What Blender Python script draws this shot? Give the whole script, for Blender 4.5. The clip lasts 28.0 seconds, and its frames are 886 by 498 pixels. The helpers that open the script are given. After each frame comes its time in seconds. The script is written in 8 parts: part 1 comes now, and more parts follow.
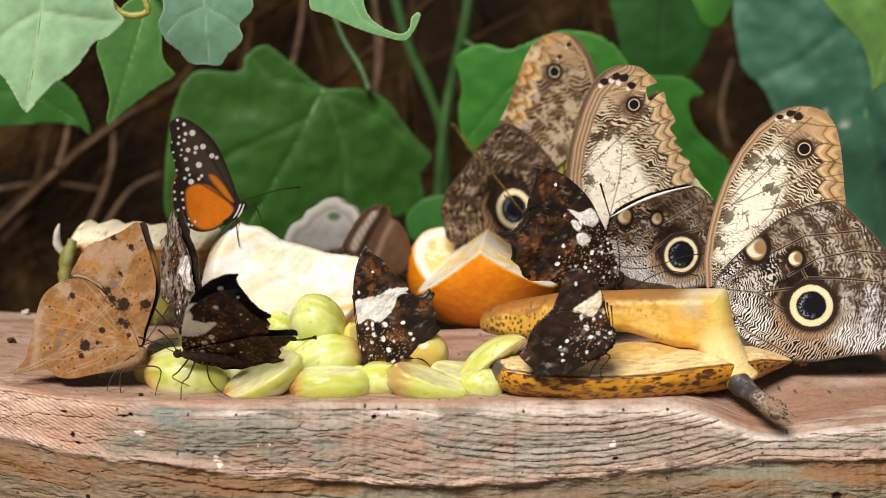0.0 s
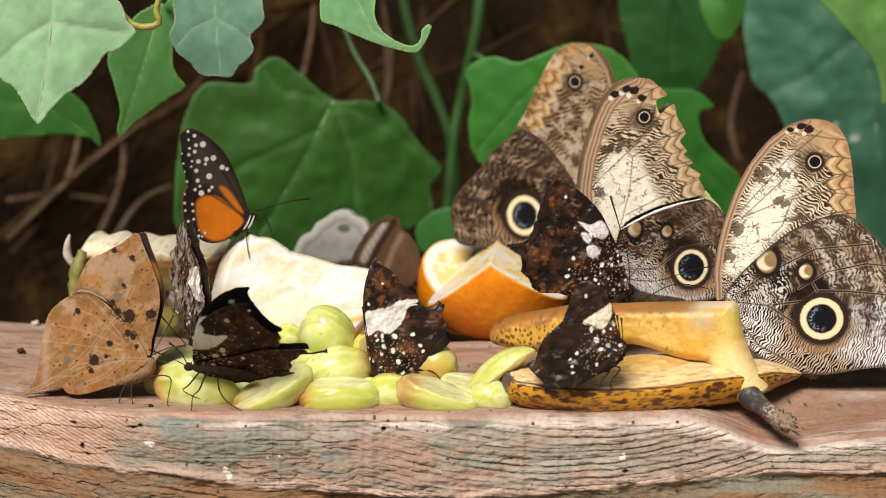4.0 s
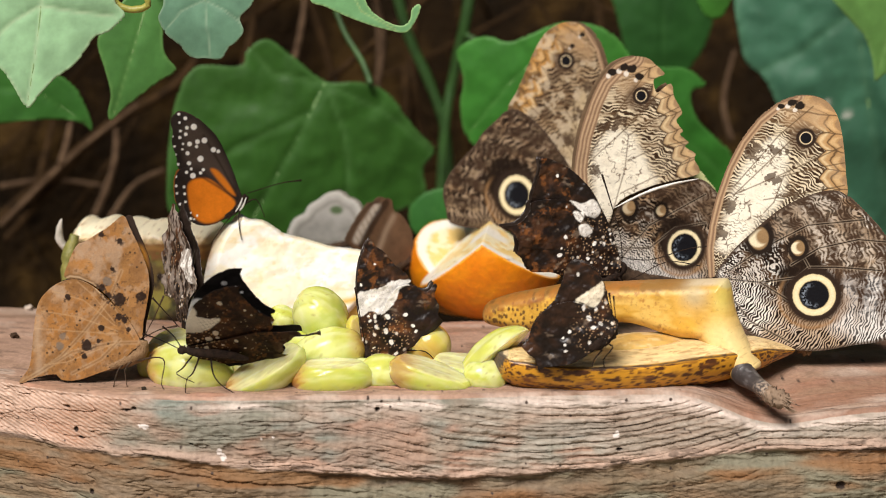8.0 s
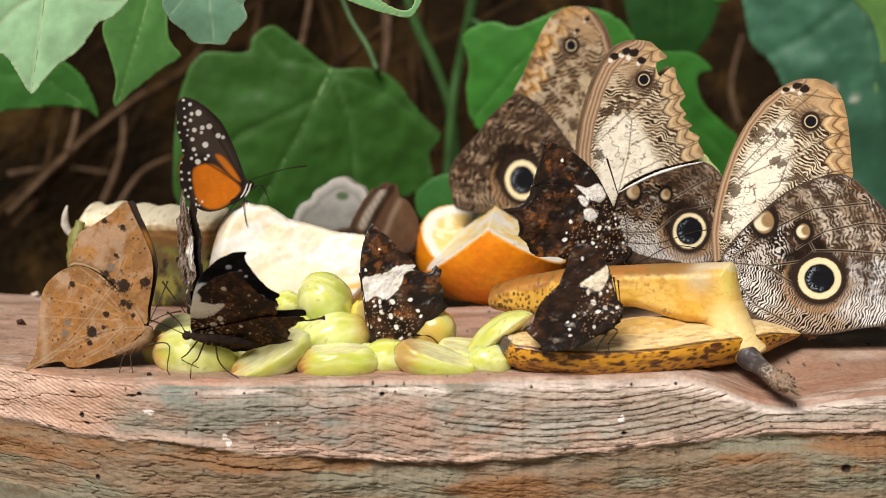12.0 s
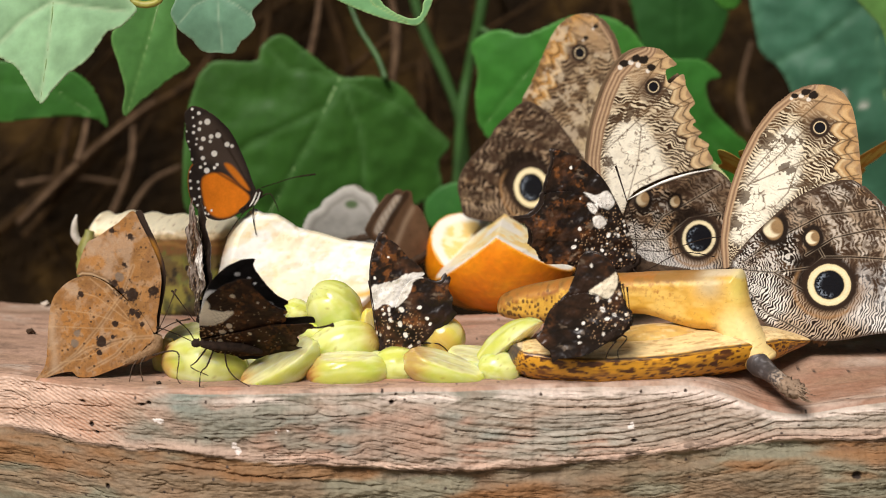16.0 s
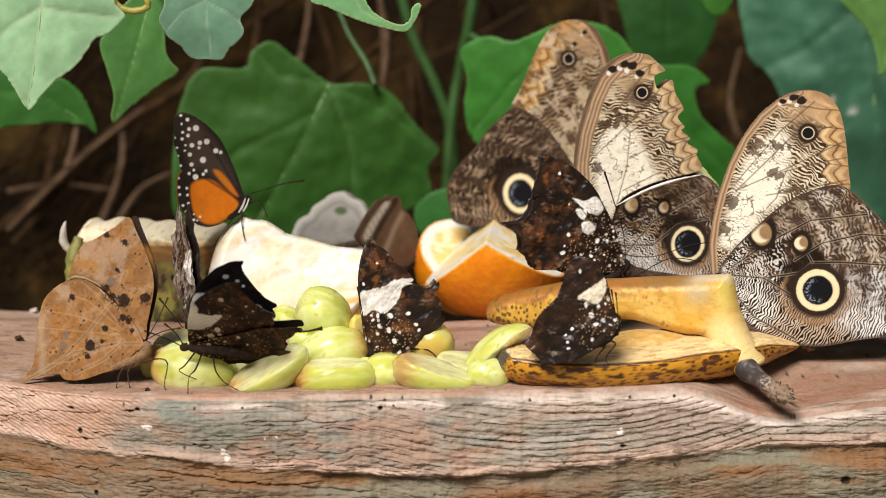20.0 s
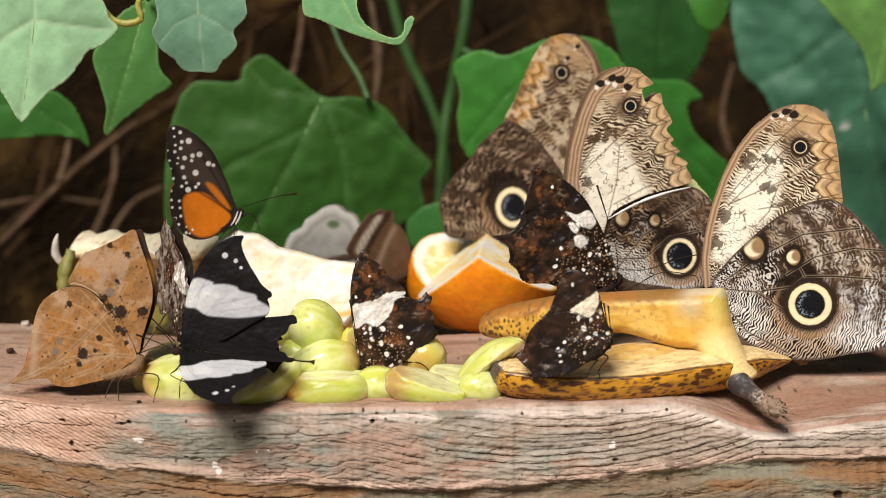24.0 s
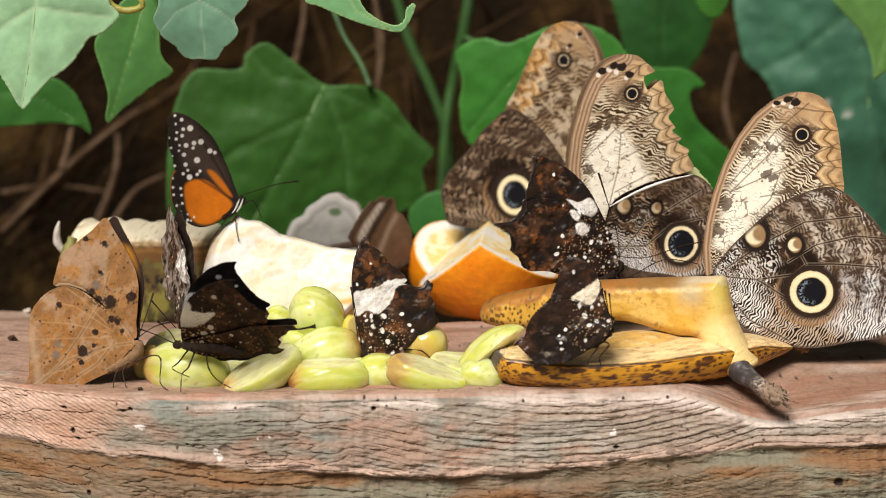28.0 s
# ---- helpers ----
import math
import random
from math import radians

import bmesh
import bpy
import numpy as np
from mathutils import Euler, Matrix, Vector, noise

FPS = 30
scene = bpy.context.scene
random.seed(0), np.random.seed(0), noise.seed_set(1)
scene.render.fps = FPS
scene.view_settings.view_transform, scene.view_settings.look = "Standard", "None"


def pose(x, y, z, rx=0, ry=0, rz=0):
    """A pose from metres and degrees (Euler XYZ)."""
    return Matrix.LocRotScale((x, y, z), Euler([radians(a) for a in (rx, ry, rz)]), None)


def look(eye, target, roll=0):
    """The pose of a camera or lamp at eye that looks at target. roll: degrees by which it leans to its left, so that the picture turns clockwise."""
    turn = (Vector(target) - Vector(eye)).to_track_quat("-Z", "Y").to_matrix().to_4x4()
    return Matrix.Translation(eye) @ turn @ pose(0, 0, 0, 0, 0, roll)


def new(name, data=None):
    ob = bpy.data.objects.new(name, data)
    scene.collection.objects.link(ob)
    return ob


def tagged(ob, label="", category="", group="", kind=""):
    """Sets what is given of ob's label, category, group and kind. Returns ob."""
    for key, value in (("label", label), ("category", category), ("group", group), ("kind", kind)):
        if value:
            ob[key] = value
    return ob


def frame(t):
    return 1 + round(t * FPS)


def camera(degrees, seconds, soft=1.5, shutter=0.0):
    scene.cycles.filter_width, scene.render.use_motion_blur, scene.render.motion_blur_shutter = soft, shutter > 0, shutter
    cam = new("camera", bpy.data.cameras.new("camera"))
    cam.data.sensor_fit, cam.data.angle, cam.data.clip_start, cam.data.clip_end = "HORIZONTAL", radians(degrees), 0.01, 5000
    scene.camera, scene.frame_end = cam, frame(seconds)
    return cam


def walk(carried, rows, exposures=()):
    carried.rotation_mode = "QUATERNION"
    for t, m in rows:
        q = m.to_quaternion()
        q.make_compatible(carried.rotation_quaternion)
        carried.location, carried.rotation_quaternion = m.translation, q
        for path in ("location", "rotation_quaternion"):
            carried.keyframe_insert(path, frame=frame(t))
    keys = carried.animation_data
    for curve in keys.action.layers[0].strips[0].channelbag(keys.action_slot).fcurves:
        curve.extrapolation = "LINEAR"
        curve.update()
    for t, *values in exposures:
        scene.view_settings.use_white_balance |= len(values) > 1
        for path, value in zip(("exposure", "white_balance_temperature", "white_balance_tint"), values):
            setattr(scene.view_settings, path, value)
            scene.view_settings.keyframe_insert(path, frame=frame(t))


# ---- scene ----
cam = camera(27.70, 28.0, soft=0.6, shutter=0.4)
cam.data.dof.use_dof = True
cam.data.dof.focus_distance = 0.652
cam.data.dof.aperture_fstop = 10.8
# seconds, place, turn in degrees
PATH = [
    (0, 2e-05, -0.58, 0.15157, 80.7224, -0.401, -0.0023),
    (0.5, 7e-05, -0.58, 0.15164, 80.6672, -0.4961, 0.1225),
    (1, 9e-05, -0.58, 0.15166, 80.7046, -0.5957, 0.086),
    (1.5, 7e-05, -0.58, 0.15156, 80.8108, -0.8093, 0.0011),
    (2, -6e-05, -0.58, 0.15142, 80.862, -0.7772, -0.2053),
    (2.5, -0.00033, -0.58, 0.15133, 80.9599, -0.7669, -0.2686),
    (3, -0.00062, -0.58, 0.15123, 81.1659, -0.7365, -0.2754),
    (3.5, -0.00079, -0.58, 0.1511, 81.2313, -0.6401, -0.0389),
    (5.5, 0.00111, -0.58, 0.15125, 80.6428, -0.285, 0.8577),
    (6, 0.00115, -0.58, 0.15102, 80.7275, -0.2669, 0.5012),
    (6.5, 0.00114, -0.58, 0.15071, 80.6717, -0.1973, 0.1765),
    (7, 0.00105, -0.58, 0.15043, 80.6207, -0.0678, 0.0171),
    (7.5, 0.00096, -0.58, 0.15022, 80.5418, -0.0023, 0.0028),
    (8, 0.00109, -0.58, 0.15001, 80.5994, 0.0307, 0.0885),
    (8.5, 0.00152, -0.58, 0.14975, 80.6853, 0.1401, 0.2159),
    (9, 0.00204, -0.58, 0.14939, 80.6995, 0.2315, 0.354),
    (9.5, 0.00244, -0.58, 0.14897, 80.6624, 0.2831, 0.3501),
    (10, 0.0027, -0.58, 0.14868, 80.5105, 0.3076, 0.186),
    (10.5, 0.00292, -0.58, 0.14864, 80.3729, 0.3262, 0.2599),
    (11, 0.00317, -0.58, 0.14876, 80.3808, 0.3261, 0.4057),
    (11.5, 0.00342, -0.58, 0.14886, 80.2242, 0.3094, 0.3253),
    (12, 0.00356, -0.58, 0.14889, 80.2148, 0.3027, 0.4152),
    (12.5, 0.00359, -0.58, 0.14892, 80.5596, 0.3324, 0.4846),
    (14.5, 0.00402, -0.58, 0.14783, 80.5214, 0.3277, 0.3218),
    (15, 0.00406, -0.58, 0.14804, 80.5866, 0.5034, 0.4856),
    (15.5, 0.00407, -0.58, 0.14822, 80.5695, 0.4741, 0.609),
    (16, 0.00413, -0.58, 0.14832, 80.5131, 0.5697, 0.7119),
    (16.5, 0.00432, -0.58, 0.1483, 80.5317, 0.6369, 0.7706),
    (17, 0.00455, -0.58, 0.14823, 80.4977, 0.6158, 0.6817),
    (17.5, 0.00471, -0.58, 0.14821, 80.5155, 0.6636, 0.7054),
    (18, 0.00484, -0.58, 0.14823, 80.4755, 0.6155, 0.6924),
    (18.5, 0.005, -0.58, 0.14823, 80.4996, 0.5703, 0.7108),
    (19, 0.00514, -0.58, 0.14819, 80.496, 0.5143, 0.6252),
    (19.5, 0.00517, -0.58, 0.14809, 80.6417, 0.5942, 0.5485),
    (20, 0.0051, -0.58, 0.14788, 80.7373, 0.6182, 0.4287),
    (20.5, 0.00503, -0.58, 0.14762, 80.7882, 0.5354, 0.3735),
    (22.5, 0.00524, -0.58, 0.14678, 81.0967, 0.4984, 0.3161),
    (23, 0.00497, -0.58, 0.14685, 81.2261, 0.5624, 0.2433),
    (23.5, 0.00485, -0.58, 0.14682, 81.3271, 0.4685, 0.2297),
    (24, 0.00499, -0.58, 0.14677, 81.2524, 0.4552, 0.205),
    (24.5, 0.00528, -0.58, 0.14682, 81.1524, 0.4119, 0.3319),
    (25, 0.00548, -0.58, 0.14686, 81.0685, 0.401, 0.3171),
    (25.5, 0.00549, -0.58, 0.1467, 81.0107, 0.454, 0.3137),
    (26, 0.00547, -0.58, 0.1464, 81.1043, 0.4607, 0.2044),
    (26.5, 0.00556, -0.58, 0.14625, 81.0943, 0.4358, 0.1349),
    (27, 0.00573, -0.58, 0.14628, 81.0214, 0.461, 0.217),
    (27.5, 0.00588, -0.58, 0.14632, 80.9152, 0.4759, 0.2713),
    (28, 0.00596, -0.58, 0.14628, 80.8957, 0.4332, 0.3349)
]
walk(cam, [(t, pose(*p)) for t, *p in PATH])

# ---- world and light ----
world = bpy.data.worlds.new("world")
scene.world = world
world.use_nodes = True
sky = world.node_tree.nodes.new("ShaderNodeTexSky")
sky.sky_type = "NISHITA"
sky.sun_disc = False
sky.sun_elevation = radians(47)
sky.sun_rotation = radians(200)
world.node_tree.links.new(sky.outputs[0], world.node_tree.nodes["Background"].inputs[0])
world.node_tree.nodes["Background"].inputs[1].default_value = 0.012
sun = new("sun", bpy.data.lights.new("sun", "SUN"))
sun.data.energy = 4.5
sun.data.angle = radians(24)
sun.data.color = (1.0, 0.935, 0.895)
sun.matrix_world = look((-0.26, -0.64, 0.83), (0, 0.08, 0))
scene.view_settings.exposure = 0.30


# ---- helpers of this scene ----
def rgb(*c):
    return np.array(c, dtype=float)


def smooth(pts, n=6, closed=True):
    """Catmull-Rom through the points."""
    p = np.array(pts, dtype=float)
    k = len(p)
    out = []
    for i in range(k if closed else k - 1):
        if closed:
            a, b, c, d = p[i - 1], p[i], p[(i + 1) % k], p[(i + 2) % k]
        else:
            a, b, c, d = p[max(i - 1, 0)], p[i], p[i + 1], p[min(i + 2, k - 1)]
        for j in range(n):
            t = j / n
            out.append(0.5 * (2 * b + (c - a) * t + (2 * a - 5 * b + 4 * c - d) * t * t + (3 * b - 3 * c + d - a) * t ** 3))
    if not closed:
        out.append(p[-1])
    return np.array(out)


TABLE = np.random.RandomState(7).rand(256, 256)


def vnoise(x, y, seed=0):
    x, y = np.asarray(x) + seed * 17.31, np.asarray(y) + seed * 9.17
    i, j = np.floor(x).astype(int), np.floor(y).astype(int)
    u, v = x - i, y - j
    u, v = u * u * (3 - 2 * u), v * v * (3 - 2 * v)
    g = lambda a, b: TABLE[a % 256, b % 256]
    return (g(i, j) * (1 - u) + g(i + 1, j) * u) * (1 - v) + (g(i, j + 1) * (1 - u) + g(i + 1, j + 1) * u) * v


def fbm(x, y, seed=0, octaves=4):
    s, a, w = 0, 0.5, 0
    for o in range(octaves):
        s = s + a * vnoise(x * 2 ** o, y * 2 ** o, seed + o * 3)
        w += a
        a *= 0.55
    return s / w


def cells(x, y, seed=0):
    """Distance to the nearest jittered point, and that point's random number."""
    i, j = np.floor(x).astype(int), np.floor(y).astype(int)
    best, tag = np.full(np.shape(x), 9.0), np.zeros(np.shape(x))
    for a in (-1, 0, 1):
        for b in (-1, 0, 1):
            ci, cj = i + a, j + b
            px = ci + TABLE[(ci + seed) % 256, cj % 256]
            py = cj + TABLE[(ci + 91) % 256, (cj + seed) % 256]
            d = np.hypot(x - px, y - py)
            near = d < best
            best = np.where(near, d, best)
            tag = np.where(near, TABLE[(ci + 33) % 256, (cj + 57 + seed) % 256], tag)
    return best, tag


def step(a, b, x):
    t = np.clip((x - a) / (b - a), 0, 1)
    return t * t * (3 - 2 * t)


def lay(c, col, mask):
    """Colour col over c where the mask is."""
    return c * (1 - mask[:, None]) + np.asarray(col) * mask[:, None]


def to_line(x, z, pts):
    """Distance to a polyline."""
    p = np.array(pts, dtype=float)
    best = np.full(np.shape(x), 1e9)
    for (ax, az), (bx, bz) in zip(p[:-1], p[1:]):
        dx, dz = bx - ax, bz - az
        t = np.clip(((x - ax) * dx + (z - az) * dz) / (dx * dx + dz * dz + 1e-12), 0, 1)
        best = np.minimum(best, np.hypot(x - ax - t * dx, z - az - t * dz))
    return best


def inside(x, z, poly):
    odd = np.zeros(np.shape(x), dtype=bool)
    for (ax, az), (bx, bz) in zip(poly, np.roll(poly, -1, 0)):
        if az != bz:
            odd ^= ((az > z) != (bz > z)) & (x < (bx - ax) * (z - az) / (bz - az) + ax)
    return odd


def area(x, z, pts, soft=0.6, n=5):
    """Mask of a smooth blotch: 1 well inside the outline."""
    poly = smooth(pts, n)
    d = to_line(x, z, np.vstack([poly, poly[:1]]))
    return step(-soft, soft, np.where(inside(x, z, poly), d, -d))


def mesh_of(name, verts, faces, cols=None, shade=True):
    me = bpy.data.meshes.new(name)
    me.from_pydata(np.asarray(verts).tolist(), [], faces.tolist() if hasattr(faces, "tolist") else faces)
    if cols is not None:
        at = me.color_attributes.new("col", "FLOAT_COLOR", "POINT")
        at.data.foreach_set("color", np.column_stack([np.clip(cols, 0, 1), np.ones(len(cols))]).ravel())
    if shade:
        me.polygons.foreach_set("use_smooth", [True] * len(me.polygons))
    me.update()
    return me


def sheet(name, outline, grid, under, upper, relief=None, thick=0.25, n=6):
    """A thin two-faced membrane in the local xz plane (given in mm): the face to -y is coloured by under, the face to +y by upper."""
    poly = smooth(outline, n) if n > 1 else np.array(outline, dtype=float)
    lo, hi = poly.min(0) - grid, poly.max(0) + grid
    nx, nz = int((hi[0] - lo[0]) / grid) + 2, int((hi[1] - lo[1]) / grid) + 2
    x, z = np.meshgrid(lo[0] + grid * np.arange(nx), lo[1] + grid * np.arange(nz))
    x, z = x.ravel(), z.ravel()
    ins = inside(x, z, poly)
    idx = (np.arange(nz - 1)[:, None] * nx + np.arange(nx - 1)[None, :]).ravel()
    quad = np.column_stack([idx, idx + 1, idx + nx + 1, idx + nx])
    quad = quad[ins[quad].sum(1) >= 2]
    used = np.unique(quad)
    out = used[~ins[used]]
    bd, bx, bz = np.full(len(out), 1e9), x[out].copy(), z[out].copy()
    ox, oz = x[out], z[out]
    for (ax, az), (cx, cz) in zip(poly, np.roll(poly, -1, 0)):
        dx, dz = cx - ax, cz - az
        t = np.clip(((ox - ax) * dx + (oz - az) * dz) / (dx * dx + dz * dz + 1e-12), 0, 1)
        px, pz = ax + t * dx, az + t * dz
        d = np.hypot(ox - px, oz - pz)
        m = d < bd
        bd, bx, bz = np.where(m, d, bd), np.where(m, px, bx), np.where(m, pz, bz)
    x[out], z[out] = bx, bz
    back = np.zeros(nx * nz, dtype=int)
    back[used] = np.arange(len(used))
    quad = back[quad]
    x, z = x[used], z[used]
    k = len(used)
    y = relief(x, z) if relief else 0.6 * (vnoise(x / 14, z / 14, 5) - 0.5)
    e = np.vstack([quad[:, [i, (i + 1) % 4]] for i in range(4)])
    key = np.sort(e, 1) @ np.array([k, 1])
    _, first, count = np.unique(key, return_index=True, return_counts=True)
    rim = e[first[count == 1]]
    h = (thick(x, z) if callable(thick) else thick) / 2
    verts = np.vstack([np.column_stack([x, y - h, z]), np.column_stack([x, y + h, z])]) / 1000
    faces = np.vstack([quad, quad[:, ::-1] + k, np.column_stack([rim[:, 1], rim[:, 0], rim[:, 0] + k, rim[:, 1] + k])])
    return mesh_of(name, verts, faces, np.vstack([under(x, z), upper(x, z)]))


def tube(path, radii, segs=10, squash=1.0, rough=0.0, seed=0, n=5, caps=True):
    """Vertices and faces of a tube along a smooth path (metres), with a radius at each given point."""
    p = smooth(path, n, False) if n > 1 else np.array(path, dtype=float)
    r = np.interp(np.linspace(0, 1, len(p)), np.linspace(0, 1, len(radii)), radii)
    verts, faces = [], []
    up = Vector((0.13, 0.21, 0.97))
    for i, c in enumerate(p):
        t = Vector(p[min(i + 1, len(p) - 1)] - p[max(i - 1, 0)]).normalized()
        a = t.cross(up)
        a = a.normalized() if a.length > 1e-6 else Vector((1, 0, 0))
        b = a.cross(t)
        for s in range(segs):
            w = 2 * math.pi * s / segs
            q = r[i] * (1 + rough * (2 * TABLE[(i * 7 + seed) % 256, (s * 13 + seed * 5) % 256] - 1))
            verts.append(Vector(c) + a * math.cos(w) * q + b * math.sin(w) * q * squash)
    for i in range(len(p) - 1):
        for s in range(segs):
            u = (s + 1) % segs
            faces.append((i * segs + s, i * segs + u, (i + 1) * segs + u, (i + 1) * segs + s))
    if caps:
        faces.append(tuple(range(segs))[::-1])
        faces.append(tuple(range((len(p) - 1) * segs, len(p) * segs)))
    return [tuple(v) for v in verts], faces


def part(name, me, material, parent, label="", m=None):
    ob = new(name, me)
    if not me.materials:
        me.materials.append(material)
    ob.parent = parent
    if m is not None:
        ob.matrix_basis = m
    if label:
        tagged(ob, label)
    return ob


def tube_part(name, path, radii, material, parent, label="", segs=8, **kw):
    v, f = tube(path, radii, segs, **kw)
    return part(name, mesh_of(name, v, f), material, parent, label)


def thing(name, m, label, category, group=""):
    ob = new(name)
    ob.empty_display_size = 0.01
    ob.matrix_basis = m
    return tagged(ob, label, category, group)


# ---- materials ----
def material(name, rough=0.6):
    m = bpy.data.materials.new(name)
    m.use_nodes = True
    b = m.node_tree.nodes["Principled BSDF"]
    b.inputs["Roughness"].default_value = rough
    return m, m.node_tree, b


def add(nt, kind, **inputs):
    nd = nt.nodes.new("ShaderNode" + kind)
    for k, v in inputs.items():
        k = k.replace("_", " ")
        if hasattr(v, "node"):
            nt.links.new(v, nd.inputs[k])
        else:
            nd.inputs[k].default_value = v
    return nd


def place(nt, scale=(1, 1, 1), rot=(0, 0, 0)):
    tc = add(nt, "TexCoord")
    mp = add(nt, "Mapping", Vector=tc.outputs["Object"], Scale=scale, Rotation=rot)
    return mp.outputs[0]


def grain(nt, scale, detail=4.0, rough=0.55, vec=None, distortion=0.0):
    nd = add(nt, "TexNoise", Scale=scale, Detail=detail, Roughness=rough, Distortion=distortion)
    nt.links.new(vec if vec is not None else place(nt), nd.inputs["Vector"])
    return nd.outputs["Fac"]


def ramp(nt, fac, stops):
    nd = add(nt, "ValToRGB", Fac=fac)
    el = nd.color_ramp.elements
    while len(el) < len(stops):
        el.new(0.5)
    for e, (p, c) in zip(el, stops):
        e.position, e.color = p, (*c, 1) if len(c) == 3 else c
    return nd.outputs[0]


def mix(nt, fac, a, b, mode="MIX"):
    nd = nt.nodes.new("ShaderNodeMix")
    nd.data_type, nd.blend_type = "RGBA", mode
    for sock, v in ((nd.inputs[0], fac), (nd.inputs[6], a), (nd.inputs[7], b)):
        if hasattr(v, "node"):
            nt.links.new(v, sock)
        else:
            sock.default_value = v if not isinstance(v, tuple) or len(v) == 4 else (*v, 1)
    return nd.outputs[2]


def bump(nt, b, height, strength=0.3, distance=0.001):
    nd = add(nt, "Bump", Height=height, Strength=strength, Distance=distance)
    nt.links.new(nd.outputs[0], b.inputs["Normal"])


def painted(name, rough, grit=0.25, bumpy=0.2, scale=900, translucent=0.0, coat=0.0, spec=0.5):
    """A surface whose pattern lies in the colour attribute, with fine grain and relief over it."""
    m, nt, b = material(name, rough)
    at = nt.nodes.new("ShaderNodeAttribute")
    at.attribute_name = "col"
    g = grain(nt, scale, 3.0)
    c = mix(nt, grit, at.outputs["Color"], ramp(nt, g, [(0.25, (0.25, 0.25, 0.25)), (0.75, (1, 1, 1))]), "MULTIPLY")
    nt.links.new(c, b.inputs["Base Color"])
    bump(nt, b, g, bumpy, 0.0004)
    if translucent:
        tr = add(nt, "BsdfTranslucent", Color=c)
        mx = add(nt, "MixShader", Fac=translucent)
        nt.links.new(b.outputs[0], mx.inputs[1])
        nt.links.new(tr.outputs[0], mx.inputs[2])
        nt.links.new(mx.outputs[0], nt.nodes["Material Output"].inputs[0])
    b.inputs["Coat Weight"].default_value = coat
    b.inputs["Specular IOR Level"].default_value = spec
    return m


def mottled(name, stops, scale, rough=0.6, bumpy=0.3, dist=0.001, stretch=(1, 1, 1), sss=0.0, tint=(1, 0.5, 0.2)):
    m, nt, b = material(name, rough)
    v = place(nt, stretch)
    g = grain(nt, scale, 5.0, 0.6, v)
    f = grain(nt, scale * 6, 3.0, 0.6, v)
    c = ramp(nt, g, stops)
    c = mix(nt, 0.3, c, ramp(nt, f, [(0.3, (0.35, 0.35, 0.35)), (0.7, (1, 1, 1))]), "MULTIPLY")
    nt.links.new(c, b.inputs["Base Color"])
    bump(nt, b, f, bumpy, dist)
    b.inputs["Specular IOR Level"].default_value = 0.5 if rough < 0.6 else 0.12
    if sss:
        b.inputs["Subsurface Weight"].default_value = sss
        b.inputs["Subsurface Radius"].default_value = tint
        b.inputs["Subsurface Scale"].default_value = 0.004
    return m


WING = painted("wing_scales", 0.75, 0.2, 0.3, 1400, spec=0.08)
THIN_WING = painted("thin_wing_scales", 0.6, 0.2, 0.15, 1400, 0.45, spec=0.2)
GLOSSY_WING = painted("glossy_wing_scales", 0.36, 0.3, 0.05, 900, spec=0.32)
LEAF = painted("leaf_skin", 0.52, 0.15, 0.25, 400, 0.22, spec=0.22)
WOOD = painted("weathered_wood", 0.75, 0.4, 0.7, 600, spec=0.25)
FRUIT = painted("fruit_flesh", 0.38, 0.12, 0.3, 500, 0.0)
BANANA = painted("banana_peel", 0.42, 0.15, 0.25, 600)
BODY = mottled("butterfly_body", [(0.3, (0.03, 0.02, 0.014)), (0.7, (0.12, 0.075, 0.045))], 500, 0.8, 0.6)
DARK_BODY = mottled("dark_butterfly_body", [(0.3, (0.012, 0.008, 0.006)), (0.7, (0.05, 0.03, 0.02))], 600, 0.7, 0.6)
TAN_BODY = mottled("tan_butterfly_body", [(0.3, (0.2, 0.11, 0.05)), (0.7, (0.38, 0.24, 0.13))], 500, 0.8, 0.6)
# Earth set near black: the shade on the bank sits in its colour.
EARTH = mottled("shaded_bank_earth", [(0.3, (0.007, 0.0038, 0.001)), (0.5, (0.015, 0.0078, 0.0018)), (0.72, (0.062, 0.034, 0.008))], 22, 0.95, 0.8, 0.01)
# Pale tone added so the unseen ground bounces light onto undersides.
BOUNCE_EARTH = mottled("bounce_earth", [(0.3, (0.26, 0.21, 0.15)), (0.5, (0.36, 0.30, 0.22)), (0.72, (0.46, 0.39, 0.30))], 9, 0.95, 0.8, 0.01)
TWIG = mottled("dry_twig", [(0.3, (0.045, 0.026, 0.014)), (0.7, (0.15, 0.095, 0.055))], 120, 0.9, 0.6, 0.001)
# Dark copy of the dry twig, with shade mixed into its colour.
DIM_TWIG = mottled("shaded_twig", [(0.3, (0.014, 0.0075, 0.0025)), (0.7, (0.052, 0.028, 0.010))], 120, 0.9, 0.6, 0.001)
STALK = mottled("green_stalk", [(0.3, (0.02, 0.06, 0.012)), (0.7, (0.042, 0.12, 0.022))], 90, 0.5)
ROOT = mottled("pale_root", [(0.3, (0.16, 0.10, 0.06)), (0.7, (0.42, 0.31, 0.22))], 60, 0.9, 0.6, 0.001)
RIB = mottled("leaf_rib", [(0.3, (0.16, 0.30, 0.10)), (0.7, (0.30, 0.44, 0.18))], 200, 0.5)
TENDRIL = mottled("yellow_tendril", [(0.3, (0.28, 0.26, 0.04)), (0.7, (0.42, 0.4, 0.08))], 120, 0.5)


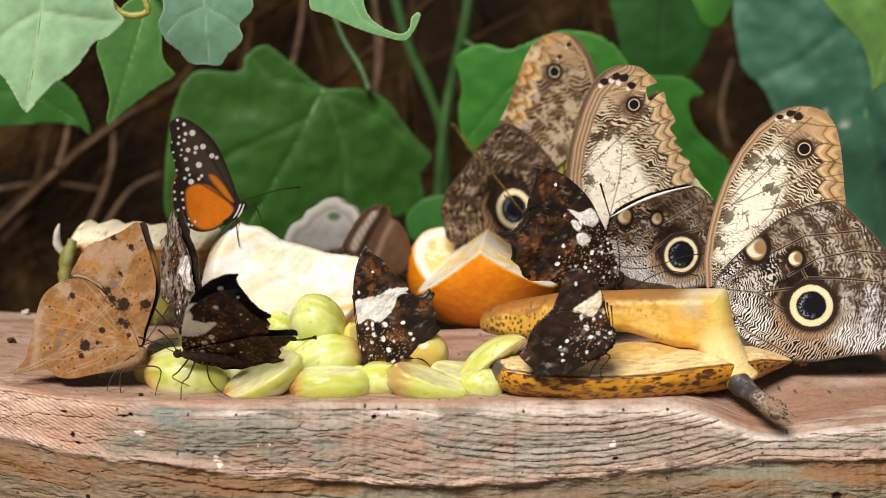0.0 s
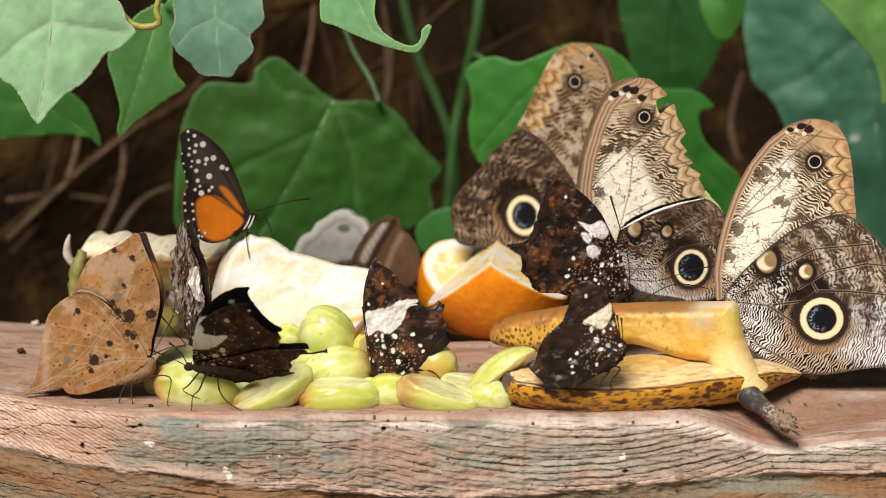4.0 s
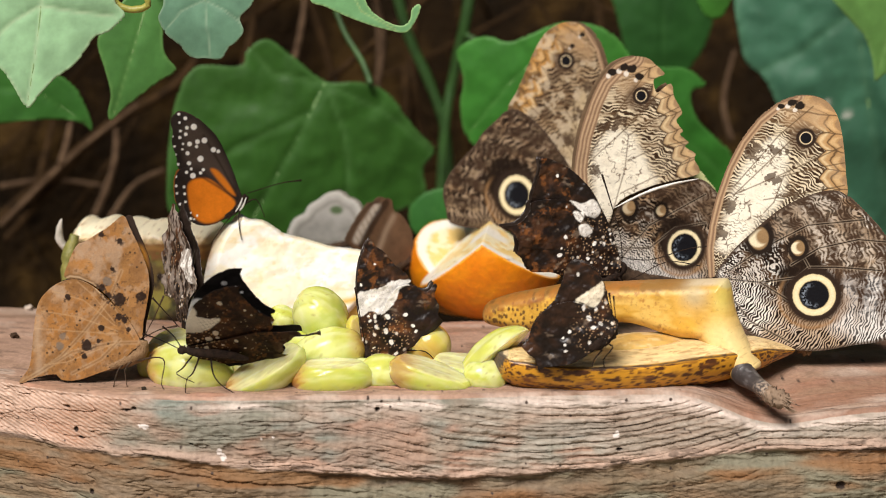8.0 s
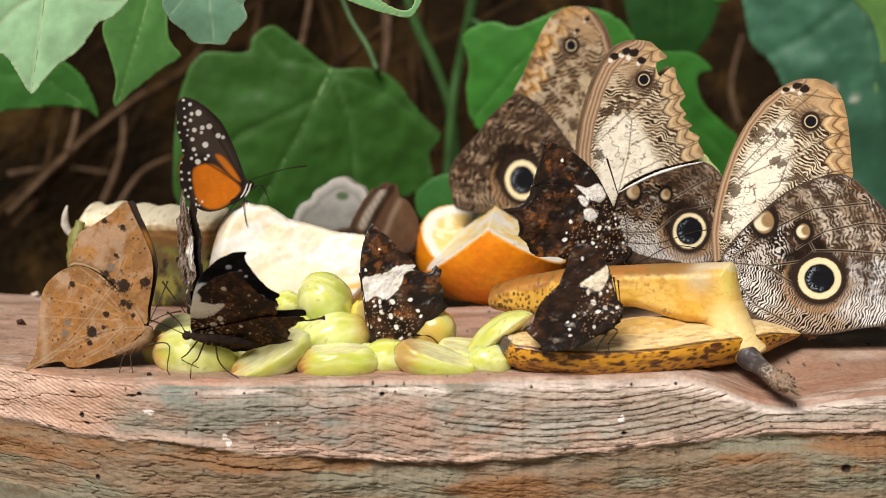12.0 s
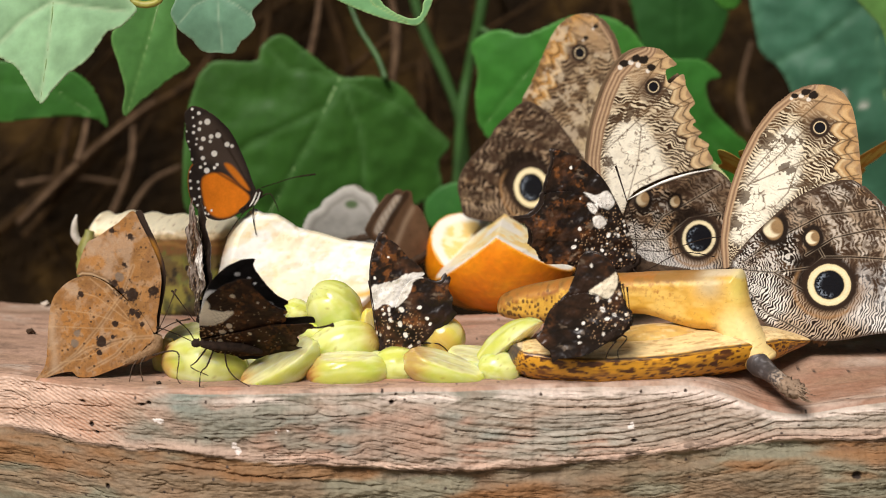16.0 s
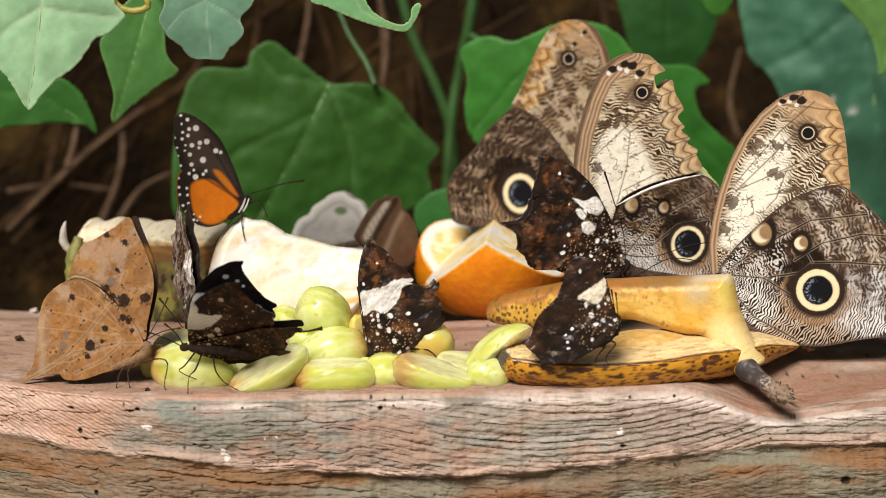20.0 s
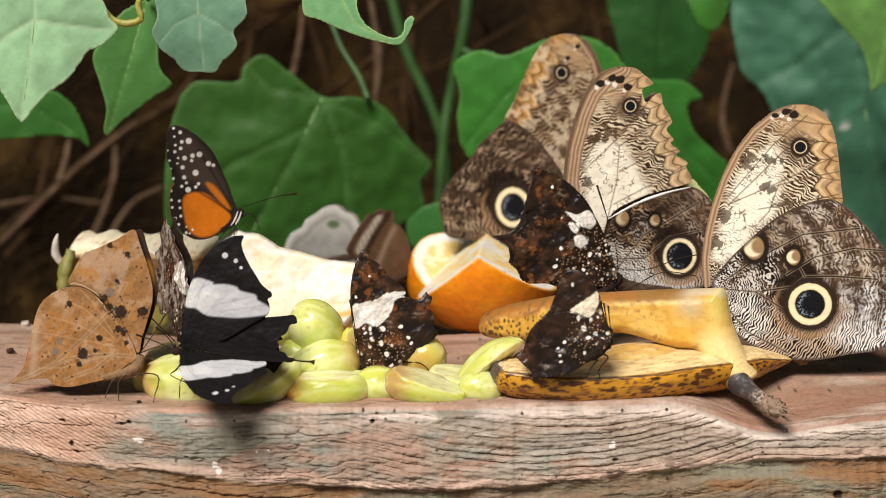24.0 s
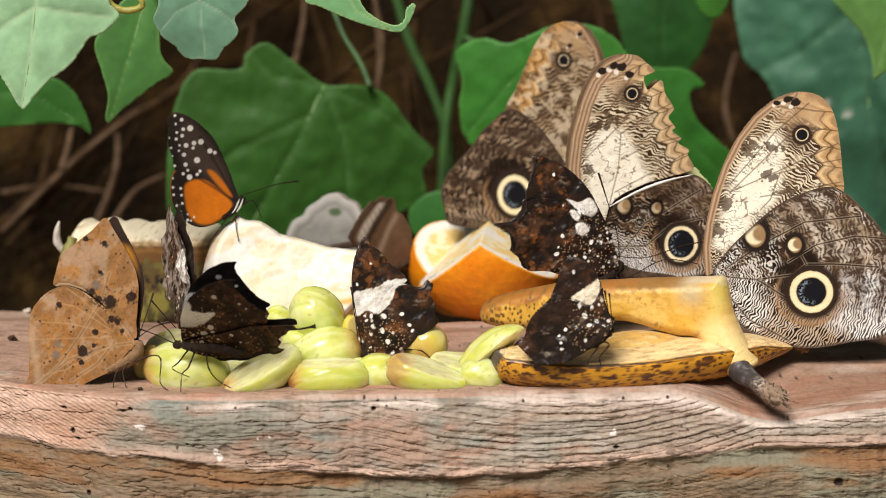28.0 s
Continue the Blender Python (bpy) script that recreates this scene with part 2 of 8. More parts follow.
# ---- the feeding table ----
RIM = np.array([(-0.2481, 0.0707, 0.0000), (-0.2021, 0.0570, 0.0000), (-0.1582, 0.0456, 0.0000), (-0.1395, 0.0337, 0.0000), (-0.1136, 0.0223, 0.0000), (-0.0895, 0.0167, 0.0000), (-0.0548, 0.0175, 0.0000), (0.0000, 0.0199, 0.0000), (0.0324, 0.0239, 0.0000), (0.0618, 0.0255, 0.0000), (0.0854, 0.0263, 0.0000), (0.1050, 0.0263, 0.0000), (0.1598, 0.0263, 0.0000), (0.2384, 0.0272, 0.0000)])
# the rim sags to a scoop near the banana's stem
SCOOP = np.array([(-0.33, 0), (0.080, 0), (0.0885, 0.0014), (0.098, 0.0050), (0.1056, 0.0084), (0.115, 0.0106), (0.1227, 0.0104), (0.136, 0.0080), (0.149, 0.0065), (0.17, 0.006), (0.33, 0.006)])
TABLE_MARKS = [(-0.1025, 0.0092, 0.0019, 0.0009), (-0.0765, 0.0175, 0.0008, 0.0013), (-0.0752, 0.0194, 0.0008, 0.0014), (0.060, 0.0135, 0.0012, 0.0012), (-0.062, 0.013, 0.0004, 0.0004), (-0.058, 0.0125, 0.0004, 0.0003)]
LEDGE = np.array([(-0.33, 0.016), (-0.15, 0.0175), (-0.125, 0.0180), (-0.105, 0.0190), (-0.073, 0.0225), (-0.03, 0.0255), (0.02, 0.0268), (0.05, 0.0255), (0.075, 0.0225), (0.10, 0.0200), (0.125, 0.0190), (0.15, 0.0180), (0.33, 0.018)])
GOUGES = [(-0.1085, 0.0040, 0.0020, 0.0005), (-0.1060, 0.0036, 0.0008, 0.0008), (-0.1275, 0.0125, 0.0008, 0.0007), (-0.1255, 0.0152, 0.0009, 0.0006), (-0.131, 0.0050, 0.0012, 0.0006), (-0.086, 0.0148, 0.0006, 0.0004), (-0.122, 0.034, 0.0007, 0.0008), (0.138, 0.0315, 0.0016, 0.0015), (-0.0225, 0.0038, 0.0008, 0.0008), (0.061, 0.0185, 0.0010, 0.0004)]


def soft_line(x, pts, width=0.004):
    """Heights along x by a list of points, its corners rounded."""
    grid = np.arange(-0.34, 0.34, 0.0005)
    v = np.interp(grid, pts[:, 0], pts[:, 1])
    k = np.exp(-(np.arange(-40, 41) * 0.0005 / width) ** 2)
    return np.interp(x, grid, np.convolve(np.pad(v, 40, "edge"), k / k.sum(), "valid"))


def ridge(x, y, seed, octaves=3):
    return 1 - np.abs(2 * fbm(x, y, seed, octaves) - 1)


def table_fields(x, d):
    """Grain of the front at x and at the depth d under the top: depth past the ledge, grooves, cracks, end grain."""
    led = soft_line(x, LEDGE, 0.006) + 0.0020 * (fbm(x * 150, x * 0 + 1, 61) - 0.5) + 0.0036 * (fbm(x * 26, x * 0 + 3, 62) - 0.5)
    past = d - led
    sag = np.clip(x - 0.05, -0.085, 0.06)
    bow = d + 0.0040 * (fbm(x * 14, d * 45, 8) - 0.5) + np.where(sag < 0, 1.5, 3.2) * sag ** 2
    sway = 1.1 * fbm(x * 18, bow * 90, 9, 3)
    lines = np.abs(np.sin(np.pi * (bow / 0.0024 + sway)))
    right = step(-0.065, 0.0, x + 0.05 * (fbm(x * 30, d * 120, 14) - 0.5))
    groove = step(0.42, 0.0, lines) * right * step(0.34, 0.62, fbm(x * 26, bow * 200, 15))
    fine = step(0.90, 0.985, ridge(x * 24 + 9, bow * 620, 16))
    crack = (1 - 0.6 * right) * step(0.935, 0.99, ridge(x * 55, d * 240, 17)) * step(0.35, 0.6, fbm(x * 30, d * 90, 18))
    end = step(-0.093, -0.112, x + 0.9 * d + 0.012 * (fbm(x * 60, d * 200, 19) - 0.5)) * step(0.002, -0.002, past)
    rays = 0.5 + 0.5 * np.sin((x * 0.42 - d) * 2 * np.pi / 0.0013 + 6 * fbm(x * 30, d * 140, 20))
    return past, groove, fine, crack, end, rays, lines * right


def table_slab():
    xs = np.concatenate([np.arange(-0.33, -0.16, 0.002), np.arange(-0.16, 0.16, 0.00032), np.arange(0.16, 0.33, 0.002)])
    tops = np.concatenate([np.linspace(0.138, 0.022, 40), np.linspace(0.020, 0.0, 34)])
    downs = np.concatenate([np.linspace(0, 0.042, 165), np.linspace(0.0425, 0.075, 20)])
    rim_y = soft_line(xs, RIM, 0.006) + 0.0022 * (fbm(xs * 90, xs * 0, 3) - 0.5) + 0.0012 * (fbm(xs * 300, xs * 0, 5) - 0.5)
    scoop = soft_line(xs, SCOOP, 0.003)
    rows = []
    one = np.ones_like(xs)
    for s in tops[:-1]:
        y = rim_y + s
        soft = 0.0011 + 0.005 * step(-0.08, -0.125, xs)
        z = -0.0009 * np.exp(-s / soft) + 0.0013 * (fbm(xs * 25, y * 120, 4) - 0.5) + 0.0007 * (ridge(xs * 50, y * 300, 7) - 0.5) - 0.004 * step(0.12, 0.138, s) - scoop * np.exp(-(s / 0.035) ** 2)
        rows.append((y, z, s * one, 0 * one))
    for d in downs:
        deep = scoop + d * (1 - scoop / 0.075)
        past, groove, fine, crack, end, rays, ridges = table_fields(xs, deep)
        prof = np.interp(d, [0, 0.0006, 0.002, 0.006, 0.022, 0.05, 0.075], [0, -0.0008, -0.0016, -0.0024, -0.0040, -0.001, 0.03])
        fade = step(0, 0.0015, d)
        above = step(0.002, -0.001, past)
        y = rim_y + prof + fade * (0.0005 * groove * above - 0.0003 * ridges * above + 0.0003 * fine + 0.0007 * crack + 0.00022 * rays * end)
        torn = 0.15 + 0.85 * step(0.38, 0.62, fbm(xs * 45, xs * 0 + 2, 63))
        y = y - 0.0011 * np.exp(-((past + 0.0008) / 0.0012) ** 2) * torn + 0.0015 * step(-0.0002, 0.0022, past) * torn - 0.0020 * step(0.0025, 0.008, past)
        y = y + 0.0013 * np.exp(-((past - 0.0062 - 0.003 * (fbm(xs * 30, xs * 0, 64) - 0.5)) / 0.0006) ** 2) * step(0.45, 0.6, fbm(xs * 24, xs * 0 + 7, 65))
        y = y - fade * (0.0022 * (fbm(xs * 34, deep * 150, 10) - 0.5) + 0.004 * (fbm(xs * 11, deep * 30, 53) - 0.5) + 0.0022 * (fbm(xs * 110, deep * 260, 54) - 0.5) + 0.0007 * (fbm(xs * 420, deep * 1100, 55) - 0.5))
        for gx, gd, ga, gb in GOUGES:
            y = y + 0.0016 * np.exp(-(((xs - gx) / ga) ** 2 + ((deep - gd) / gb) ** 2) ** 2)
        rows.append((y, -0.0012 - deep + 0.0006 * (fbm(xs * 22, d * 60, 11) - 0.5), -d * one, deep))
    Y, Z, S, D = (np.array([r[i] for r in rows]) for i in range(4))
    X = np.tile(xs, (len(rows), 1))
    n, m = X.shape
    x, s, d = X.ravel(), S.ravel(), D.ravel()
    face = (s < 0) * 1.0
    past, groove, fine, crack, end, rays, ridges = table_fields(x, d)
    g = np.where(face > 0, d, s * 0.7 + 0.004 * fbm(x * 20, s * 60, 2))
    n1, n2, n3, n4 = fbm(x * 42, g * 110, 31), fbm(x * 90, g * 620, 32), fbm(x * 12, g * 50, 33), fbm(x * 300, g * 1500, 34)
    c = np.where(face[:, None] > 0, rgb(0.335, 0.265, 0.20), rgb(0.42, 0.265, 0.185)) * (0.74 + 0.52 * n2)[:, None]
    c = lay(c, rgb(0.205, 0.212, 0.165), step(0.34 - 0.05 * step(0, 0.08, x), 0.60, n3) * face * 0.8)
    c = lay(c, rgb(0.53, 0.44, 0.36), step(0.52, 0.68, n1) * 0.5)
    c = lay(c, rgb(0.44, 0.20, 0.12), step(0.58, 0.72, fbm(x * 34, g * 80, 41)) * 0.5)
    c = lay(c, rgb(0.20, 0.26, 0.23), step(0.60, 0.72, fbm(x * 20, g * 60, 43)) * face * 0.55)
    c = lay(c, rgb(0.12, 0.095, 0.07), groove * face * step(0.003, -0.001, past) * 0.42)
    c = lay(c, rgb(0.50, 0.46, 0.385), step(0.55, 0.95, ridges) * face * step(0.003, -0.001, past) * step(0.34, 0.62, fbm(x * 30, d * 120, 72)) * 0.5)
    c = lay(c, rgb(0.44, 0.24, 0.16), step(0.54, 0.70, fbm(x * 28, d * 55, 73)) * face * (0.45 - 0.25 * step(-0.02, 0.04, x)))
    c = lay(c, rgb(0.13, 0.09, 0.065), np.maximum(fine * 0.22, crack * 0.6) * face)
    c = lay(c, rgb(0.78, 0.65, 0.56), np.exp(-np.abs(s + 0.0020) / 0.0017) * 0.9 * step(0.28, 0.52, fbm(x * 60, s * 200, 44)) * step(-0.11, -0.07, x))
    c = lay(c, rgb(0.17, 0.11, 0.075), (1 - face) * step(0.90, 0.97, ridge(x * 26, g * 420, 45)) * 0.6)
    # brown streaks at the right end that also paint in the shadow lying there
    c = lay(c, rgb(0.27, 0.13, 0.075), (1 - face) * step(0.40, 0.60, fbm(x * 22, s * 90, 81)) * step(0.07, 0.13, x) * 0.75)
    c = lay(c, rgb(0.30, 0.19, 0.12), (1 - face) * step(0.50, 0.66, fbm(x * 40, s * 200, 82)) * 0.5)
    # ragged pink ledge, ochre wood under it
    c = lay(c, rgb(0.50, 0.35, 0.265) * (0.6 + 0.8 * n2)[:, None], np.exp(-((past + 0.001) / 0.0024) ** 2) * face * 0.85)
    under = step(0.0002, 0.0014, past) * face
    c = lay(c, rgb(0.20, 0.135, 0.075) * (0.5 + 1.0 * n2)[:, None], under * 0.8)
    c = lay(c, rgb(0.22, 0.215, 0.15), under * step(0.48, 0.64, fbm(x * 26, g * 90, 46)) * 0.75)
    c = lay(c, rgb(0.25, 0.105, 0.03), under * step(0.52, 0.66, fbm(x * 17, g * 80, 47)) * 0.7)
    # patchy dark line in the colour for the shading right under the lip
    c = lay(c, rgb(0.06, 0.038, 0.025), np.exp(-((past - 0.0008) / 0.0006) ** 2) * face * step(0.46, 0.64, fbm(x * 60, d * 300, 6)) * 0.8)
    c = lay(c, rgb(0.07, 0.045, 0.03), step(0.62, 0.70, fbm(x * 120, d * 500, 51)) * np.exp(-(past / 0.0035) ** 2) * face * 0.8)
    # fine slanting grain of the rounded end
    c = lay(c, lay(rgb(0.66, 0.47, 0.36) * (0.75 + 0.5 * n2)[:, None], rgb(0.40, 0.21, 0.125), step(0.45, 0.8, rays) * 0.55 + 0.5 * step(0.5, 0.7, n3)), end * face * 0.85)
    for gx, gd, ga, gb in GOUGES:
        q = ((x - gx) / ga) ** 2 + ((d - gd) / gb) ** 2 + 2.4 * (n4 - 0.5) + 1.4 * (n2 - 0.5)
        c = lay(c, rgb(0.035, 0.022, 0.016), step(1.2, 0.5, q) * face)
    for mx, md, ma, mb in TABLE_MARKS:
        q = np.hypot((x - mx) / ma, (d - md) / mb) + 1.6 * (fbm(x * 900, d * 900, 35) - 0.5)
        c = lay(c, rgb(0.80, 0.72, 0.66), step(1.05, 0.9, q) * face)
    specks, tag = cells(x * 260, s * 260, 3)
    c = lay(c, rgb(0.06, 0.04, 0.03), step(0.16, 0.08, specks + 0.2 * (n4 - 0.5)) * (tag > 0.93))
    verts = np.column_stack([x, Y.ravel(), Z.ravel()])
    i = (np.arange(n - 1)[:, None] * m + np.arange(m - 1)[None, :]).ravel()
    me = mesh_of("tabletop", verts, np.column_stack([i, i + m, i + m + 1, i + 1]), c)
    bm = bmesh.new()
    bm.from_mesh(me)
    ext = bmesh.ops.extrude_edge_only(bm, edges=[e for e in bm.edges if e.is_boundary])
    for v in ext["geom"]:
        if isinstance(v, bmesh.types.BMVert):
            v.co.z = -0.085
            v.co.y = max(v.co.y, 0.03)
    bm.to_mesh(me)
    bm.free()
    return me


table = thing("feeding_table", pose(0, 0, 0), "weathered pinkish grey wooden feeding table with a grooved front edge", "table")
part("tabletop", table_slab(), WOOD, table)
v, f = tube([(0, 0.13, -0.8), (0, 0.13, -0.4), (0, 0.13, -0.075)], [0.07, 0.06, 0.065], 16, rough=0.06)
part("post", mesh_of("post", v, f), TWIG, table)

# ---- ground and bank ----
def ground_sheet():
    k = 60
    t = np.linspace(-1, 1, k)
    x = np.sign(t) * np.abs(t) ** 3 * 300
    X, Yg = np.meshgrid(x, x)
    Z = -0.8 + 0.03 * fbm(X * 2, Yg * 2, 1)
    i = (np.arange(k - 1)[:, None] * k + np.arange(k - 1)[None, :]).ravel()
    return mesh_of("ground", np.column_stack([X.ravel(), Yg.ravel(), Z.ravel()]), np.column_stack([i, i + 1, i + k + 1, i + k]))


def bank_sheet():
    nx, nz = 160, 90
    X, Z = np.meshgrid(np.linspace(-1.6, 1.6, nx), np.linspace(-0.85, 1.0, nz))
    Yb = 0.72 + 0.25 * np.maximum(Z, -0.2) - 0.22 * np.abs(X) + 0.14 * (fbm(X * 5, Z * 5, 2) - 0.5) + 0.05 * (fbm(X * 22, Z * 12, 3) - 0.5)
    # the mound falls away again behind its crest
    for back, z in ((0.35, 1.05), (0.9, 1.0), (1.8, 0.6), (3.0, -0.1), (4.2, -0.85)):
        X = np.vstack([X, X[:1] * (1 + 0.1 * back)])
        Yb = np.vstack([Yb, Yb[nz - 1:nz] + back])
        Z = np.vstack([Z, np.full((1, nx), z)])
    nz = len(Z)
    i = (np.arange(nz - 1)[:, None] * nx + np.arange(nx - 1)[None, :]).ravel()
    return mesh_of("backdrop", np.column_stack([X.ravel(), Yb.ravel(), Z.ravel()]), np.column_stack([i, i + 1, i + nx + 1, i + nx]))


# Out of view; its pale colour acts as a reflector from below.
ground = new("ground", ground_sheet())
ground.data.materials.append(BOUNCE_EARTH)
tagged(ground, "unseen ground made pale to bounce light up at the feeding table", "ground", kind="structure")
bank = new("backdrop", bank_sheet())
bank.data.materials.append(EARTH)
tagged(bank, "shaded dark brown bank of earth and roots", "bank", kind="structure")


# ---- leaves ----
def leaf(name, at, outline, ribs, green, pale, label, grid=1.6, cup=4.0, seed=0, stalk=None, fold=0.0, spots=()):
    """A leaf hanging in the plane of its pose; ribs are polylines in mm."""
    ob = thing(name, pose(*at), label, "leaf")
    poly = smooth(outline, 6)
    c0 = poly.mean(0)
    size = np.ptp(poly, 0).max()

    def relief(x, z):
        y = cup * (((x - c0[0]) / size) ** 2 + ((z - c0[1]) / size) ** 2) * 2 + 2.5 * (fbm(x / 22, z / 22, seed) - 0.5) * size / 60
        if ribs:
            d = np.min([to_line(x, z, r) for r in ribs], 0)
            y = y + 0.7 * np.exp(-d / 1.2) * size / 60 - fold * np.minimum(d / size, 0.4) * size
        return y

    def paint(x, z):
        n1, n2 = fbm(x / 12, z / 12, seed + 3), fbm(x / 3, z / 3, seed + 5)
        c = rgb(*green) * (0.75 + 0.5 * n1)[:, None] * (0.85 + 0.3 * n2)[:, None]
        for r in ribs:
            c = lay(c, rgb(*pale), np.exp(-(to_line(x, z, r) / (0.008 * size)) ** 2) * 0.6)
        edge = to_line(x, z, np.vstack([poly, poly[:1]]))
        c = lay(c, rgb(*pale) * 1.1, step(0.02 * size, 0.004 * size, edge) * 0.5)
        for sx, sz, r in spots:
            c = lay(c, rgb(0.5, 0.5, 0.42), step(r, r * 0.5, np.hypot(x - sx, z - sz) + r * 0.5 * (n2 - 0.5)))
        return c

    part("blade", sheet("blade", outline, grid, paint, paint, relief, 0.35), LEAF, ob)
    for r in ribs[:1]:
        tube_part("midrib", [(a / 1000, float(relief(np.array([a]), np.array([b]))[0]) / 1000 - 0.0002, b / 1000) for a, b in r], [0.0003 * size / 60, 0.00015], RIB, ob, n=3, segs=6)
    if stalk is not None:
        st = tube_part("leaf_stalk", stalk, [0.0012, 0.0016], STALK, ob, n=5)
        st.matrix_basis = pose(*at).inverted()
    return ob


leaf("hanging_leaf", (-0.1430, 0.0450, 0.1566, 0, 0, 10), [(-23.1, -34.4), (-14, -44.6), (-10.3, -46.6), (-6.3, -52.5), (-1.9, -60.4), (2.3, -56.5), (7.7, -50.7), (12.6, -47.4), (17, -43.4), (21.9, -36.4), (24.2, -35.2), (27.8, -33.7), (32.9, -28.6), (29.8, -24.1), (27.1, -17.3), (14.2, -1.9), (-4.7, 0), (-22.1, -11.4)], [[(6.6, -1.9), (4.1, -26.9), (1.2, -44.4), (-1.8, -59.6)], [(4.2, -25), (15.2, -27), (29.6, -29)], [(4.2, -25), (-5.9, -30.7), (-15.8, -40.3)]],
     (0.33, 0.56, 0.31), (0.55, 0.70, 0.44), "pale green lobed leaf with a nibbled edge hanging over the table", 1.0, seed=1, stalk=[(-0.1366, 0.0460, 0.1547), (-0.1433, 0.0600, 0.1626)])
leaf("hanging_leaf", (-0.0881, 0.0750, 0.1529, 0, 0, -8), [(-15.8, -26.7), (-13.6, -21.2), (-13.9, -12.1), (-4.2, -2), (14.5, -4), (19.7, -18), (18.7, -22.5), (14.9, -26.5), (16.1, -31.2), (13.5, -35.3), (10.7, -37.1), (8.6, -40.4), (6.4, -41.6), (1.2, -41.1), (-1.4, -41.3), (-5.1, -40.1), (-7.6, -36.8), (-11.3, -34), (-13.4, -32)], [[(0, -2), (2.1, -20.1), (3.7, -40.4)], [(2.1, -20.1), (9.9, -24.1), (14.9, -28.1)], [(2.1, -20.1), (-6.9, -24.2), (-12.3, -30.3)]],
     (0.15, 0.30, 0.19), (0.32, 0.44, 0.30), "greyish green leaf with a ragged rim and a brown dot", 0.8, seed=2, stalk=[(-0.0883, 0.0760, 0.1505), (-0.0875, 0.0750, 0.1609)])
leaf("hanging_leaf", (-0.0372, 0.0700, 0.1449, 0, 0, 0), [(-10.6, -11.6), (-5.2, -14.4), (1.9, -17.6), (10, -20.7), (18.1, -22.9), (23.7, -23.7), (27, -20.5), (29.5, -14.4), (27.8, -13.6), (26, -15.2), (25.4, -18.8), (22.9, -21.1), (19.1, -20.5), (14.4, -18), (11, -14.8), (9, -10), (8.1, 0), (-8.1, 2)], [[(0, 0), (8, -16), (20.1, -22.5)]],
     (0.19, 0.42, 0.18), (0.42, 0.6, 0.24), "bright green leaf eaten away to a curled strip", 0.7, seed=3, stalk=[(-0.0371, 0.0700, 0.1453), (-0.0330, 0.0700, 0.1588)], cup=2)
leaf("hanging_leaf", (-0.1245, 0.1700, 0.1395, 0, 0, 10), [(-18.7, -25.8), (-13.1, -16.1), (-4.8, -6.9), (9.2, -2.3), (8.3, -18.6), (8.5, -30.7), (13.4, -38.3), (7, -42.4), (-1.3, -48.5), (-9.6, -54.9), (-14.1, -59.1), (-15.4, -55.8), (-14, -47.6), (-16.3, -37)], [[(4.5, -2.3), (-4.3, -30.1), (-13.2, -57)]],
     (0.07, 0.20, 0.045), (0.16, 0.32, 0.09), "mid green pointed leaf with a withered tip", 1.2, seed=4, stalk=[(-0.1199, 0.1700, 0.1368), (-0.1081, 0.1400, 0.1488), (-0.0879, 0.0750, 0.1609)])
# Shaded leaves behind the table: their dark greens carry the shade.
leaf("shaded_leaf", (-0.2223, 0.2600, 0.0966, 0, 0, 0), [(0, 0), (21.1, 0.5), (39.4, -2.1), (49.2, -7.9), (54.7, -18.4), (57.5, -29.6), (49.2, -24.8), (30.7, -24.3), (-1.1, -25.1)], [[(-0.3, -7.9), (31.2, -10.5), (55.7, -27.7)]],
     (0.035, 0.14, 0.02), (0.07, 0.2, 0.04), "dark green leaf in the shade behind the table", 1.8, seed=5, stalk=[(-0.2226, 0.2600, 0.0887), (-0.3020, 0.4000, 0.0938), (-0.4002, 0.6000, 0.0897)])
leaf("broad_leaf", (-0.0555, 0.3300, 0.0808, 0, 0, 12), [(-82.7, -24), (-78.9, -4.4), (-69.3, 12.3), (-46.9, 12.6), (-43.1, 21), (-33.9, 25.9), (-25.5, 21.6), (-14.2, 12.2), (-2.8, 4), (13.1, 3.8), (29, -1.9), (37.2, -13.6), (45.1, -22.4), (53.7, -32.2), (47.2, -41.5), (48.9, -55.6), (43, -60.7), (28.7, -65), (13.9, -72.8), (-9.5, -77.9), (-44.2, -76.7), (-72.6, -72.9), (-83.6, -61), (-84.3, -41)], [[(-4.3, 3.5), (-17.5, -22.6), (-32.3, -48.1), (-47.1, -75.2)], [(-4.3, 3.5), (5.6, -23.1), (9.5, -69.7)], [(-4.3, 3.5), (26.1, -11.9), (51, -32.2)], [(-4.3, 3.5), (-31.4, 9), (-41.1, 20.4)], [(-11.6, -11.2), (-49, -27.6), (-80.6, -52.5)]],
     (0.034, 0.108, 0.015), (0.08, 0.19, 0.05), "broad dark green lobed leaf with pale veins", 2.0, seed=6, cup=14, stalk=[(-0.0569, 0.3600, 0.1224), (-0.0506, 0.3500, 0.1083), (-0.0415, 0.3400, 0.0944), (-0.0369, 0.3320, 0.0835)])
leaf("broad_leaf", (0.0478, 0.2900, 0.1218, 0, 0, -10), [(-42.4, -19.9), (-35.7, -14.3), (-26.8, -12.4), (-16.3, -15), (-6.7, -11.4), (11, -5.3), (32.7, -10.5), (43.8, -32), (28.1, -64.9), (-10.4, -73.9), (-35.6, -64.7), (-40.7, -46.8), (-39, -33)], [[(11, -10.7), (-16.2, -35.4), (-37, -60.5)]],
     (0.045, 0.20, 0.025), (0.10, 0.28, 0.06), "green lobed leaf behind the owl butterflies", 1.8, seed=7, stalk=[(0.0587, 0.2900, 0.1110), (0.0349, 0.3800, 0.0950), (0.0097, 0.4200, 0.0896)], cup=8)
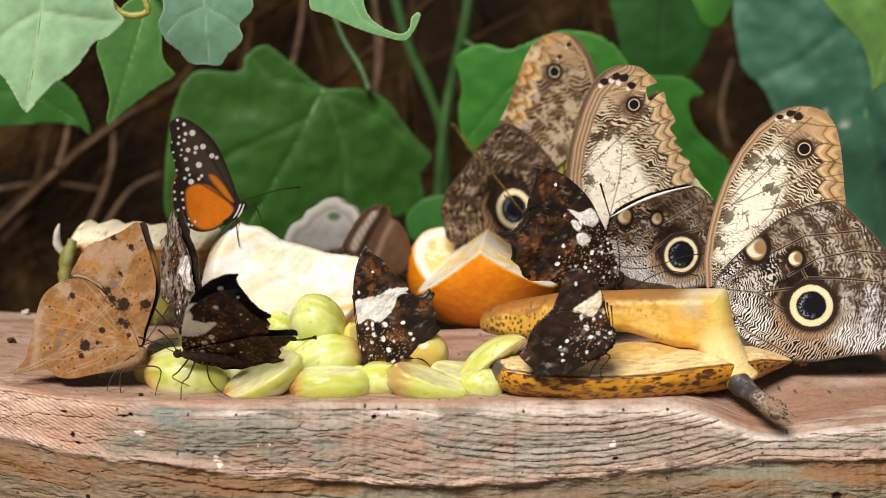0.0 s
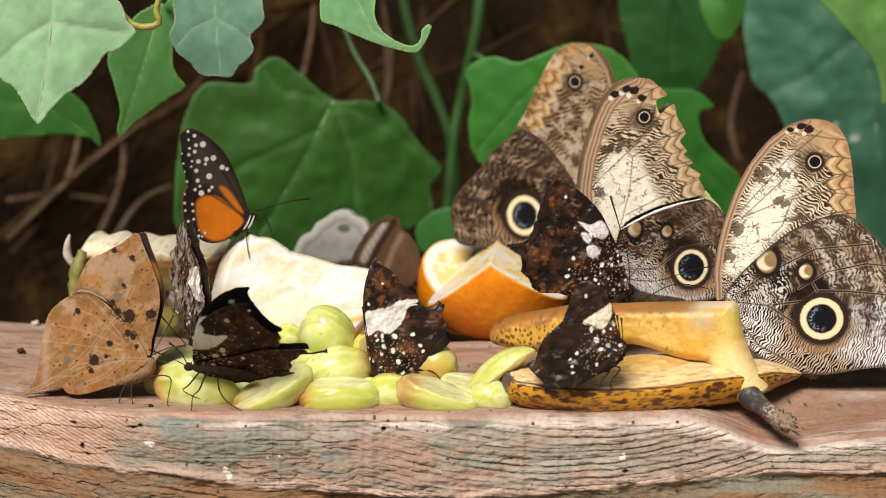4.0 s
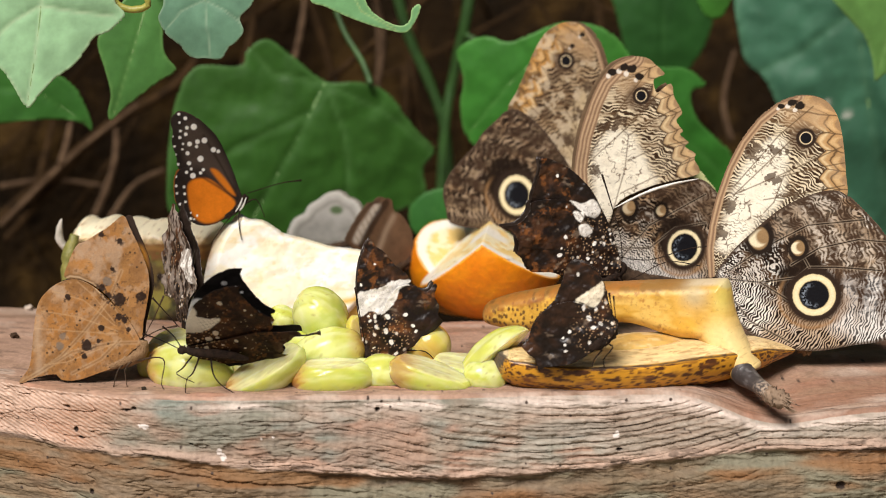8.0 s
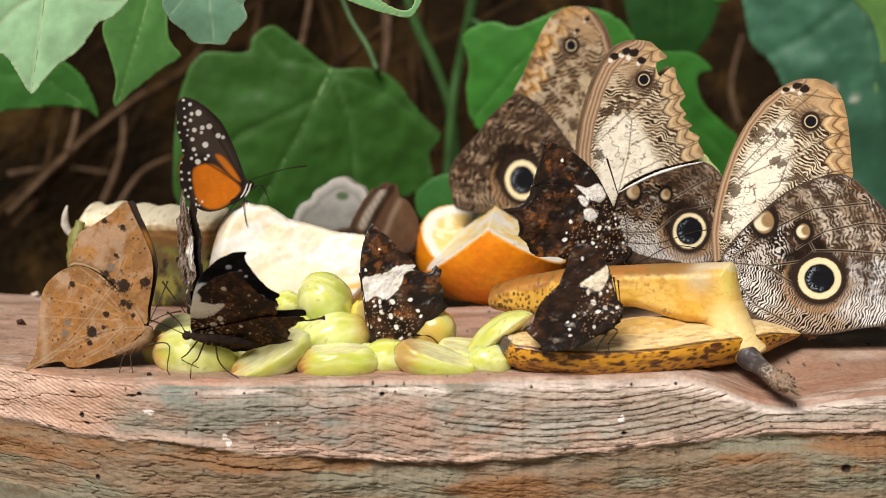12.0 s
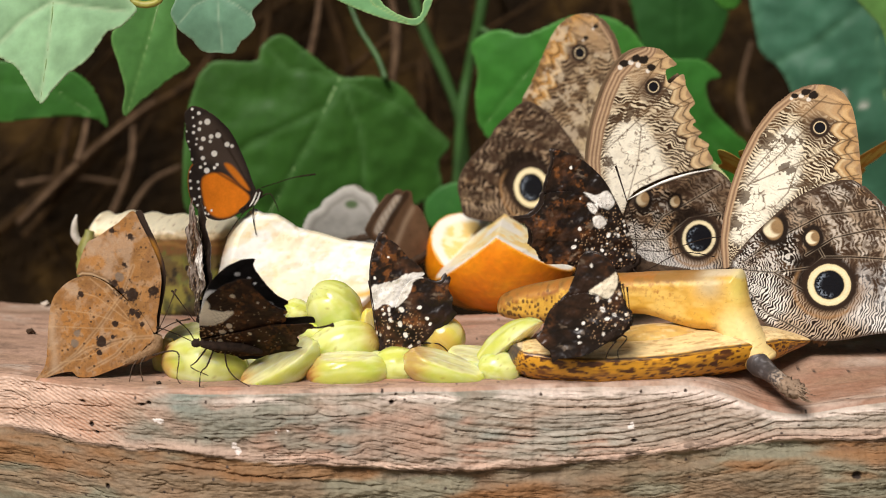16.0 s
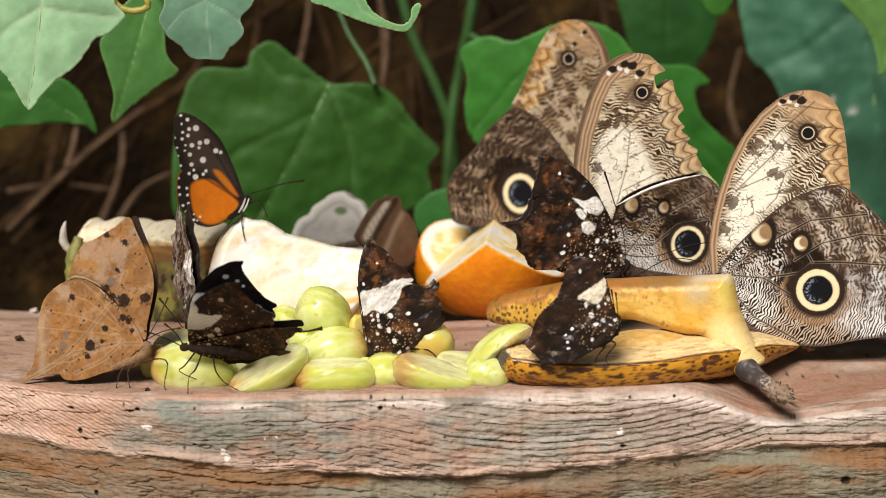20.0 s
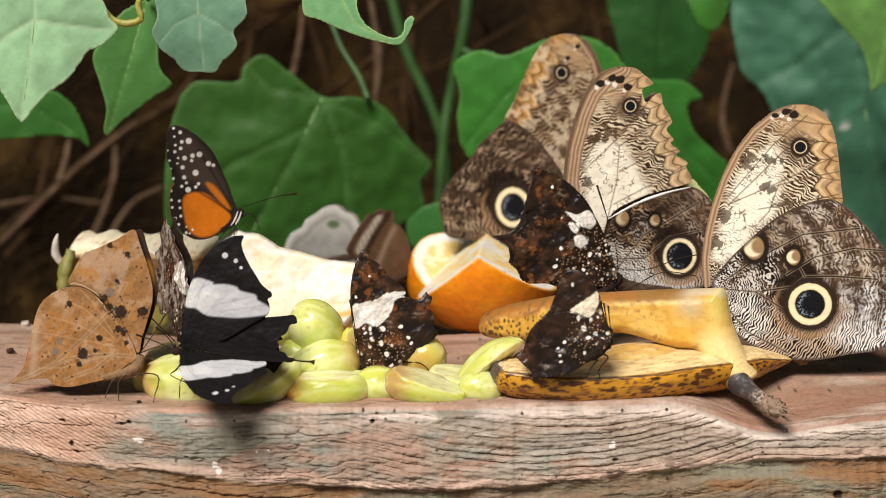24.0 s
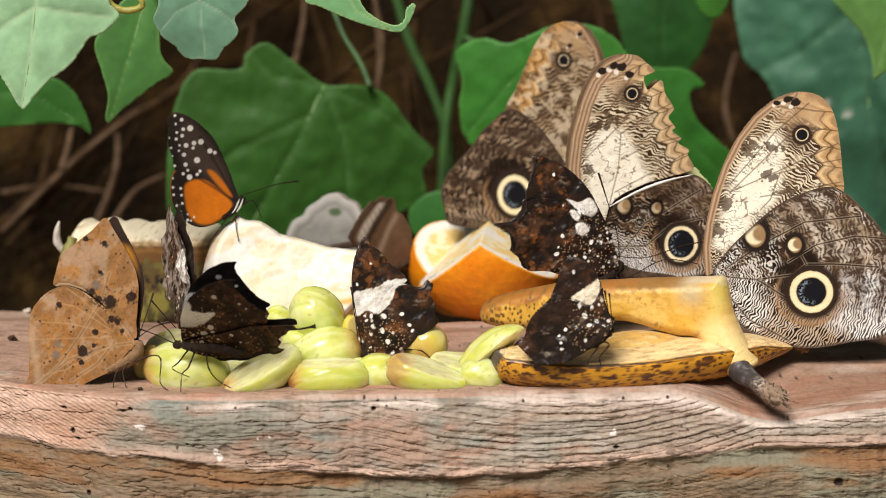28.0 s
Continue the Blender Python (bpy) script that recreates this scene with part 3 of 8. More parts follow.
leaf("broad_leaf", (0.0797, 0.3100, 0.1018, 0, 0, 6), [(0, 0), (22.8, -7.9), (41.4, -9.2), (51.6, -17.1), (43.7, -21.2), (46.9, -33.9), (57.5, -43.9), (67.6, -55.4), (64.6, -71.1), (44.4, -76.6), (15.3, -67.6), (3.4, -36.3)], [[(5.7, -5.6), (32, -36.6), (61.4, -62.5)]],
     (0.035, 0.165, 0.02), (0.08, 0.24, 0.05), "green leaf with a wavy edge in the shade", 1.8, seed=8, stalk=[(0.0853, 0.3100, 0.0962), (0.0665, 0.4000, 0.0755), (0.0113, 0.4200, 0.1052)], cup=8)
leaf("broad_leaf", (0.2111, 0.3700, 0.1484, 0, 0, -12), [(-58.4, -17.8), (-55.7, -41.5), (-51.4, -57.1), (-41.7, -65.3), (-34.8, -78.8), (-30.4, -95.3), (-25.1, -125.5), (-12, -162), (25.1, -203.8), (71.2, -189.4), (77.5, -81.2), (57.1, -5.7), (-0.3, 8.7), (-46.6, 2.9)], [[(-0.2, 5.8), (11.1, -67.5), (36.4, -190.9)], [(3.9, -29.2), (-21.5, -50.1), (-44.8, -62.4)]],
     (0.05, 0.15, 0.085), (0.08, 0.2, 0.11), "very large bluish green leaf with pale specks", 2.4, seed=9, stalk=[(0.2109, 0.3700, 0.1542), (0.1942, 0.3000, 0.1847)], cup=16, spots=[(2.1, -83.5, 2.7), (-8.3, -78.3, 2.7)])
leaf("pale_leaf", (0.2124, 0.2800, 0.1486, 0, 0, 10), [(-37.8, -5.2), (-30.8, -19.7), (-21.4, -30.3), (-12.5, -39.2), (-7.8, -50.4), (-5.4, -61.2), (1, -55.9), (36.7, -48.2), (40, 0)], [[(17.2, -2.6), (1.3, -29.1), (-5.4, -59.9)]],
     (0.13, 0.29, 0.07), (0.22, 0.4, 0.12), "pale green leaf with a dry brown tip", 1.6, seed=10, stalk=[(0.2286, 0.2800, 0.1459), (0.2486, 0.3400, 0.1821)])
# Deeper in, so the shade put into the green is stronger.
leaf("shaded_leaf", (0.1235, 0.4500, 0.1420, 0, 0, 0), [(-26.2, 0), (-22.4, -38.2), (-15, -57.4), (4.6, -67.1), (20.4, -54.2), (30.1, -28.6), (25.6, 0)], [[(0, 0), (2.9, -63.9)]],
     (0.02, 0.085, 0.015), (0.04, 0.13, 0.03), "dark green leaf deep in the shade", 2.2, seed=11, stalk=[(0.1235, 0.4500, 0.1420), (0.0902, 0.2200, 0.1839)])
leaf("small_leaf", (0.1303, 0.3000, 0.1377, 0, 0, 0), [(-9.6, 2.7), (-6.5, -13.6), (-0.1, -20.1), (7.3, -16.3), (10.9, 2.7)], [[(0.5, 2.7), (-0.1, -19)]],
     (0.06, 0.22, 0.03), (0.1, 0.3, 0.06), "small bright green leaf tip", 1.6, seed=12, stalk=[(0.1307, 0.3000, 0.1404), (0.1293, 0.2500, 0.1865)])
leaf("small_leaf", (0.0046, 0.3200, 0.0071, 0, 0, 0), [(-22.3, 13), (-15.7, 21.7), (-2.9, 24.6), (8.6, 17.4), (5.7, 0), (-17.2, 0)], [[(5.7, 2.9), (-14.3, 17.4)]],
     (0.04, 0.16, 0.03), (0.08, 0.22, 0.05), "small green leaf low behind the fruit", 1.8, seed=13, stalk=[(0.0103, 0.3200, 0.0100), (0.0019, 0.4400, -0.0054)])


def strand(name, path, radii, mat, label, category):
    v, f = tube(path, radii, 9, rough=0.08, n=6)
    ob = new(name, mesh_of(name, v, f))
    ob.data.materials.append(mat)
    return tagged(ob, label, category)


strand("plant_stem", [(0.0158, 0.4200, 0.1422), (0.0119, 0.4200, 0.1114), (0.0051, 0.4300, 0.0795), (0.0003, 0.4300, 0.0477), (-0.0046, 0.4400, -0.0450)], [0.0035, 0.003, 0.003], STALK, "upright green plant stem in the shade", "stem")
strand("plant_stem", [(-0.0301, 0.4500, 0.1420), (-0.0206, 0.4500, 0.1038), (-0.0078, 0.4500, 0.0749), (0.0020, 0.4500, 0.0392), (0.0053, 0.4500, -0.0469)], [0.003, 0.003], STALK, "slanting dark green plant stem", "stem")
strand("hanging_root", [(-0.0393, 0.4000, 0.1424), (-0.0355, 0.4000, 0.1182), (-0.0331, 0.4000, 0.1000), (-0.0357, 0.4000, 0.0755), (-0.0351, 0.4100, 0.0309)], [0.0018, 0.0022, 0.0016], TWIG, "thin pale brown hanging root", "root")
strand("tendril", [(-0.1251, 0.0550, 0.1450), (-0.1165, 0.0550, 0.1349), (-0.1127, 0.0550, 0.1310), (-0.1077, 0.0550, 0.1300), (-0.1033, 0.0550, 0.1318), (-0.1040, 0.0550, 0.1372), (-0.0994, 0.0550, 0.1470)], [0.0011, 0.0013, 0.001], TENDRIL, "yellow green curling tendril", "tendril")
rng = random.Random(11)
for k in range(46):
    x, z = rng.uniform(-0.42, 0.42), rng.uniform(-0.12, 0.34)
    y = 0.62 + rng.uniform(-0.12, 0.03) - 0.1 * abs(x)
    a, length = rng.uniform(-0.5, 0.5) + (math.pi / 2 if k % 3 else 0.4), rng.uniform(0.1, 0.34)
    way = Vector((math.cos(a), rng.uniform(-0.25, 0.15), math.sin(a))) * length
    bend = Vector((rng.uniform(-0.05, 0.05), 0, rng.uniform(-0.04, 0.04)))
    p = Vector((x, y, z))
    w = rng.uniform(0.0008, 0.0042)
    # Roots and twigs take the two darkened colours, which hold the shade.
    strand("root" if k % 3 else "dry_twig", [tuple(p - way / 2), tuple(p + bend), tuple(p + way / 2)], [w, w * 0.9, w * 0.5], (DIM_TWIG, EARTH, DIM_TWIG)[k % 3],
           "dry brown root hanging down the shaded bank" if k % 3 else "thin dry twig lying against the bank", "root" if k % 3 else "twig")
for path, r in (
    ([(-0.267, 0.5, -0.0231), (-0.2333, 0.51, 0.0155), (-0.1978, 0.52, 0.0526)], 0.0026),
    ([(-0.2626, 0.47, -0.0099), (-0.2198, 0.48, 0.031), (-0.1821, 0.49, 0.0603)], 0.0018),
    ([(-0.2209, 0.45, 0.0294), (-0.2193, 0.46, 0.0398), (-0.2183, 0.47, 0.052)], 0.0022),
    ([(-0.2536, 0.52, -0.0034), (-0.2478, 0.53, 0.0236), (-0.2439, 0.54, 0.0455)], 0.003),
    ([(-0.2047, 0.5, -0.0127), (-0.1904, 0.51, 0.0085), (-0.1727, 0.52, 0.0177)], 0.0018),
    ([(-0.2289, 0.55, -0.0293), (-0.2115, 0.56, 0.0129), (-0.2104, 0.57, 0.0481)], 0.0022),
    ([(-0.2791, 0.54, 0.0046), (-0.2492, 0.55, 0.0076), (-0.2154, 0.56, 0.002)], 0.0016),
    ([(-0.1228, 0.52, 0.0767), (-0.1183, 0.53, 0.1003), (-0.1164, 0.54, 0.1276)], 0.003),
    ([(-0.09, 0.5, 0.0848), (-0.0854, 0.51, 0.1079), (-0.0842, 0.52, 0.1279)], 0.002),
    ([(-0.0388, 0.47, 0.0701), (-0.0377, 0.48, 0.0959), (-0.0412, 0.49, 0.1285)], 0.0022),
    ([(-0.0094, 0.56, 0.0128), (-0.0202, 0.57, 0.0661), (-0.0184, 0.58, 0.1267)], 0.004),
    ([(-0.0304, 0.54, 0.0366), (-0.0235, 0.55, 0.0498), (-0.0254, 0.56, 0.0776)], 0.003),
    ([(0.0828, 0.6, 0.075), (0.1019, 0.61, 0.0966), (0.0986, 0.62, 0.1258)], 0.003),
    ([(0.1614, 0.55, 0.0533), (0.1713, 0.56, 0.0273), (0.1709, 0.57, 0.0006)], 0.003),
    ([(0.1863, 0.58, 0.0288), (0.1817, 0.59, 0.0536), (0.1898, 0.6, 0.086)], 0.002),
):
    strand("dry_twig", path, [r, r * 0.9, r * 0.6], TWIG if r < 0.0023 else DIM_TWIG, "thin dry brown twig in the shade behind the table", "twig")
vine = strand("vine", [(-0.4020, 0.3000, 0.1913), (-0.2342, 0.1200, 0.1723), (-0.1453, 0.0600, 0.1626), (-0.0879, 0.0750, 0.1609), (-0.0330, 0.0700, 0.1588), (0.0243, 0.1000, 0.1716), (0.1319, 0.2500, 0.1865), (0.2628, 0.3500, 0.1824)], [0.003, 0.0028, 0.003], STALK, "long green vine over the table", "vine")
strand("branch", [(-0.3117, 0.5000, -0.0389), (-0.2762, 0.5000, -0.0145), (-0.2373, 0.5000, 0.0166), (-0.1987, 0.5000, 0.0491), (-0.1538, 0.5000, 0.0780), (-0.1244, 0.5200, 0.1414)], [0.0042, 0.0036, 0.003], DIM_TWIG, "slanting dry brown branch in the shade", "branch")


# ---- fruit ----
def solid(name, outline, grid, depth, edge, paint, relief=None):
    """A rounded solid with the given outline (mm, in the local xz plane) and depth; its front lies towards -y."""
    poly = smooth(outline, 6)
    ring = np.vstack([poly, poly[:1]])

    def thick(x, z):
        d = to_line(x, z, ring)
        t = 1 - np.minimum(d / edge, 1)
        return depth * np.sqrt(np.maximum(1 - t * t, 0.0)) + 0.05
    return sheet(name, outline, grid, paint, paint, relief or (lambda x, z: 1.6 * (fbm(x / 9, z / 9, 2) - 0.5) + depth / 2), thick)


def flesh_paint(x, z):
    n1, n2 = fbm(x / 9, z / 5, 3), fbm(x / 2.5, z / 1.5, 4)
    c = rgb(0.94, 0.85, 0.62) * np.ones((len(x), 1))
    c = lay(c, rgb(0.97, 0.94, 0.84), step(0.42, 0.6, n1))
    c = lay(c, rgb(0.90, 0.66, 0.25), step(0.62, 0.8, n2) * 0.5)
    return c


def pale_paint(x, z):
    c = flesh_paint(x, z)
    edge = to_line(x, z, PALE_RIND)
    c = lay(c, rgb(0.80, 0.50, 0.10), step(3.2, 0.8, edge + 1.5 * fbm(x / 3, z / 3, 6)))
    edge = to_line(x, z, PALE_LEFT)
    c = lay(c, rgb(0.62, 0.33, 0.08), step(2.6, 0.4, edge + 2.2 * fbm(x / 3, z / 3, 16)) * 0.9)
    c = lay(c, rgb(0.86, 0.62, 0.24), step(0.64, 0.76, fbm(x / 6, z / 2.4, 18)) * 0.4)
    mark = area(x, z, [(6.6, -15.7), (16.8, -13.2), (23.5, -14.8), (17.8, -18.2), (9.9, -18.8)], 2.0)
    return lay(c, rgb(0.75, 0.5, 0.22), mark * step(0.4, 0.7, fbm(x / 2, z / 2, 8)) * 0.6)


PALE_RIND = smooth([(48.5, -34.6), (44.3, -40.2), (38.3, -41.5)], 4, False)
PALE_LEFT = smooth([(-13.4, -25.1), (-10.1, -15.1), (-5.9, -8.5)], 4, False)
m_pale = pose(-0.0797, 0.1180, 0.0535, 0, 0, 14) @ pose(0, 0, 0, -12)
fruit = thing("melon_wedge", m_pale, "thick wedge of creamy white melon flesh with a yellow rind", "fruit")
flesh = part("flesh", solid("flesh", [(-14.9, -39.9), (-13.4, -27.6), (-9.6, -15.4), (-5, -8.7), (-2.3, -7.0), (0.8, -4.2), (4.8, -6.1), (10.1, -7.0), (16.2, -11.0), (17.9, -12.3), (25.8, -14.6), (31.7, -16.6), (37.2, -18.4), (48.6, -20.4), (51.4, -23.0), (50.4, -30.6), (48.5, -39.4), (44.3, -45.0), (36.9, -48.8), (11.7, -55.1), (-10.8, -53.9)], 0.6, 26, 3.2, pale_paint), FRUIT, fruit)
tube_part("rind", [(a / 1000, 0.012, b / 1000 - 0.001) for a, b in [(51.4, -22.3), (50.4, -29.6), (48.5, -36.4), (44.3, -41.3), (36.9, -45.1), (25.4, -47.8)]], [0.002, 0.0085, 0.0095, 0.009, 0.006, 0.002], mottled("yellow_rind", [(0.3, (0.62, 0.36, 0.05)), (0.7, (0.78, 0.54, 0.12))], 150, 0.45), fruit, "yellow outer rind", segs=14)


def rind_paint(x, z):
    n1, n2 = fbm(x / 7, z / 7, 13), fbm(x / 2, z / 2, 14)
    c = rgb(0.16, 0.11, 0.035) * np.ones((len(x), 1))
    c = lay(c, rgb(0.17, 0.20, 0.04), step(0.45, 0.6, n1) * 0.8)
    c = lay(c, rgb(0.03, 0.022, 0.012), step(0.52, 0.68, n2))
    # lower part darkened: the shadow there is painted on
    c = lay(c, rgb(0.03, 0.025, 0.012), step(-14, -26, z) * 0.7)
    c = lay(c, rgb(0.30, 0.26, 0.05), step(0.5, 0.62, fbm(x / 5, z / 8, 15)) * step(-2, -8, z) * 0.8)
    c = lay(c, rgb(0.24, 0.11, 0.035), step(-4, -2, z + 3 * n1) * step(0.35, 0.6, n2 + 0.15))
    c = lay(c, rgb(0.42, 0.22, 0.06), np.exp(-((z + 2 - 3 * n1) / 0.9) ** 2) * 0.8)
    crumb = fbm(x / 1.1, z / 1.1, 17)
    c = lay(c, rgb(0.74, 0.56, 0.30) * (0.6 + 0.8 * crumb)[:, None], step(2.6, 4.2, z + 2.2 * n2))
    c = lay(c, rgb(0.92, 0.82, 0.58) * (0.8 + 0.4 * crumb)[:, None], step(5.2, 7.0, z + 2.4 * n2))
    return lay(c, rgb(0.36, 0.20, 0.06), step(0.66, 0.74, crumb) * step(2.6, 4.2, z) * 0.7)


ring = thing("melon_slice", pose(*(-0.1257, 0.1450, 0.0302), 0, 0, -6), "thick slice of ripe melon with a mottled brown green rind", "fruit")
part("slice", solid("slice", [(-31, -4), (-30.5, 3), (-28, 7.4), (-25, 10.6), (-22, 9), (-18, 9.8), (-14, 11), (-10, 9.2), (-5, 10.4), (1, 9), (7, 9.8), (13, 8.6), (20, 9.6), (26, 8.2), (31, 8), (32, 0), (31, -28), (28, -33), (-27, -33), (-30, -22)], 0.7, 34, 6, rind_paint), FRUIT, ring)
v, f = tube([(-0.029, -0.002, 0.0), (-0.031, -0.003, 0.004), (-0.0305, -0.004, 0.009), (-0.0295, -0.004, 0.0125)], [0.0014, 0.0018, 0.0012, 0.0003], 8)
part("dried_tip", mesh_of("dried_tip", v, f), mottled("dry_white_petal", [(0.3, (0.5, 0.46, 0.38)), (0.7, (0.72, 0.68, 0.6))], 300, 0.7), ring, "withered white petal")
v, f = tube([(-0.024, -0.004, 0.006), (-0.026, -0.006, -0.002), (-0.027, -0.007, -0.012), (-0.026, -0.006, -0.022)], [0.002, 0.003, 0.0026, 0.0008], 8, rough=0.2)
part("rind_flap", mesh_of("rind_flap", v, f), mottled("green_rind", [(0.3, (0.14, 0.15, 0.03)), (0.7, (0.33, 0.30, 0.08))], 200, 0.5), ring, "torn yellow green flap of rind")

PEEL = mottled("orange_peel", [(0.3, (0.86, 0.23, 0.001)), (0.55, (0.92, 0.30, 0.002)), (0.75, (0.94, 0.38, 0.008))], 60, 0.5, 0.5, 0.0006)


def cut_ball(radius, star, planes, nu=240, nv=150, seed=0, rough=0.03):
    """A ball with pieces cut off by planes (normal, distance from its centre), seen from the point star within. Gives vertices, faces, and for each vertex its plane (-1: skin)."""
    U, V = np.meshgrid(np.linspace(0, 2 * math.pi, nu, endpoint=False), np.linspace(0.002, math.pi - 0.002, nv), indexing="ij")
    d = np.column_stack([(np.sin(V) * np.cos(U)).ravel(), (np.sin(V) * np.sin(U)).ravel(), np.cos(V).ravel()])
    s = np.array(star)
    b = d @ s
    r = -b + np.sqrt(np.maximum(b * b - s @ s + radius ** 2, 0))
    r = r * (1 + rough * (fbm(d[:, 0] * 3 + 5, d[:, 2] * 3 + d[:, 1] * 2 + 5, seed) - 0.5))
    which = np.full(len(r), -1)
    for k, (n, dist) in enumerate(planes):
        n = np.array(n) / np.linalg.norm(n)
        c = d @ n
        q = np.where(c > 1e-6, (dist - s @ n) / np.maximum(c, 1e-6), 1e9)
        which = np.where(q < r, k, which)
        r = np.minimum(r, q)
    i = (np.arange(nu)[:, None] * nv + np.arange(nv - 1)[None, :]).ravel()
    j = ((np.arange(nu)[:, None] + 1) % nu * nv + np.arange(nv - 1)[None, :]).ravel()
    return s + d * r[:, None], np.column_stack([i, i + 1, j + 1, j]), which


def orange_wedge(m, radius, star, planes, label, seed=0):
    ob = thing("orange_wedge", m, label, "fruit", "orange wedges")
    v, f, w = cut_ball(radius, star, planes, seed=seed)
    q = np.linalg.norm(v, axis=1) / radius
    n1, n2 = fbm(v[:, 0] * 260, v[:, 2] * 260 + v[:, 1] * 200, 7), fbm(v[:, 0] * 900, v[:, 2] * 900 + v[:, 1] * 700, 8)
    c = rgb(0.95, 0.68, 0.24) * np.ones((len(q), 1))
    c = lay(c, rgb(0.97, 0.86, 0.56), step(0.42, 0.6, n1))
    c = lay(c, rgb(0.95, 0.90, 0.78), np.clip(step(0.74, 0.82, q + 0.14 * (n1 - 0.5)) + step(0.3, 0.2, q), 0, 1))
    c = lay(c, rgb(0.88, 0.36, 0.02), step(0.965, 0.985, q))
    skin = (w[f] < 0).all(1)
    inner = (w[f] >= 0).any(1)
    v2 = v * (1 + (0.10 * (n2 - 0.5) + 0.14 * (n1 - 0.5)) * (w >= 0) * (q < 0.93))[:, None]
    part("peel", mesh_of("peel", v, f[~inner]), PEEL, ob)
    part("cut_face", mesh_of("cut_face", v2, f[inner], c), FRUIT, ob, "pale juicy cut face with white pith")
    return ob


orange_wedge(pose(*(0.0186, 0.1680, 0.0308)), 0.0345, (0.002, 0, -0.016), [((-0.64, 0.03, 0.77), 0.003), ((0.52, -0.07, 0.85), 0.003)], "orange wedge showing its bright peel, set on the table")
orange_wedge(pose(*(0.0083, 0.2000, 0.0145)), 0.0235, (-0.001, 0.003, -0.008), [((0.34, -0.52, 0.78), 0.004)], "orange wedge with its pale cut face turned up", 4)

# ---- grapes ----
GRAPE, g_nt, g_b = material("grape", 0.2)
g_at = g_nt.nodes.new("ShaderNodeAttribute")
g_at.attribute_name = "col"
g_nt.links.new(g_at.outputs["Color"], g_b.inputs["Base Color"])
g_b.inputs["Subsurface Weight"].default_value = 0.9
g_b.inputs["Transmission Weight"].default_value = 0.22
g_b.inputs["IOR"].default_value = 1.35
g_b.inputs["Subsurface Radius"].default_value = (1.0, 0.9, 0.35)
g_b.inputs["Subsurface Scale"].default_value = 0.005
bump(g_nt, g_b, grain(g_nt, 260, 4.0), 0.12, 0.0005)


def grape(at, size, turn, cut=None, brown=(0, 0, 0), warm=0.0, seed=0, label="pale green grape cut in half on the table"):
    """A grape with its long axis along local x; cut: where along local z its cut face lies, as a share of the half height."""
    a, b = size
    nu, nv = 60, 40
    U, V = np.meshgrid(np.linspace(0, 2 * math.pi, nu, endpoint=False), np.linspace(0, math.pi, nv), indexing="ij")
    x = np.cos(V).ravel()
    rr = np.sin(V).ravel() ** 0.9
    y, z = (rr * np.cos(U.ravel())), (rr * np.sin(U.ravel()))
    n1 = fbm(x * 2 + 3, z * 2 + y * 2 + 5, seed)
    flat = np.zeros(len(x), dtype=bool)
    if cut is not None:
        flat = z > cut
        z = np.where(flat, cut + 0.16 * (z - cut) - 0.08 * np.exp(-(y / 0.3) ** 2) * (1 - np.abs(x)) * flat, z)
    c = rgb(0.60, 0.62, 0.13) * (0.8 + 0.4 * n1)[:, None]
    c = lay(c, rgb(0.78, 0.82, 0.36), step(0.38, 0.66, fbm(x * 1.4, y * 1.4 + z * 1.4, seed + 2)) * 0.8)
    ang = np.arctan2(z, y)
    streak = 0.5 + 0.5 * np.sin(ang * 9 + 3 * n1 + 2 * vnoise(x * 2, ang, seed))
    c = lay(c, rgb(0.90, 0.92, 0.58), streak ** 4 * 0.35 * step(1.0, 0.6, np.abs(x)))
    c = lay(c, rgb(0.50, 0.60, 0.08), step(0.52, 0.72, fbm(x * 2, y * 2 + z * 2, seed + 9)) * 0.5)
    c = lay(c, rgb(0.34, 0.24, 0.08), step(0.74, 0.80, fbm(x * 14, y * 9 + z * 9, seed + 12)) * 0.5)
    if cut is not None:
        face = rgb(0.72, 0.70, 0.34) * (0.75 + 0.5 * fbm(x * 4, y * 6, seed + 4))[:, None]
        face = lay(face, rgb(0.55, 0.46, 0.24), step(0.5, 0.7, fbm(x * 7, y * 9, seed + 6)) * 0.6)
        face = lay(face, rgb(0.88, 0.90, 0.66), np.exp(-((np.abs(y) - 0.3) / 0.06) ** 2) * step(0.85, 0.5, np.abs(x)) * 0.4)
        c = np.where(flat[:, None], face, c)
    e, amount, spread = brown
    if amount:
        c = lay(c, rgb(0.66, 0.36, 0.10), step(spread - 0.25, spread + 0.1, x * e + 0.4 * (n1 - 0.5)) * amount * 0.8)
        c = lay(c, rgb(0.36, 0.13, 0.03), step(spread, spread + 0.25, x * e + 0.5 * (fbm(x * 5, y * 5 + z * 5, seed + 3) - 0.5)) * amount)
    c = lay(c, rgb(0.72, 0.52, 0.12), np.full(len(x), warm))
    bumpy = 1 + 0.14 * (fbm(x * 1.6, y * 2 + z * 2, seed + 7) - 0.5)
    xyz = np.column_stack([x * a * bumpy, y * b * bumpy, z * b * bumpy]) / 1000
    i = (np.arange(nu)[:, None] * nv + np.arange(nv - 1)[None, :]).ravel()
    j = ((np.arange(nu)[:, None] + 1) % nu * nv + np.arange(nv - 1)[None, :]).ravel()
    ob = new("grape_half" if cut is not None else "grape", mesh_of("grape", xyz, np.column_stack([i, j, j + 1, i + 1]), c))
    ob.matrix_basis = pose(*at, *turn)
    ob.data.materials.append(GRAPE)
    return tagged(ob, label, "grape", "grapes on the table")


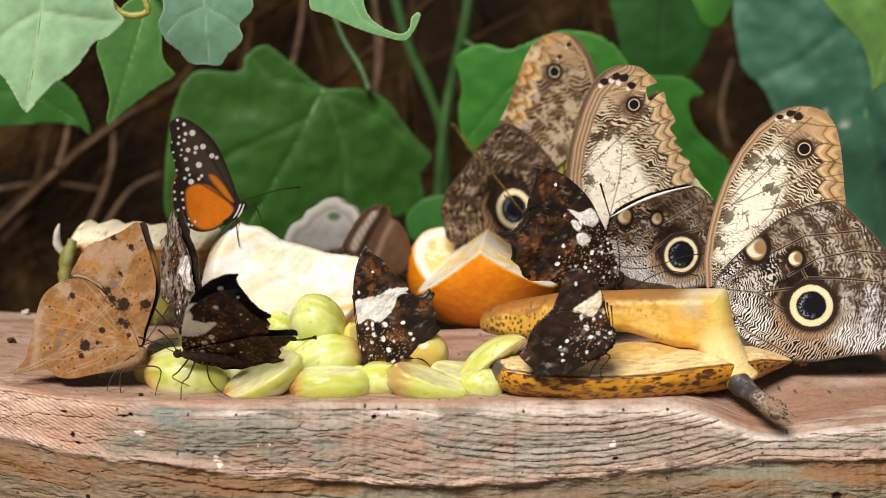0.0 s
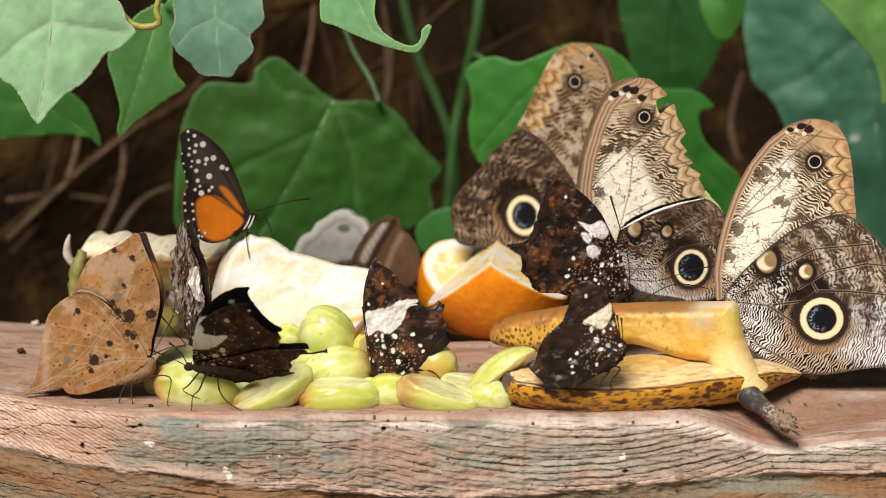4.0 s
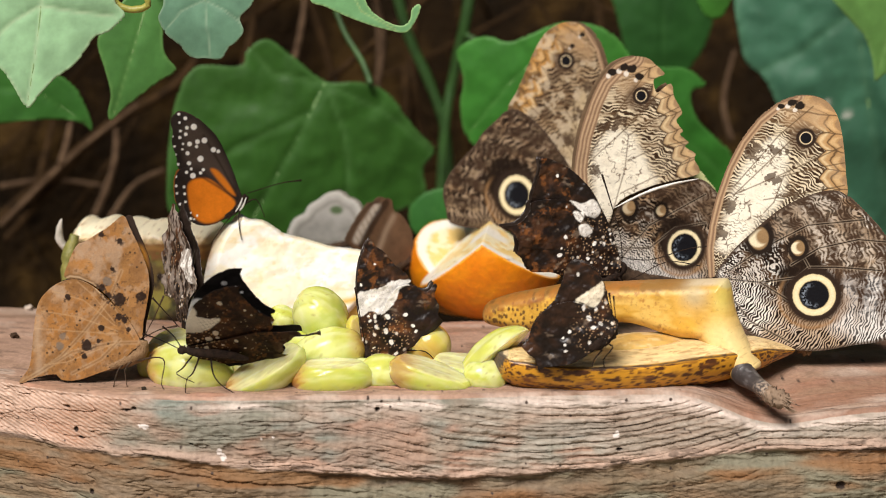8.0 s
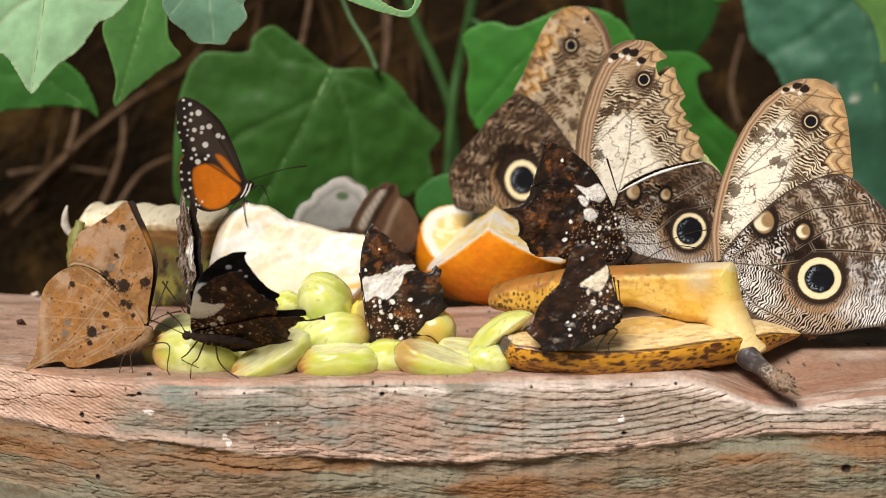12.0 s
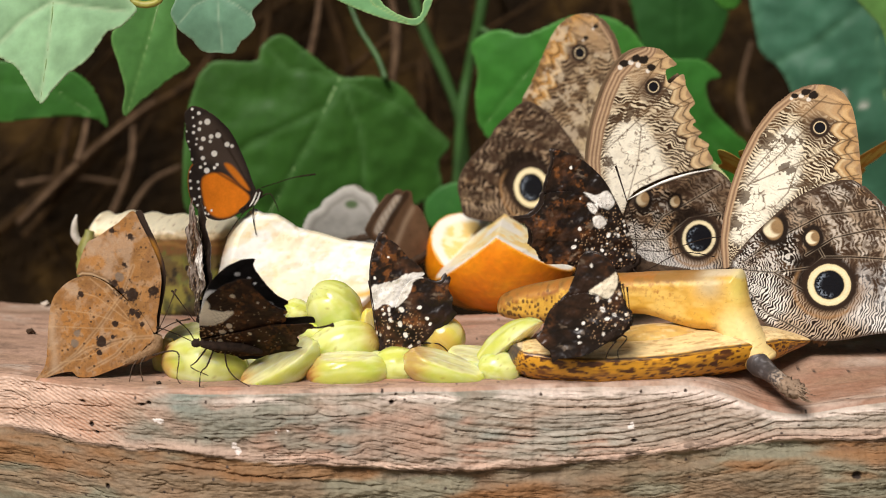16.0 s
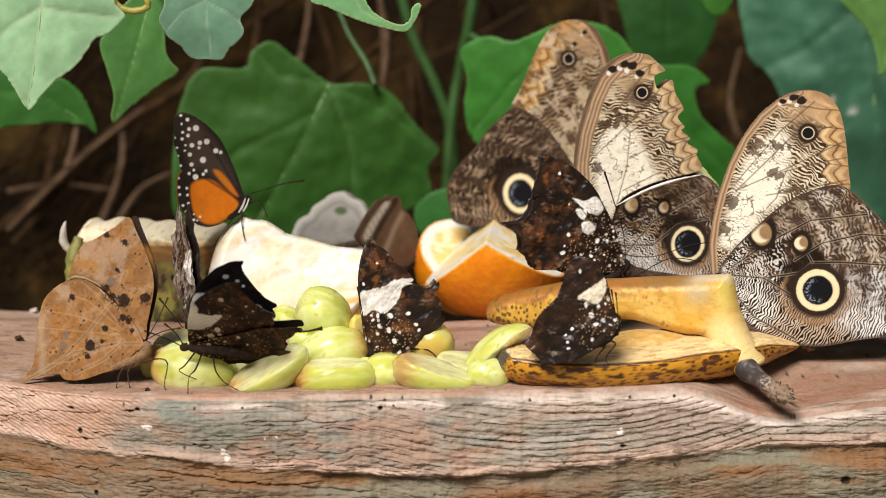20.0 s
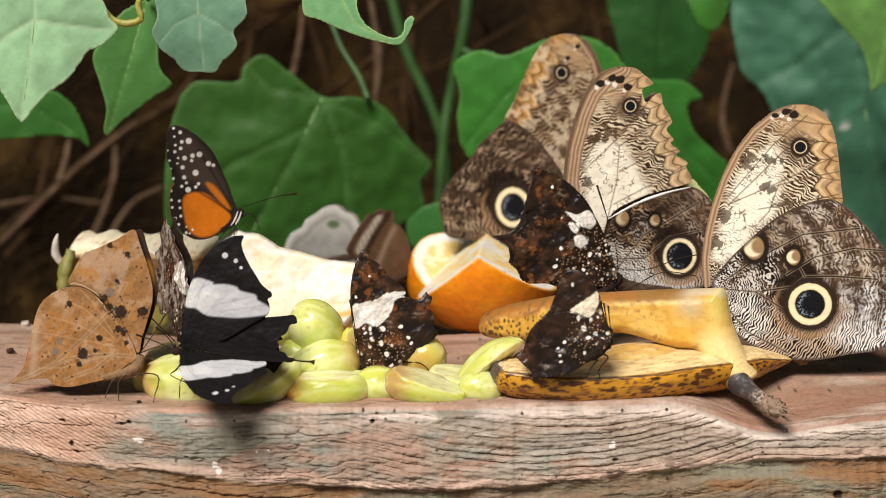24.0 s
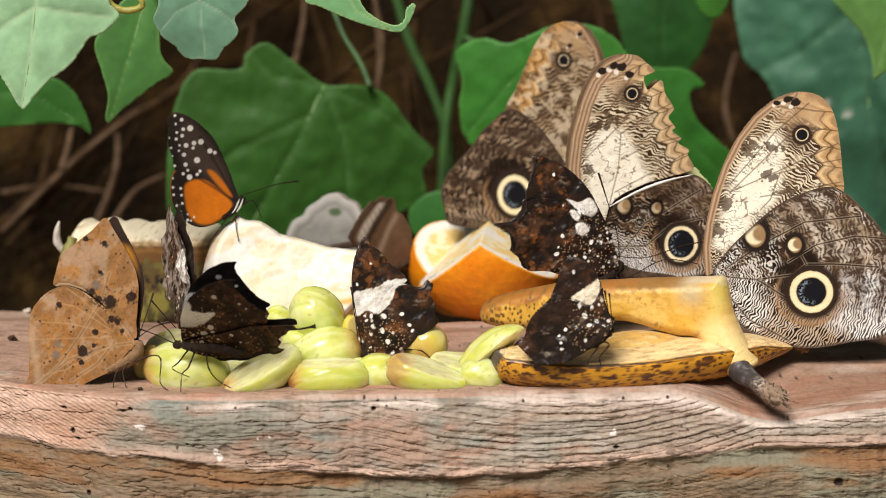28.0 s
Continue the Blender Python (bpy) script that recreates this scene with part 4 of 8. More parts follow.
HALF, PIECE = "pale green grape half lying among the others", "pale green grape piece"
grape((-0.0444, 0.0600, 0.0196), (11.2, 9.7), (0, 52, 20), None, seed=1, label="plump pale green grape among cut halves")
grape((-0.0408, 0.0480, 0.0080), (13.2, 9.6), (10, -14, 6), None, (1, 0.6, 0.75), seed=2)
grape((-0.0386, 0.0325, 0.0026), (14.6, 7.8), (10, -1, 3), 0.78, (-1, 0.85, 0.72), seed=3, label=HALF)
grape((-0.0617, 0.0320, 0.0050), (15.8, 7.6), (26, -29, 4), 0.42, (-1, 0.8, 0.72), seed=4, label=HALF)
grape((-0.0890, 0.0400, 0.0042), (15.6, 10.2), (0, 7, -6), None, (-1, 0.9, 0.80), seed=5, label="yellowish green grape with a browned end")
grape((-0.1030, 0.0500, 0.0034), (8.0, 6.8), (20, 70, 30), 0.5, (-1, 0.5, 0.5), 0.3, seed=6, label="split grape skin with a peach tint")
grape((-0.0997, 0.0620, 0.0092), (8.0, 5.6), (30, -18, 0), 0.3, seed=7, label=HALF)
grape((-0.0690, 0.0450, 0.0026), (10.0, 7.4), (20, 8, 0), 0.2, seed=8, label=HALF)
grape((-0.0620, 0.0470, 0.0060), (5.4, 4.4), (0, -20, 0), None, seed=18, label=PIECE)
grape((-0.0595, 0.0740, 0.0155), (5.6, 5.2), (0, 20, 0), None, seed=17, label="small green grape behind the butterflies")
grape((-0.0502, 0.0580, 0.0098), (7.4, 6.0), (0, 30, 0), None, seed=19, label=PIECE)
grape((-0.0301, 0.0560, 0.0121), (8.6, 5.0), (50, 78, 0), 0.3, (1, 0.4, 0.1), 0.55, seed=14, label="peach-coloured cut face of a grape")
grape((-0.0052, 0.0560, 0.0092), (8.6, 8.4), (0, 8, -96), None, (1, 0.75, 0.90), 0.5, seed=10, label="yellow grape showing its stalk scar")
grape((-0.0046, 0.0320, 0.0030), (15.0, 7.8), (14, 20, 4), 0.55, (-1, 0.5, 0.5), seed=9, label="grape half with a pale brown scarred end")
grape((-0.0204, 0.0380, 0.0026), (9.4, 7.6), (0, 6, 0), None, seed=15, label=PIECE)
grape((0.0085, 0.0430, 0.0026), (13.0, 7.8), (14, 10, 0), 0.5, seed=11, label=HALF)
grape((0.0190, 0.0400, 0.0082), (15.0, 8.6), (158, -40, 0), -0.10, seed=12, label="thin green grape half leaning on the banana peel")
grape((0.0150, 0.0360, 0.0024), (8.0, 7.0), (0, 10, 0), None, seed=16, label=PIECE)
grape((-0.0800, 0.0560, 0.0010), (8.0, 6.0), (20, 0, 0), None, seed=13, label=PIECE)
grape((-0.0300, 0.0440, 0.0020), (6.5, 5.6), (0, -10, 0), None, seed=20, label=PIECE)

# ---- banana ----
def sweep(name, path, half_width, half_height, paint, segs=30, bottom=1.0, n=10, side=(0, 1, 0)):
    """A skin along a path (metres): an ellipse across it, its top pressed by the share bottom. paint(u, w): u along, w round (0 top)."""
    p = smooth(path, n, False)
    k = len(p)
    u = np.linspace(0, 1, k)
    hw = np.interp(u, np.linspace(0, 1, len(half_width)), half_width)
    hh = np.interp(u, np.linspace(0, 1, len(half_height)), half_height)
    verts = []
    for i in range(k):
        t = Vector(p[min(i + 1, k - 1)] - p[max(i - 1, 0)]).normalized()
        a = (Vector(side) - t * t.dot(Vector(side))).normalized()
        b = a.cross(t) if a.cross(t).z > 0 else t.cross(a)
        for s in range(segs):
            w = 2 * math.pi * s / segs
            h = math.cos(w)
            h = h * bottom if h > 0 else h
            verts.append(Vector(p[i]) + a * math.sin(w) * hw[i] + b * h * hh[i])
    U, Wn = np.repeat(u, segs), np.tile(2 * math.pi * np.arange(segs) / segs, k)
    i = (np.arange(k - 1)[:, None] * segs + np.arange(segs)[None, :]).ravel()
    j = (np.arange(k - 1)[:, None] * segs + (np.arange(segs)[None, :] + 1) % segs).ravel()
    faces = np.column_stack([i, i + segs, j + segs, j]).tolist() + [tuple(range(segs)), tuple(range((k - 1) * segs, k * segs))[::-1]]
    return mesh_of(name, [tuple(v) for v in verts], faces, paint(U, Wn))


def lower_paint(u, w):
    n1 = fbm(u * 14, w * 1.5, 3)
    c = rgb(0.66, 0.31, 0.02) * (0.75 + 0.5 * n1)[:, None]
    d, tag = cells(u * 24 + 20, w * 4.4 + 9 + 4 * u, 3)
    d = d + 0.7 * (fbm(u * 70, w * 9, 4) - 0.5)
    c = lay(c, rgb(0.075, 0.022, 0.006), step(0.40, 0.24, d) * (tag < 0.75))
    d, tag = cells(u * 60 + 40, w * 9 + 4, 6)
    c = lay(c, rgb(0.10, 0.03, 0.008), step(0.42, 0.22, d + 0.4 * (fbm(u * 120, w * 16, 7) - 0.5)) * (tag < 0.5))
    c = lay(c, rgb(0.22, 0.075, 0.012), step(0.55, 0.72, fbm(u * 20, w * 6, 8)) * 0.7)
    up = np.cos(w)
    c = lay(c, rgb(0.06, 0.04, 0.025), np.exp(-((up - 0.26 - 0.1 * (fbm(u * 30, w * 0, 9) - 0.5)) / 0.09) ** 2) * 0.9)
    c = lay(c, rgb(0.76, 0.56, 0.27) * (0.6 + 0.8 * fbm(u * 40, w * 7, 6))[:, None], step(0.33, 0.42, up))
    c = lay(c, rgb(0.40, 0.20, 0.05), step(0.33, 0.42, up) * step(0.55, 0.7, fbm(u * 60, w * 9, 16)) * 0.6)
    tip = step(0.135, 0.085, u + 0.05 * (fbm(u * 60, w * 3, 3) - 0.5))
    c = lay(c, rgb(0.055, 0.047, 0.042) * (0.6 + 0.8 * n1)[:, None], tip * 0.93)
    return lay(c, rgb(0.70, 0.55, 0.33), step(0.55, 0.7, up) * step(0.05, 0.07, u) * tip)


UPPER = [(-66.8, -7.1), (-65.3, -3.4), (-61.8, -1.3), (-54.3, 1.4), (-43, 4.2), (-35.5, 6.1), (-26.6, 7.5), (-16.6, 8.3), (-4.8, 9.7), (10.4, 11.1), (24.9, 12.4), (26.7, 12.2), (27.8, 10.8), (28.7, 7.6), (29.6, 3.2), (31.2, -1.6), (34.9, -9), (38.9, -15.2), (40.2, -16.9), (39.6, -19), (35.2, -20.5), (31.8, -22), (29.3, -21.5), (25.7, -18.4), (21.1, -13.6), (18, -10.5), (10.9, -10.3), (3.8, -8.9), (-3.4, -7), (-11.7, -6.4), (-30.2, -10), (-45.8, -12.7), (-54.9, -12.6), (-61.8, -12), (-65.7, -10.7)]


def upper_paint(x, z):
    n1, n2, n3 = fbm(x / 9, z / 9, 8), fbm(x / 2.5, z / 2.5, 9), fbm(x / 0.9, z / 0.9, 12)
    c = rgb(0.66, 0.37, 0.05) * (0.7 + 0.6 * n1)[:, None]
    c = lay(c, rgb(0.80, 0.54, 0.15), step(0.45, 0.65, fbm(x / 14, z / 5, 7)) * 0.7)
    top = np.interp(x, [-66, -54, -43, -27, -5, 25, 28], [-4, 1.4, 4.2, 7.5, 9.7, 12.4, 11]) - z
    # freckles on the far end
    left = step(-34, -42, x)
    d, tag = cells(x / 1.5 + 70, z / 2.1 + 40, 12)
    c = lay(c, rgb(0.17, 0.085, 0.02), step(0.40, 0.28, d + 0.3 * (n2 - 0.5)) * (tag < 0.6) * left)
    c = lay(c, rgb(0.13, 0.045, 0.012), np.exp(-(to_line(x, z, [(-46, -0.5), (-43, 0.2), (-40.5, 1.4), (-40, 4)]) / 0.7) ** 2) * step(0.3, 0.5, n2))
    # bruised brown rim and stain under it
    c = lay(c, rgb(0.20, 0.085, 0.02), step(3.6, 2.0, top + 2.6 * (n2 - 0.5)) * step(24, 12, x) * 0.85)
    c = lay(c, rgb(0.36, 0.14, 0.025), step(8.0, 3.4, top + 5 * (fbm(x / 1.2, z / 4, 15) - 0.5)) * step(14, -6, x) * step(0.4, 0.6, n2) * 0.8)
    c = lay(c, rgb(0.34, 0.12, 0.02), step(0.56, 0.72, n2) * np.exp(-((x + 1) / 6) ** 2 - ((z - 3) / 2.0) ** 2) * 0.9)
    c = lay(c, rgb(0.62, 0.52, 0.36), step(2.0, 1.0, top) * step(10, 18, x) * 0.8)
    # grey bruise and greenish tint at the neck, pale towards the stem
    c = lay(c, rgb(0.50, 0.43, 0.27), np.exp(-((x - 17) / 5.5) ** 2 - ((z - 6.5) / 4.5) ** 2) * 0.75)
    c = lay(c, rgb(0.66, 0.62, 0.16), np.exp(-((x - 27) / 3) ** 2 - ((z - 7) / 6) ** 2) * 0.6)
    c = lay(c, rgb(0.84, 0.66, 0.30), step(3, -8, z) * step(16, 26, x) * 0.8)
    c = lay(c, rgb(0.34, 0.17, 0.04), np.exp(-(to_line(x, z, [(16.5, -9.6), (19.5, -8), (22, -2), (22.5, 2)]) / 0.7) ** 2) * step(0.35, 0.6, n2) * 0.7)
    c = lay(c, rgb(0.25, 0.10, 0.02), np.exp(-((x - 5.5) / 2) ** 2 - ((z + 5.5) / 1.2) ** 2) * step(0.42, 0.6, n3) * 0.9)
    c = lay(c, rgb(0.30, 0.15, 0.04), step(0.66, 0.76, n3) * 0.35)
    # crevice shadow beneath the overhanging peel, drawn as a dark edge
    c = lay(c, rgb(0.10, 0.045, 0.012), step(1.3, 0.5, to_line(x, z, [(-30, -10), (-11.7, -6.6), (-3.4, -7.2), (3.8, -9.1), (10.9, -10.5), (18, -10.7)]) + 1.2 * (n2 - 0.5)) * 0.85)
    return lay(c, rgb(0.22, 0.12, 0.04), step(1.2, 0.2, to_line(x, z, [(29, -21.8), (32, -22), (36, -20.6), (40, -18.6)]) + 0.8 * (n2 - 0.5)))


def upper_bend(x, z):
    """The peel bows towards the eye at its middle, and its neck comes forward."""
    return 7.0 - 2.0 * np.cos(np.clip(z / 14, -1.5, 1.5)) + 0.8 * (fbm(x / 8, z / 8, 5) - 0.5) - 3.0 * step(0, -20, z) * step(15, 25, x)


def stem_paint(u, w):
    c = rgb(0.05, 0.042, 0.04) * (0.5 + 1.0 * fbm(u * 14, w * 2, 5))[:, None]
    c = lay(c, rgb(0.16, 0.15, 0.15), step(0.5, 0.7, fbm(u * 9, w * 3, 15)) * 0.6)
    c = lay(c, rgb(0.55, 0.33, 0.08), step(0.07, 0.02, u + 0.05 * np.sin(w * 3 + 1)))
    return lay(c, rgb(0.42, 0.33, 0.25), step(0.62, 0.72, u) * step(0.4, 0.6, fbm(u * 60, w * 4, 6)))


def flesh_strip(u, w):
    n1 = fbm(u * 26, w * 4, 21)
    c = rgb(0.64, 0.40, 0.11) * (0.65 + 0.6 * n1)[:, None]
    c = lay(c, rgb(0.76, 0.60, 0.33), step(0.52, 0.70, fbm(u * 22, w * 5, 23)) * 0.7)
    return lay(c, rgb(0.40, 0.20, 0.05), step(0.62, 0.76, fbm(u * 30, w * 7, 22)) * 0.6)


banana = thing("banana_peel", pose(0, 0, 0), "opened overripe banana in a brown-spotted yellow peel on the table", "fruit")
part("lower_peel", sweep("lower_peel", [(0.0193, 0.0360, 0.0116), (0.0223, 0.0360, 0.0100), (0.0270, 0.0360, 0.0092), (0.0470, 0.0370, 0.0076), (0.0693, 0.0410, 0.0076), (0.0890, 0.0480, 0.0086), (0.1050, 0.0560, 0.0086), (0.1157, 0.0610, 0.0082), (0.1285, 0.0660, 0.0058)],
     [0.0030, 0.0090, 0.0115, 0.0145, 0.0150, 0.0145, 0.013, 0.0095, 0.002], [0.0026, 0.0070, 0.0100, 0.0110, 0.0116, 0.0118, 0.0108, 0.0080, 0.001], lower_paint, bottom=0.34, segs=150, n=36), BANANA, banana)
part("flesh", sweep("flesh", [(0.0311, 0.0440, 0.0064), (0.0433, 0.0460, 0.0064), (0.0555, 0.0480, 0.0080), (0.0679, 0.0520, 0.0094), (0.0805, 0.0560, 0.0088), (0.0933, 0.0600, 0.0072), (0.1062, 0.0640, 0.0060), (0.1160, 0.0670, 0.0040)],
     [0.002, 0.009, 0.012, 0.0130, 0.0130, 0.0115, 0.008, 0.002], [0.002, 0.003, 0.0040, 0.0046, 0.0046, 0.0044, 0.0036, 0.002], flesh_strip, segs=60, n=26), FRUIT, banana, "pale mushy banana flesh")
part("upper_peel", solid("upper_peel", UPPER, 0.35, 15, 5.0, upper_paint, upper_bend), BANANA, banana, "", pose(0.0747, 0.0570, 0.0222, 0, 0, -24))
part("stem", sweep("stem", [(0.1060, 0.0425, 0.0032), (0.1070, 0.0405, 0.0020), (0.1085, 0.0375, 0.0011), (0.1102, 0.0340, 0.0002), (0.1134, 0.0270, -0.0014), (0.1150, 0.0230, -0.0018)],
     [0.0046, 0.0044, 0.0036, 0.0031, 0.0027, 0.0022], [0.0046, 0.0043, 0.0035, 0.0030, 0.0025, 0.0020], stem_paint, segs=48, n=20), BANANA, banana, "stubby stem with a blackened broken end")
tube_part("stem_end", [(0.1128, 0.0282, -0.0012), (0.1140, 0.0252, -0.0015), (0.1154, 0.0222, -0.0018), (0.1168, 0.0196, -0.0022), (0.1177, 0.0178, -0.0025)], [0.0020, 0.0027, 0.0029, 0.0025, 0.0012], ROOT, banana, "frayed dry stem end", segs=22, rough=0.42, n=6)
for k in range(26):
    a, r = k * 2.4, 0.0008 + 0.0017 * ((k * 7) % 11) / 11
    dy, dz = r * math.cos(a), r * math.sin(a)
    end = 0.0004 * ((k * 5) % 9)
    tube_part("stem_fibre", [(0.1146, 0.0242 + dy, -0.0016 + dz), (0.1162, 0.0206 + dy * 1.1, -0.0020 + dz * 1.1), (0.1174 + end, 0.0172 + dy * 1.3, -0.0025 + dz * 1.2 - end * 0.4)], [0.0004, 0.00032, 0.0001], ROOT, banana, segs=5, rough=0.3, n=3)


# ---- butterflies ----
def plain(c, seed=0):
    def paint(x, z):
        return rgb(*c) * (0.7 + 0.6 * fbm(x / 4, z / 4, seed))[:, None]
    return paint


def ring_spot(c, x, z, at, r, dark=(0.008, 0.008, 0.01), halo=1.45, pale=(0.80, 0.66, 0.36), inner=0.62, seed=0, squash=1.0, tilt=0.0, blue=0.45):
    """An eyespot: dark halo, pale ring, black pupil with a crescent of bluish scales."""
    ca, sa = math.cos(tilt), math.sin(tilt)
    dx, dz = x - at[0], z - at[1]
    ex, ez = (dx * ca + dz * sa) / squash, -dx * sa + dz * ca
    q = np.hypot(ex, ez) / r + 0.05 * (fbm(x / 1.2, z / 1.2, seed) - 0.5)
    c = lay(c, rgb(0.03, 0.018, 0.012), step(halo, halo * 0.82, q))
    c = lay(c, rgb(*pale), step(1.03, 0.97, q))
    c = lay(c, rgb(0.92, 0.82, 0.56), np.exp(-((q - (1 + inner) / 2) / 0.1) ** 2) * 0.6)
    c = lay(c, rgb(*dark), step(inner + 0.05, inner - 0.03, q))
    shine = np.exp(-((q - inner * 0.72) / 0.09) ** 2) * step(0.2, -0.3, ex / r + ez / r * 0.3) * step(0.45, 0.6, vnoise(x / 0.45, z / 0.45, 3))
    return lay(c, rgb(0.42, 0.5, 0.6), shine * blue)


def ripples(x, z, base, period, seed, warp=1.0, turn=0.0):
    """Wavy cross lines round the wing's root, broken and forked; 0 dark, 1 light."""
    dx, dz = x - base[0], z - base[1]
    d = np.hypot(dx, dz) + turn * dx
    a = np.arctan2(dz, dx)
    w = 1.7 * fbm(x / (2.2 * period), z / (2.2 * period), seed, 2) + 0.35 * vnoise(x / period, z / period, seed + 4)
    line = np.sin(2 * math.pi * (d / period + warp * w + 0.22 * np.sin(a * 46 + 5 * vnoise(x / 5, z / 5, seed))))
    gap = vnoise(x / (1.5 * period), z / (1.5 * period), seed + 7) - 0.5
    return 0.5 + 0.5 * np.clip(line + 1.1 * gap, -1, 1)


def owl_hind(p):
    def paint(x, z):
        d = np.hypot(x - p["root"][0], z - p["root"][1])
        n1, n2 = fbm(x / 7, z / 7, p["seed"] + 1), fbm(x / 2, z / 2, p["seed"] + 2)
        # the fine ripples near the root give way to coarse smudged bars further out
        coarse = step(-0.5, 0.5, (z - p["eye"][1] - p["r"] * 1.1 + 0.25 * np.abs(x - p["root"][0])) / 14 + 1.4 * (n1 - 0.5))
        s = ripples(x, z, p["root"], p["period"], p["seed"])
        bars = ripples(x, z, p["root"], p["period"] * 1.55, p["seed"] + 60, 1.5)
        smudge = fbm((x + 0.3 * z) / 2.4, (z - 0.3 * x) / 0.9, p["seed"] + 61)
        s = s * (1 - coarse) + (0.5 * bars + 1.1 * smudge - 0.34) * coarse
        light = rgb(*p["light"]) * np.ones((len(x), 1))
        mid = rgb(0.44, 0.32, 0.205)
        dark = rgb(0.014, 0.008, 0.005)
        light = lay(light, mid, step(p["brown"][0], p["brown"][1], d + 14 * (n1 - 0.5)) * step(p["brown"][3], p["brown"][2], d + 14 * (n1 - 0.5)) * 0.85)
        light = lay(light, rgb(0.46, 0.33, 0.20), step(0.5, 0.7, fbm(x / 10, z / 10, p["seed"] + 41)) * 0.6)
        cutoff = 0.45 + 0.13 * coarse + 0.10 * step(0.5, 0.7, fbm(x / 11, z / 11, p["seed"] + 63))
        c = dark + (light - dark) * step(-0.11, 0.11, s - cutoff + 0.34 * (n2 - 0.5))[:, None]
        streak = fbm((x - z * 0.35) / 9, (z + x * 0.35) / 2.4, p["seed"] + 64)
        c = lay(c, rgb(0.10, 0.055, 0.028), coarse * step(0.46, 0.62, streak) * 0.8)
        c = lay(c, rgb(0.34, 0.21, 0.11), coarse * step(0.48, 0.66, fbm(x / 5, z / 5, p["seed"] + 65)) * step(0.35, 0.7, s) * 0.7)
        # darker bands across the outer part
        c = lay(c, rgb(*p["light"]) * 0.95, step(0.52, 0.66, fbm(x / 9, z / 9, p["seed"] + 31)) * step(0.35, 0.6, s) * 0.6)
        c = lay(c, dark, step(0.56, 0.70, fbm(x / 6, z / 3, p["seed"] + 33)) * step(0.75, 0.5, s) * 0.7)
        for poly, shade in p.get("zones", ()):
            c = lay(c, lay(rgb(*shade) * (0.8 + 0.4 * n2)[:, None], dark, step(0.4, 0.2, s) * 0.75), area(x, z, poly, 3.0) * p.get("zone", 0.8))
        if "rows" in p:
            far = step(1.7, 2.3, np.hypot(x - p["eye"][0], z - p["eye"][1]) / p["r"])
            wave = 0.5 + 0.5 * np.sin(2 * math.pi * (z + 0.12 * x + 2.4 * (n1 - 0.5)) / p["rows"])
            c = lay(c, rgb(0.35, 0.25, 0.15), step(0.5, 0.7, fbm(x / 3, z / 1.5, p["seed"] + 51)) * far * 0.6)
            c = lay(c, rgb(0.045, 0.026, 0.015), step(0.35, 0.75, wave + 0.5 * (fbm(x / 2.2, z / 3, p["seed"] + 53) - 0.5)) * far * 0.65)
        if "ring" in p:
            out = step(24, 34, d) * step(-5, 5, z - p["eye"][1] + 0.4 * (x - p["eye"][0]))
            wave = 0.5 + 0.5 * np.sin(2 * math.pi * (d + 5 * (n1 - 0.5)) / p["ring"])
            c = lay(c, rgb(0.060, 0.034, 0.02), step(0.45, 0.8, wave + 0.6 * (fbm(x / 1.6, z / 1.6, p["seed"] + 57) - 0.5)) * out * (0.45 + 0.5 * step(0.6, 0.3, s)))
        for r0, w in p["bands"]:
            c = lay(c, rgb(0.05, 0.028, 0.016), np.exp(-((d - r0 - 8 * (n1 - 0.5)) / w) ** 2) * 0.9 * step(0.35, 0.55, n2) * step(-6, 4, z - p["eye"][1]))
        q = np.hypot(x - p["eye"][0], z - p["eye"][1]) / p["r"]
        c = lay(c, rgb(0.24, 0.14, 0.07), step(1.8, 1.3, q + 0.6 * (n1 - 0.5)) * step(4, -2, z - p["eye"][1]) * 0.6)
        up = np.hypot(x - p["eye"][0] + 0.45 * p["r"], z - p["eye"][1] - 0.6 * p["r"]) / p["r"]
        c = lay(c, dark, step(1.45, 1.1, up + 0.7 * (n1 - 0.5) + 0.3 * (n2 - 0.5)) * 0.95)
        arc = np.hypot(x - p["eye"][0] + 0.12 * p["r"], z - p["eye"][1] + 0.1 * p["r"]) / p["r"]
        c = lay(c, rgb(0.36, 0.20, 0.085), np.exp(-((arc - 1.5 - 0.2 * (n1 - 0.5)) / 0.09) ** 2) * step(0.2, -0.8, ((x - p["eye"][0]) * 0.7 + (z - p["eye"][1])) / p["r"]) * 0.6)
        for line in p["veins"]:
            v = to_line(x, z, line)
            c = lay(c, dark, np.exp(-(v / 0.30) ** 2) * 0.9)
            c = lay(c, rgb(0.40, 0.32, 0.23), np.exp(-((v - 0.42) / 0.16) ** 2) * 0.5)
        for sx, sz, r, ring in p["spots"]:
            q = np.hypot((x - sx) * 1.25, z - sz) / r
            c = lay(c, rgb(0.02, 0.013, 0.009), step(1.75, 1.25, q + 0.3 * (n2 - 0.5)))
            c = lay(c, rgb(0.30, 0.19, 0.09), step(1.0, 0.8, q))
            c = lay(c, rgb(0.85, 0.74, 0.5), step(0.8, 0.6, np.hypot(x - sx + 0.1 * r, z - sz) / r) * step(0.45, 0.75, np.hypot(x - sx - 0.35 * r, z - sz - 0.15 * r) / r) * ring)
        c = ring_spot(c, x, z, p["eye"], p["r"], seed=p["seed"], inner=p.get("inner", 0.64), squash=p.get("squash", 1.0), tilt=p.get("tilt", 0.0))
        edge = to_line(x, z, p["rim"])
        return lay(c, rgb(0.07, 0.045, 0.03), step(1.6, 0.3, edge) * 0.85)
    return paint


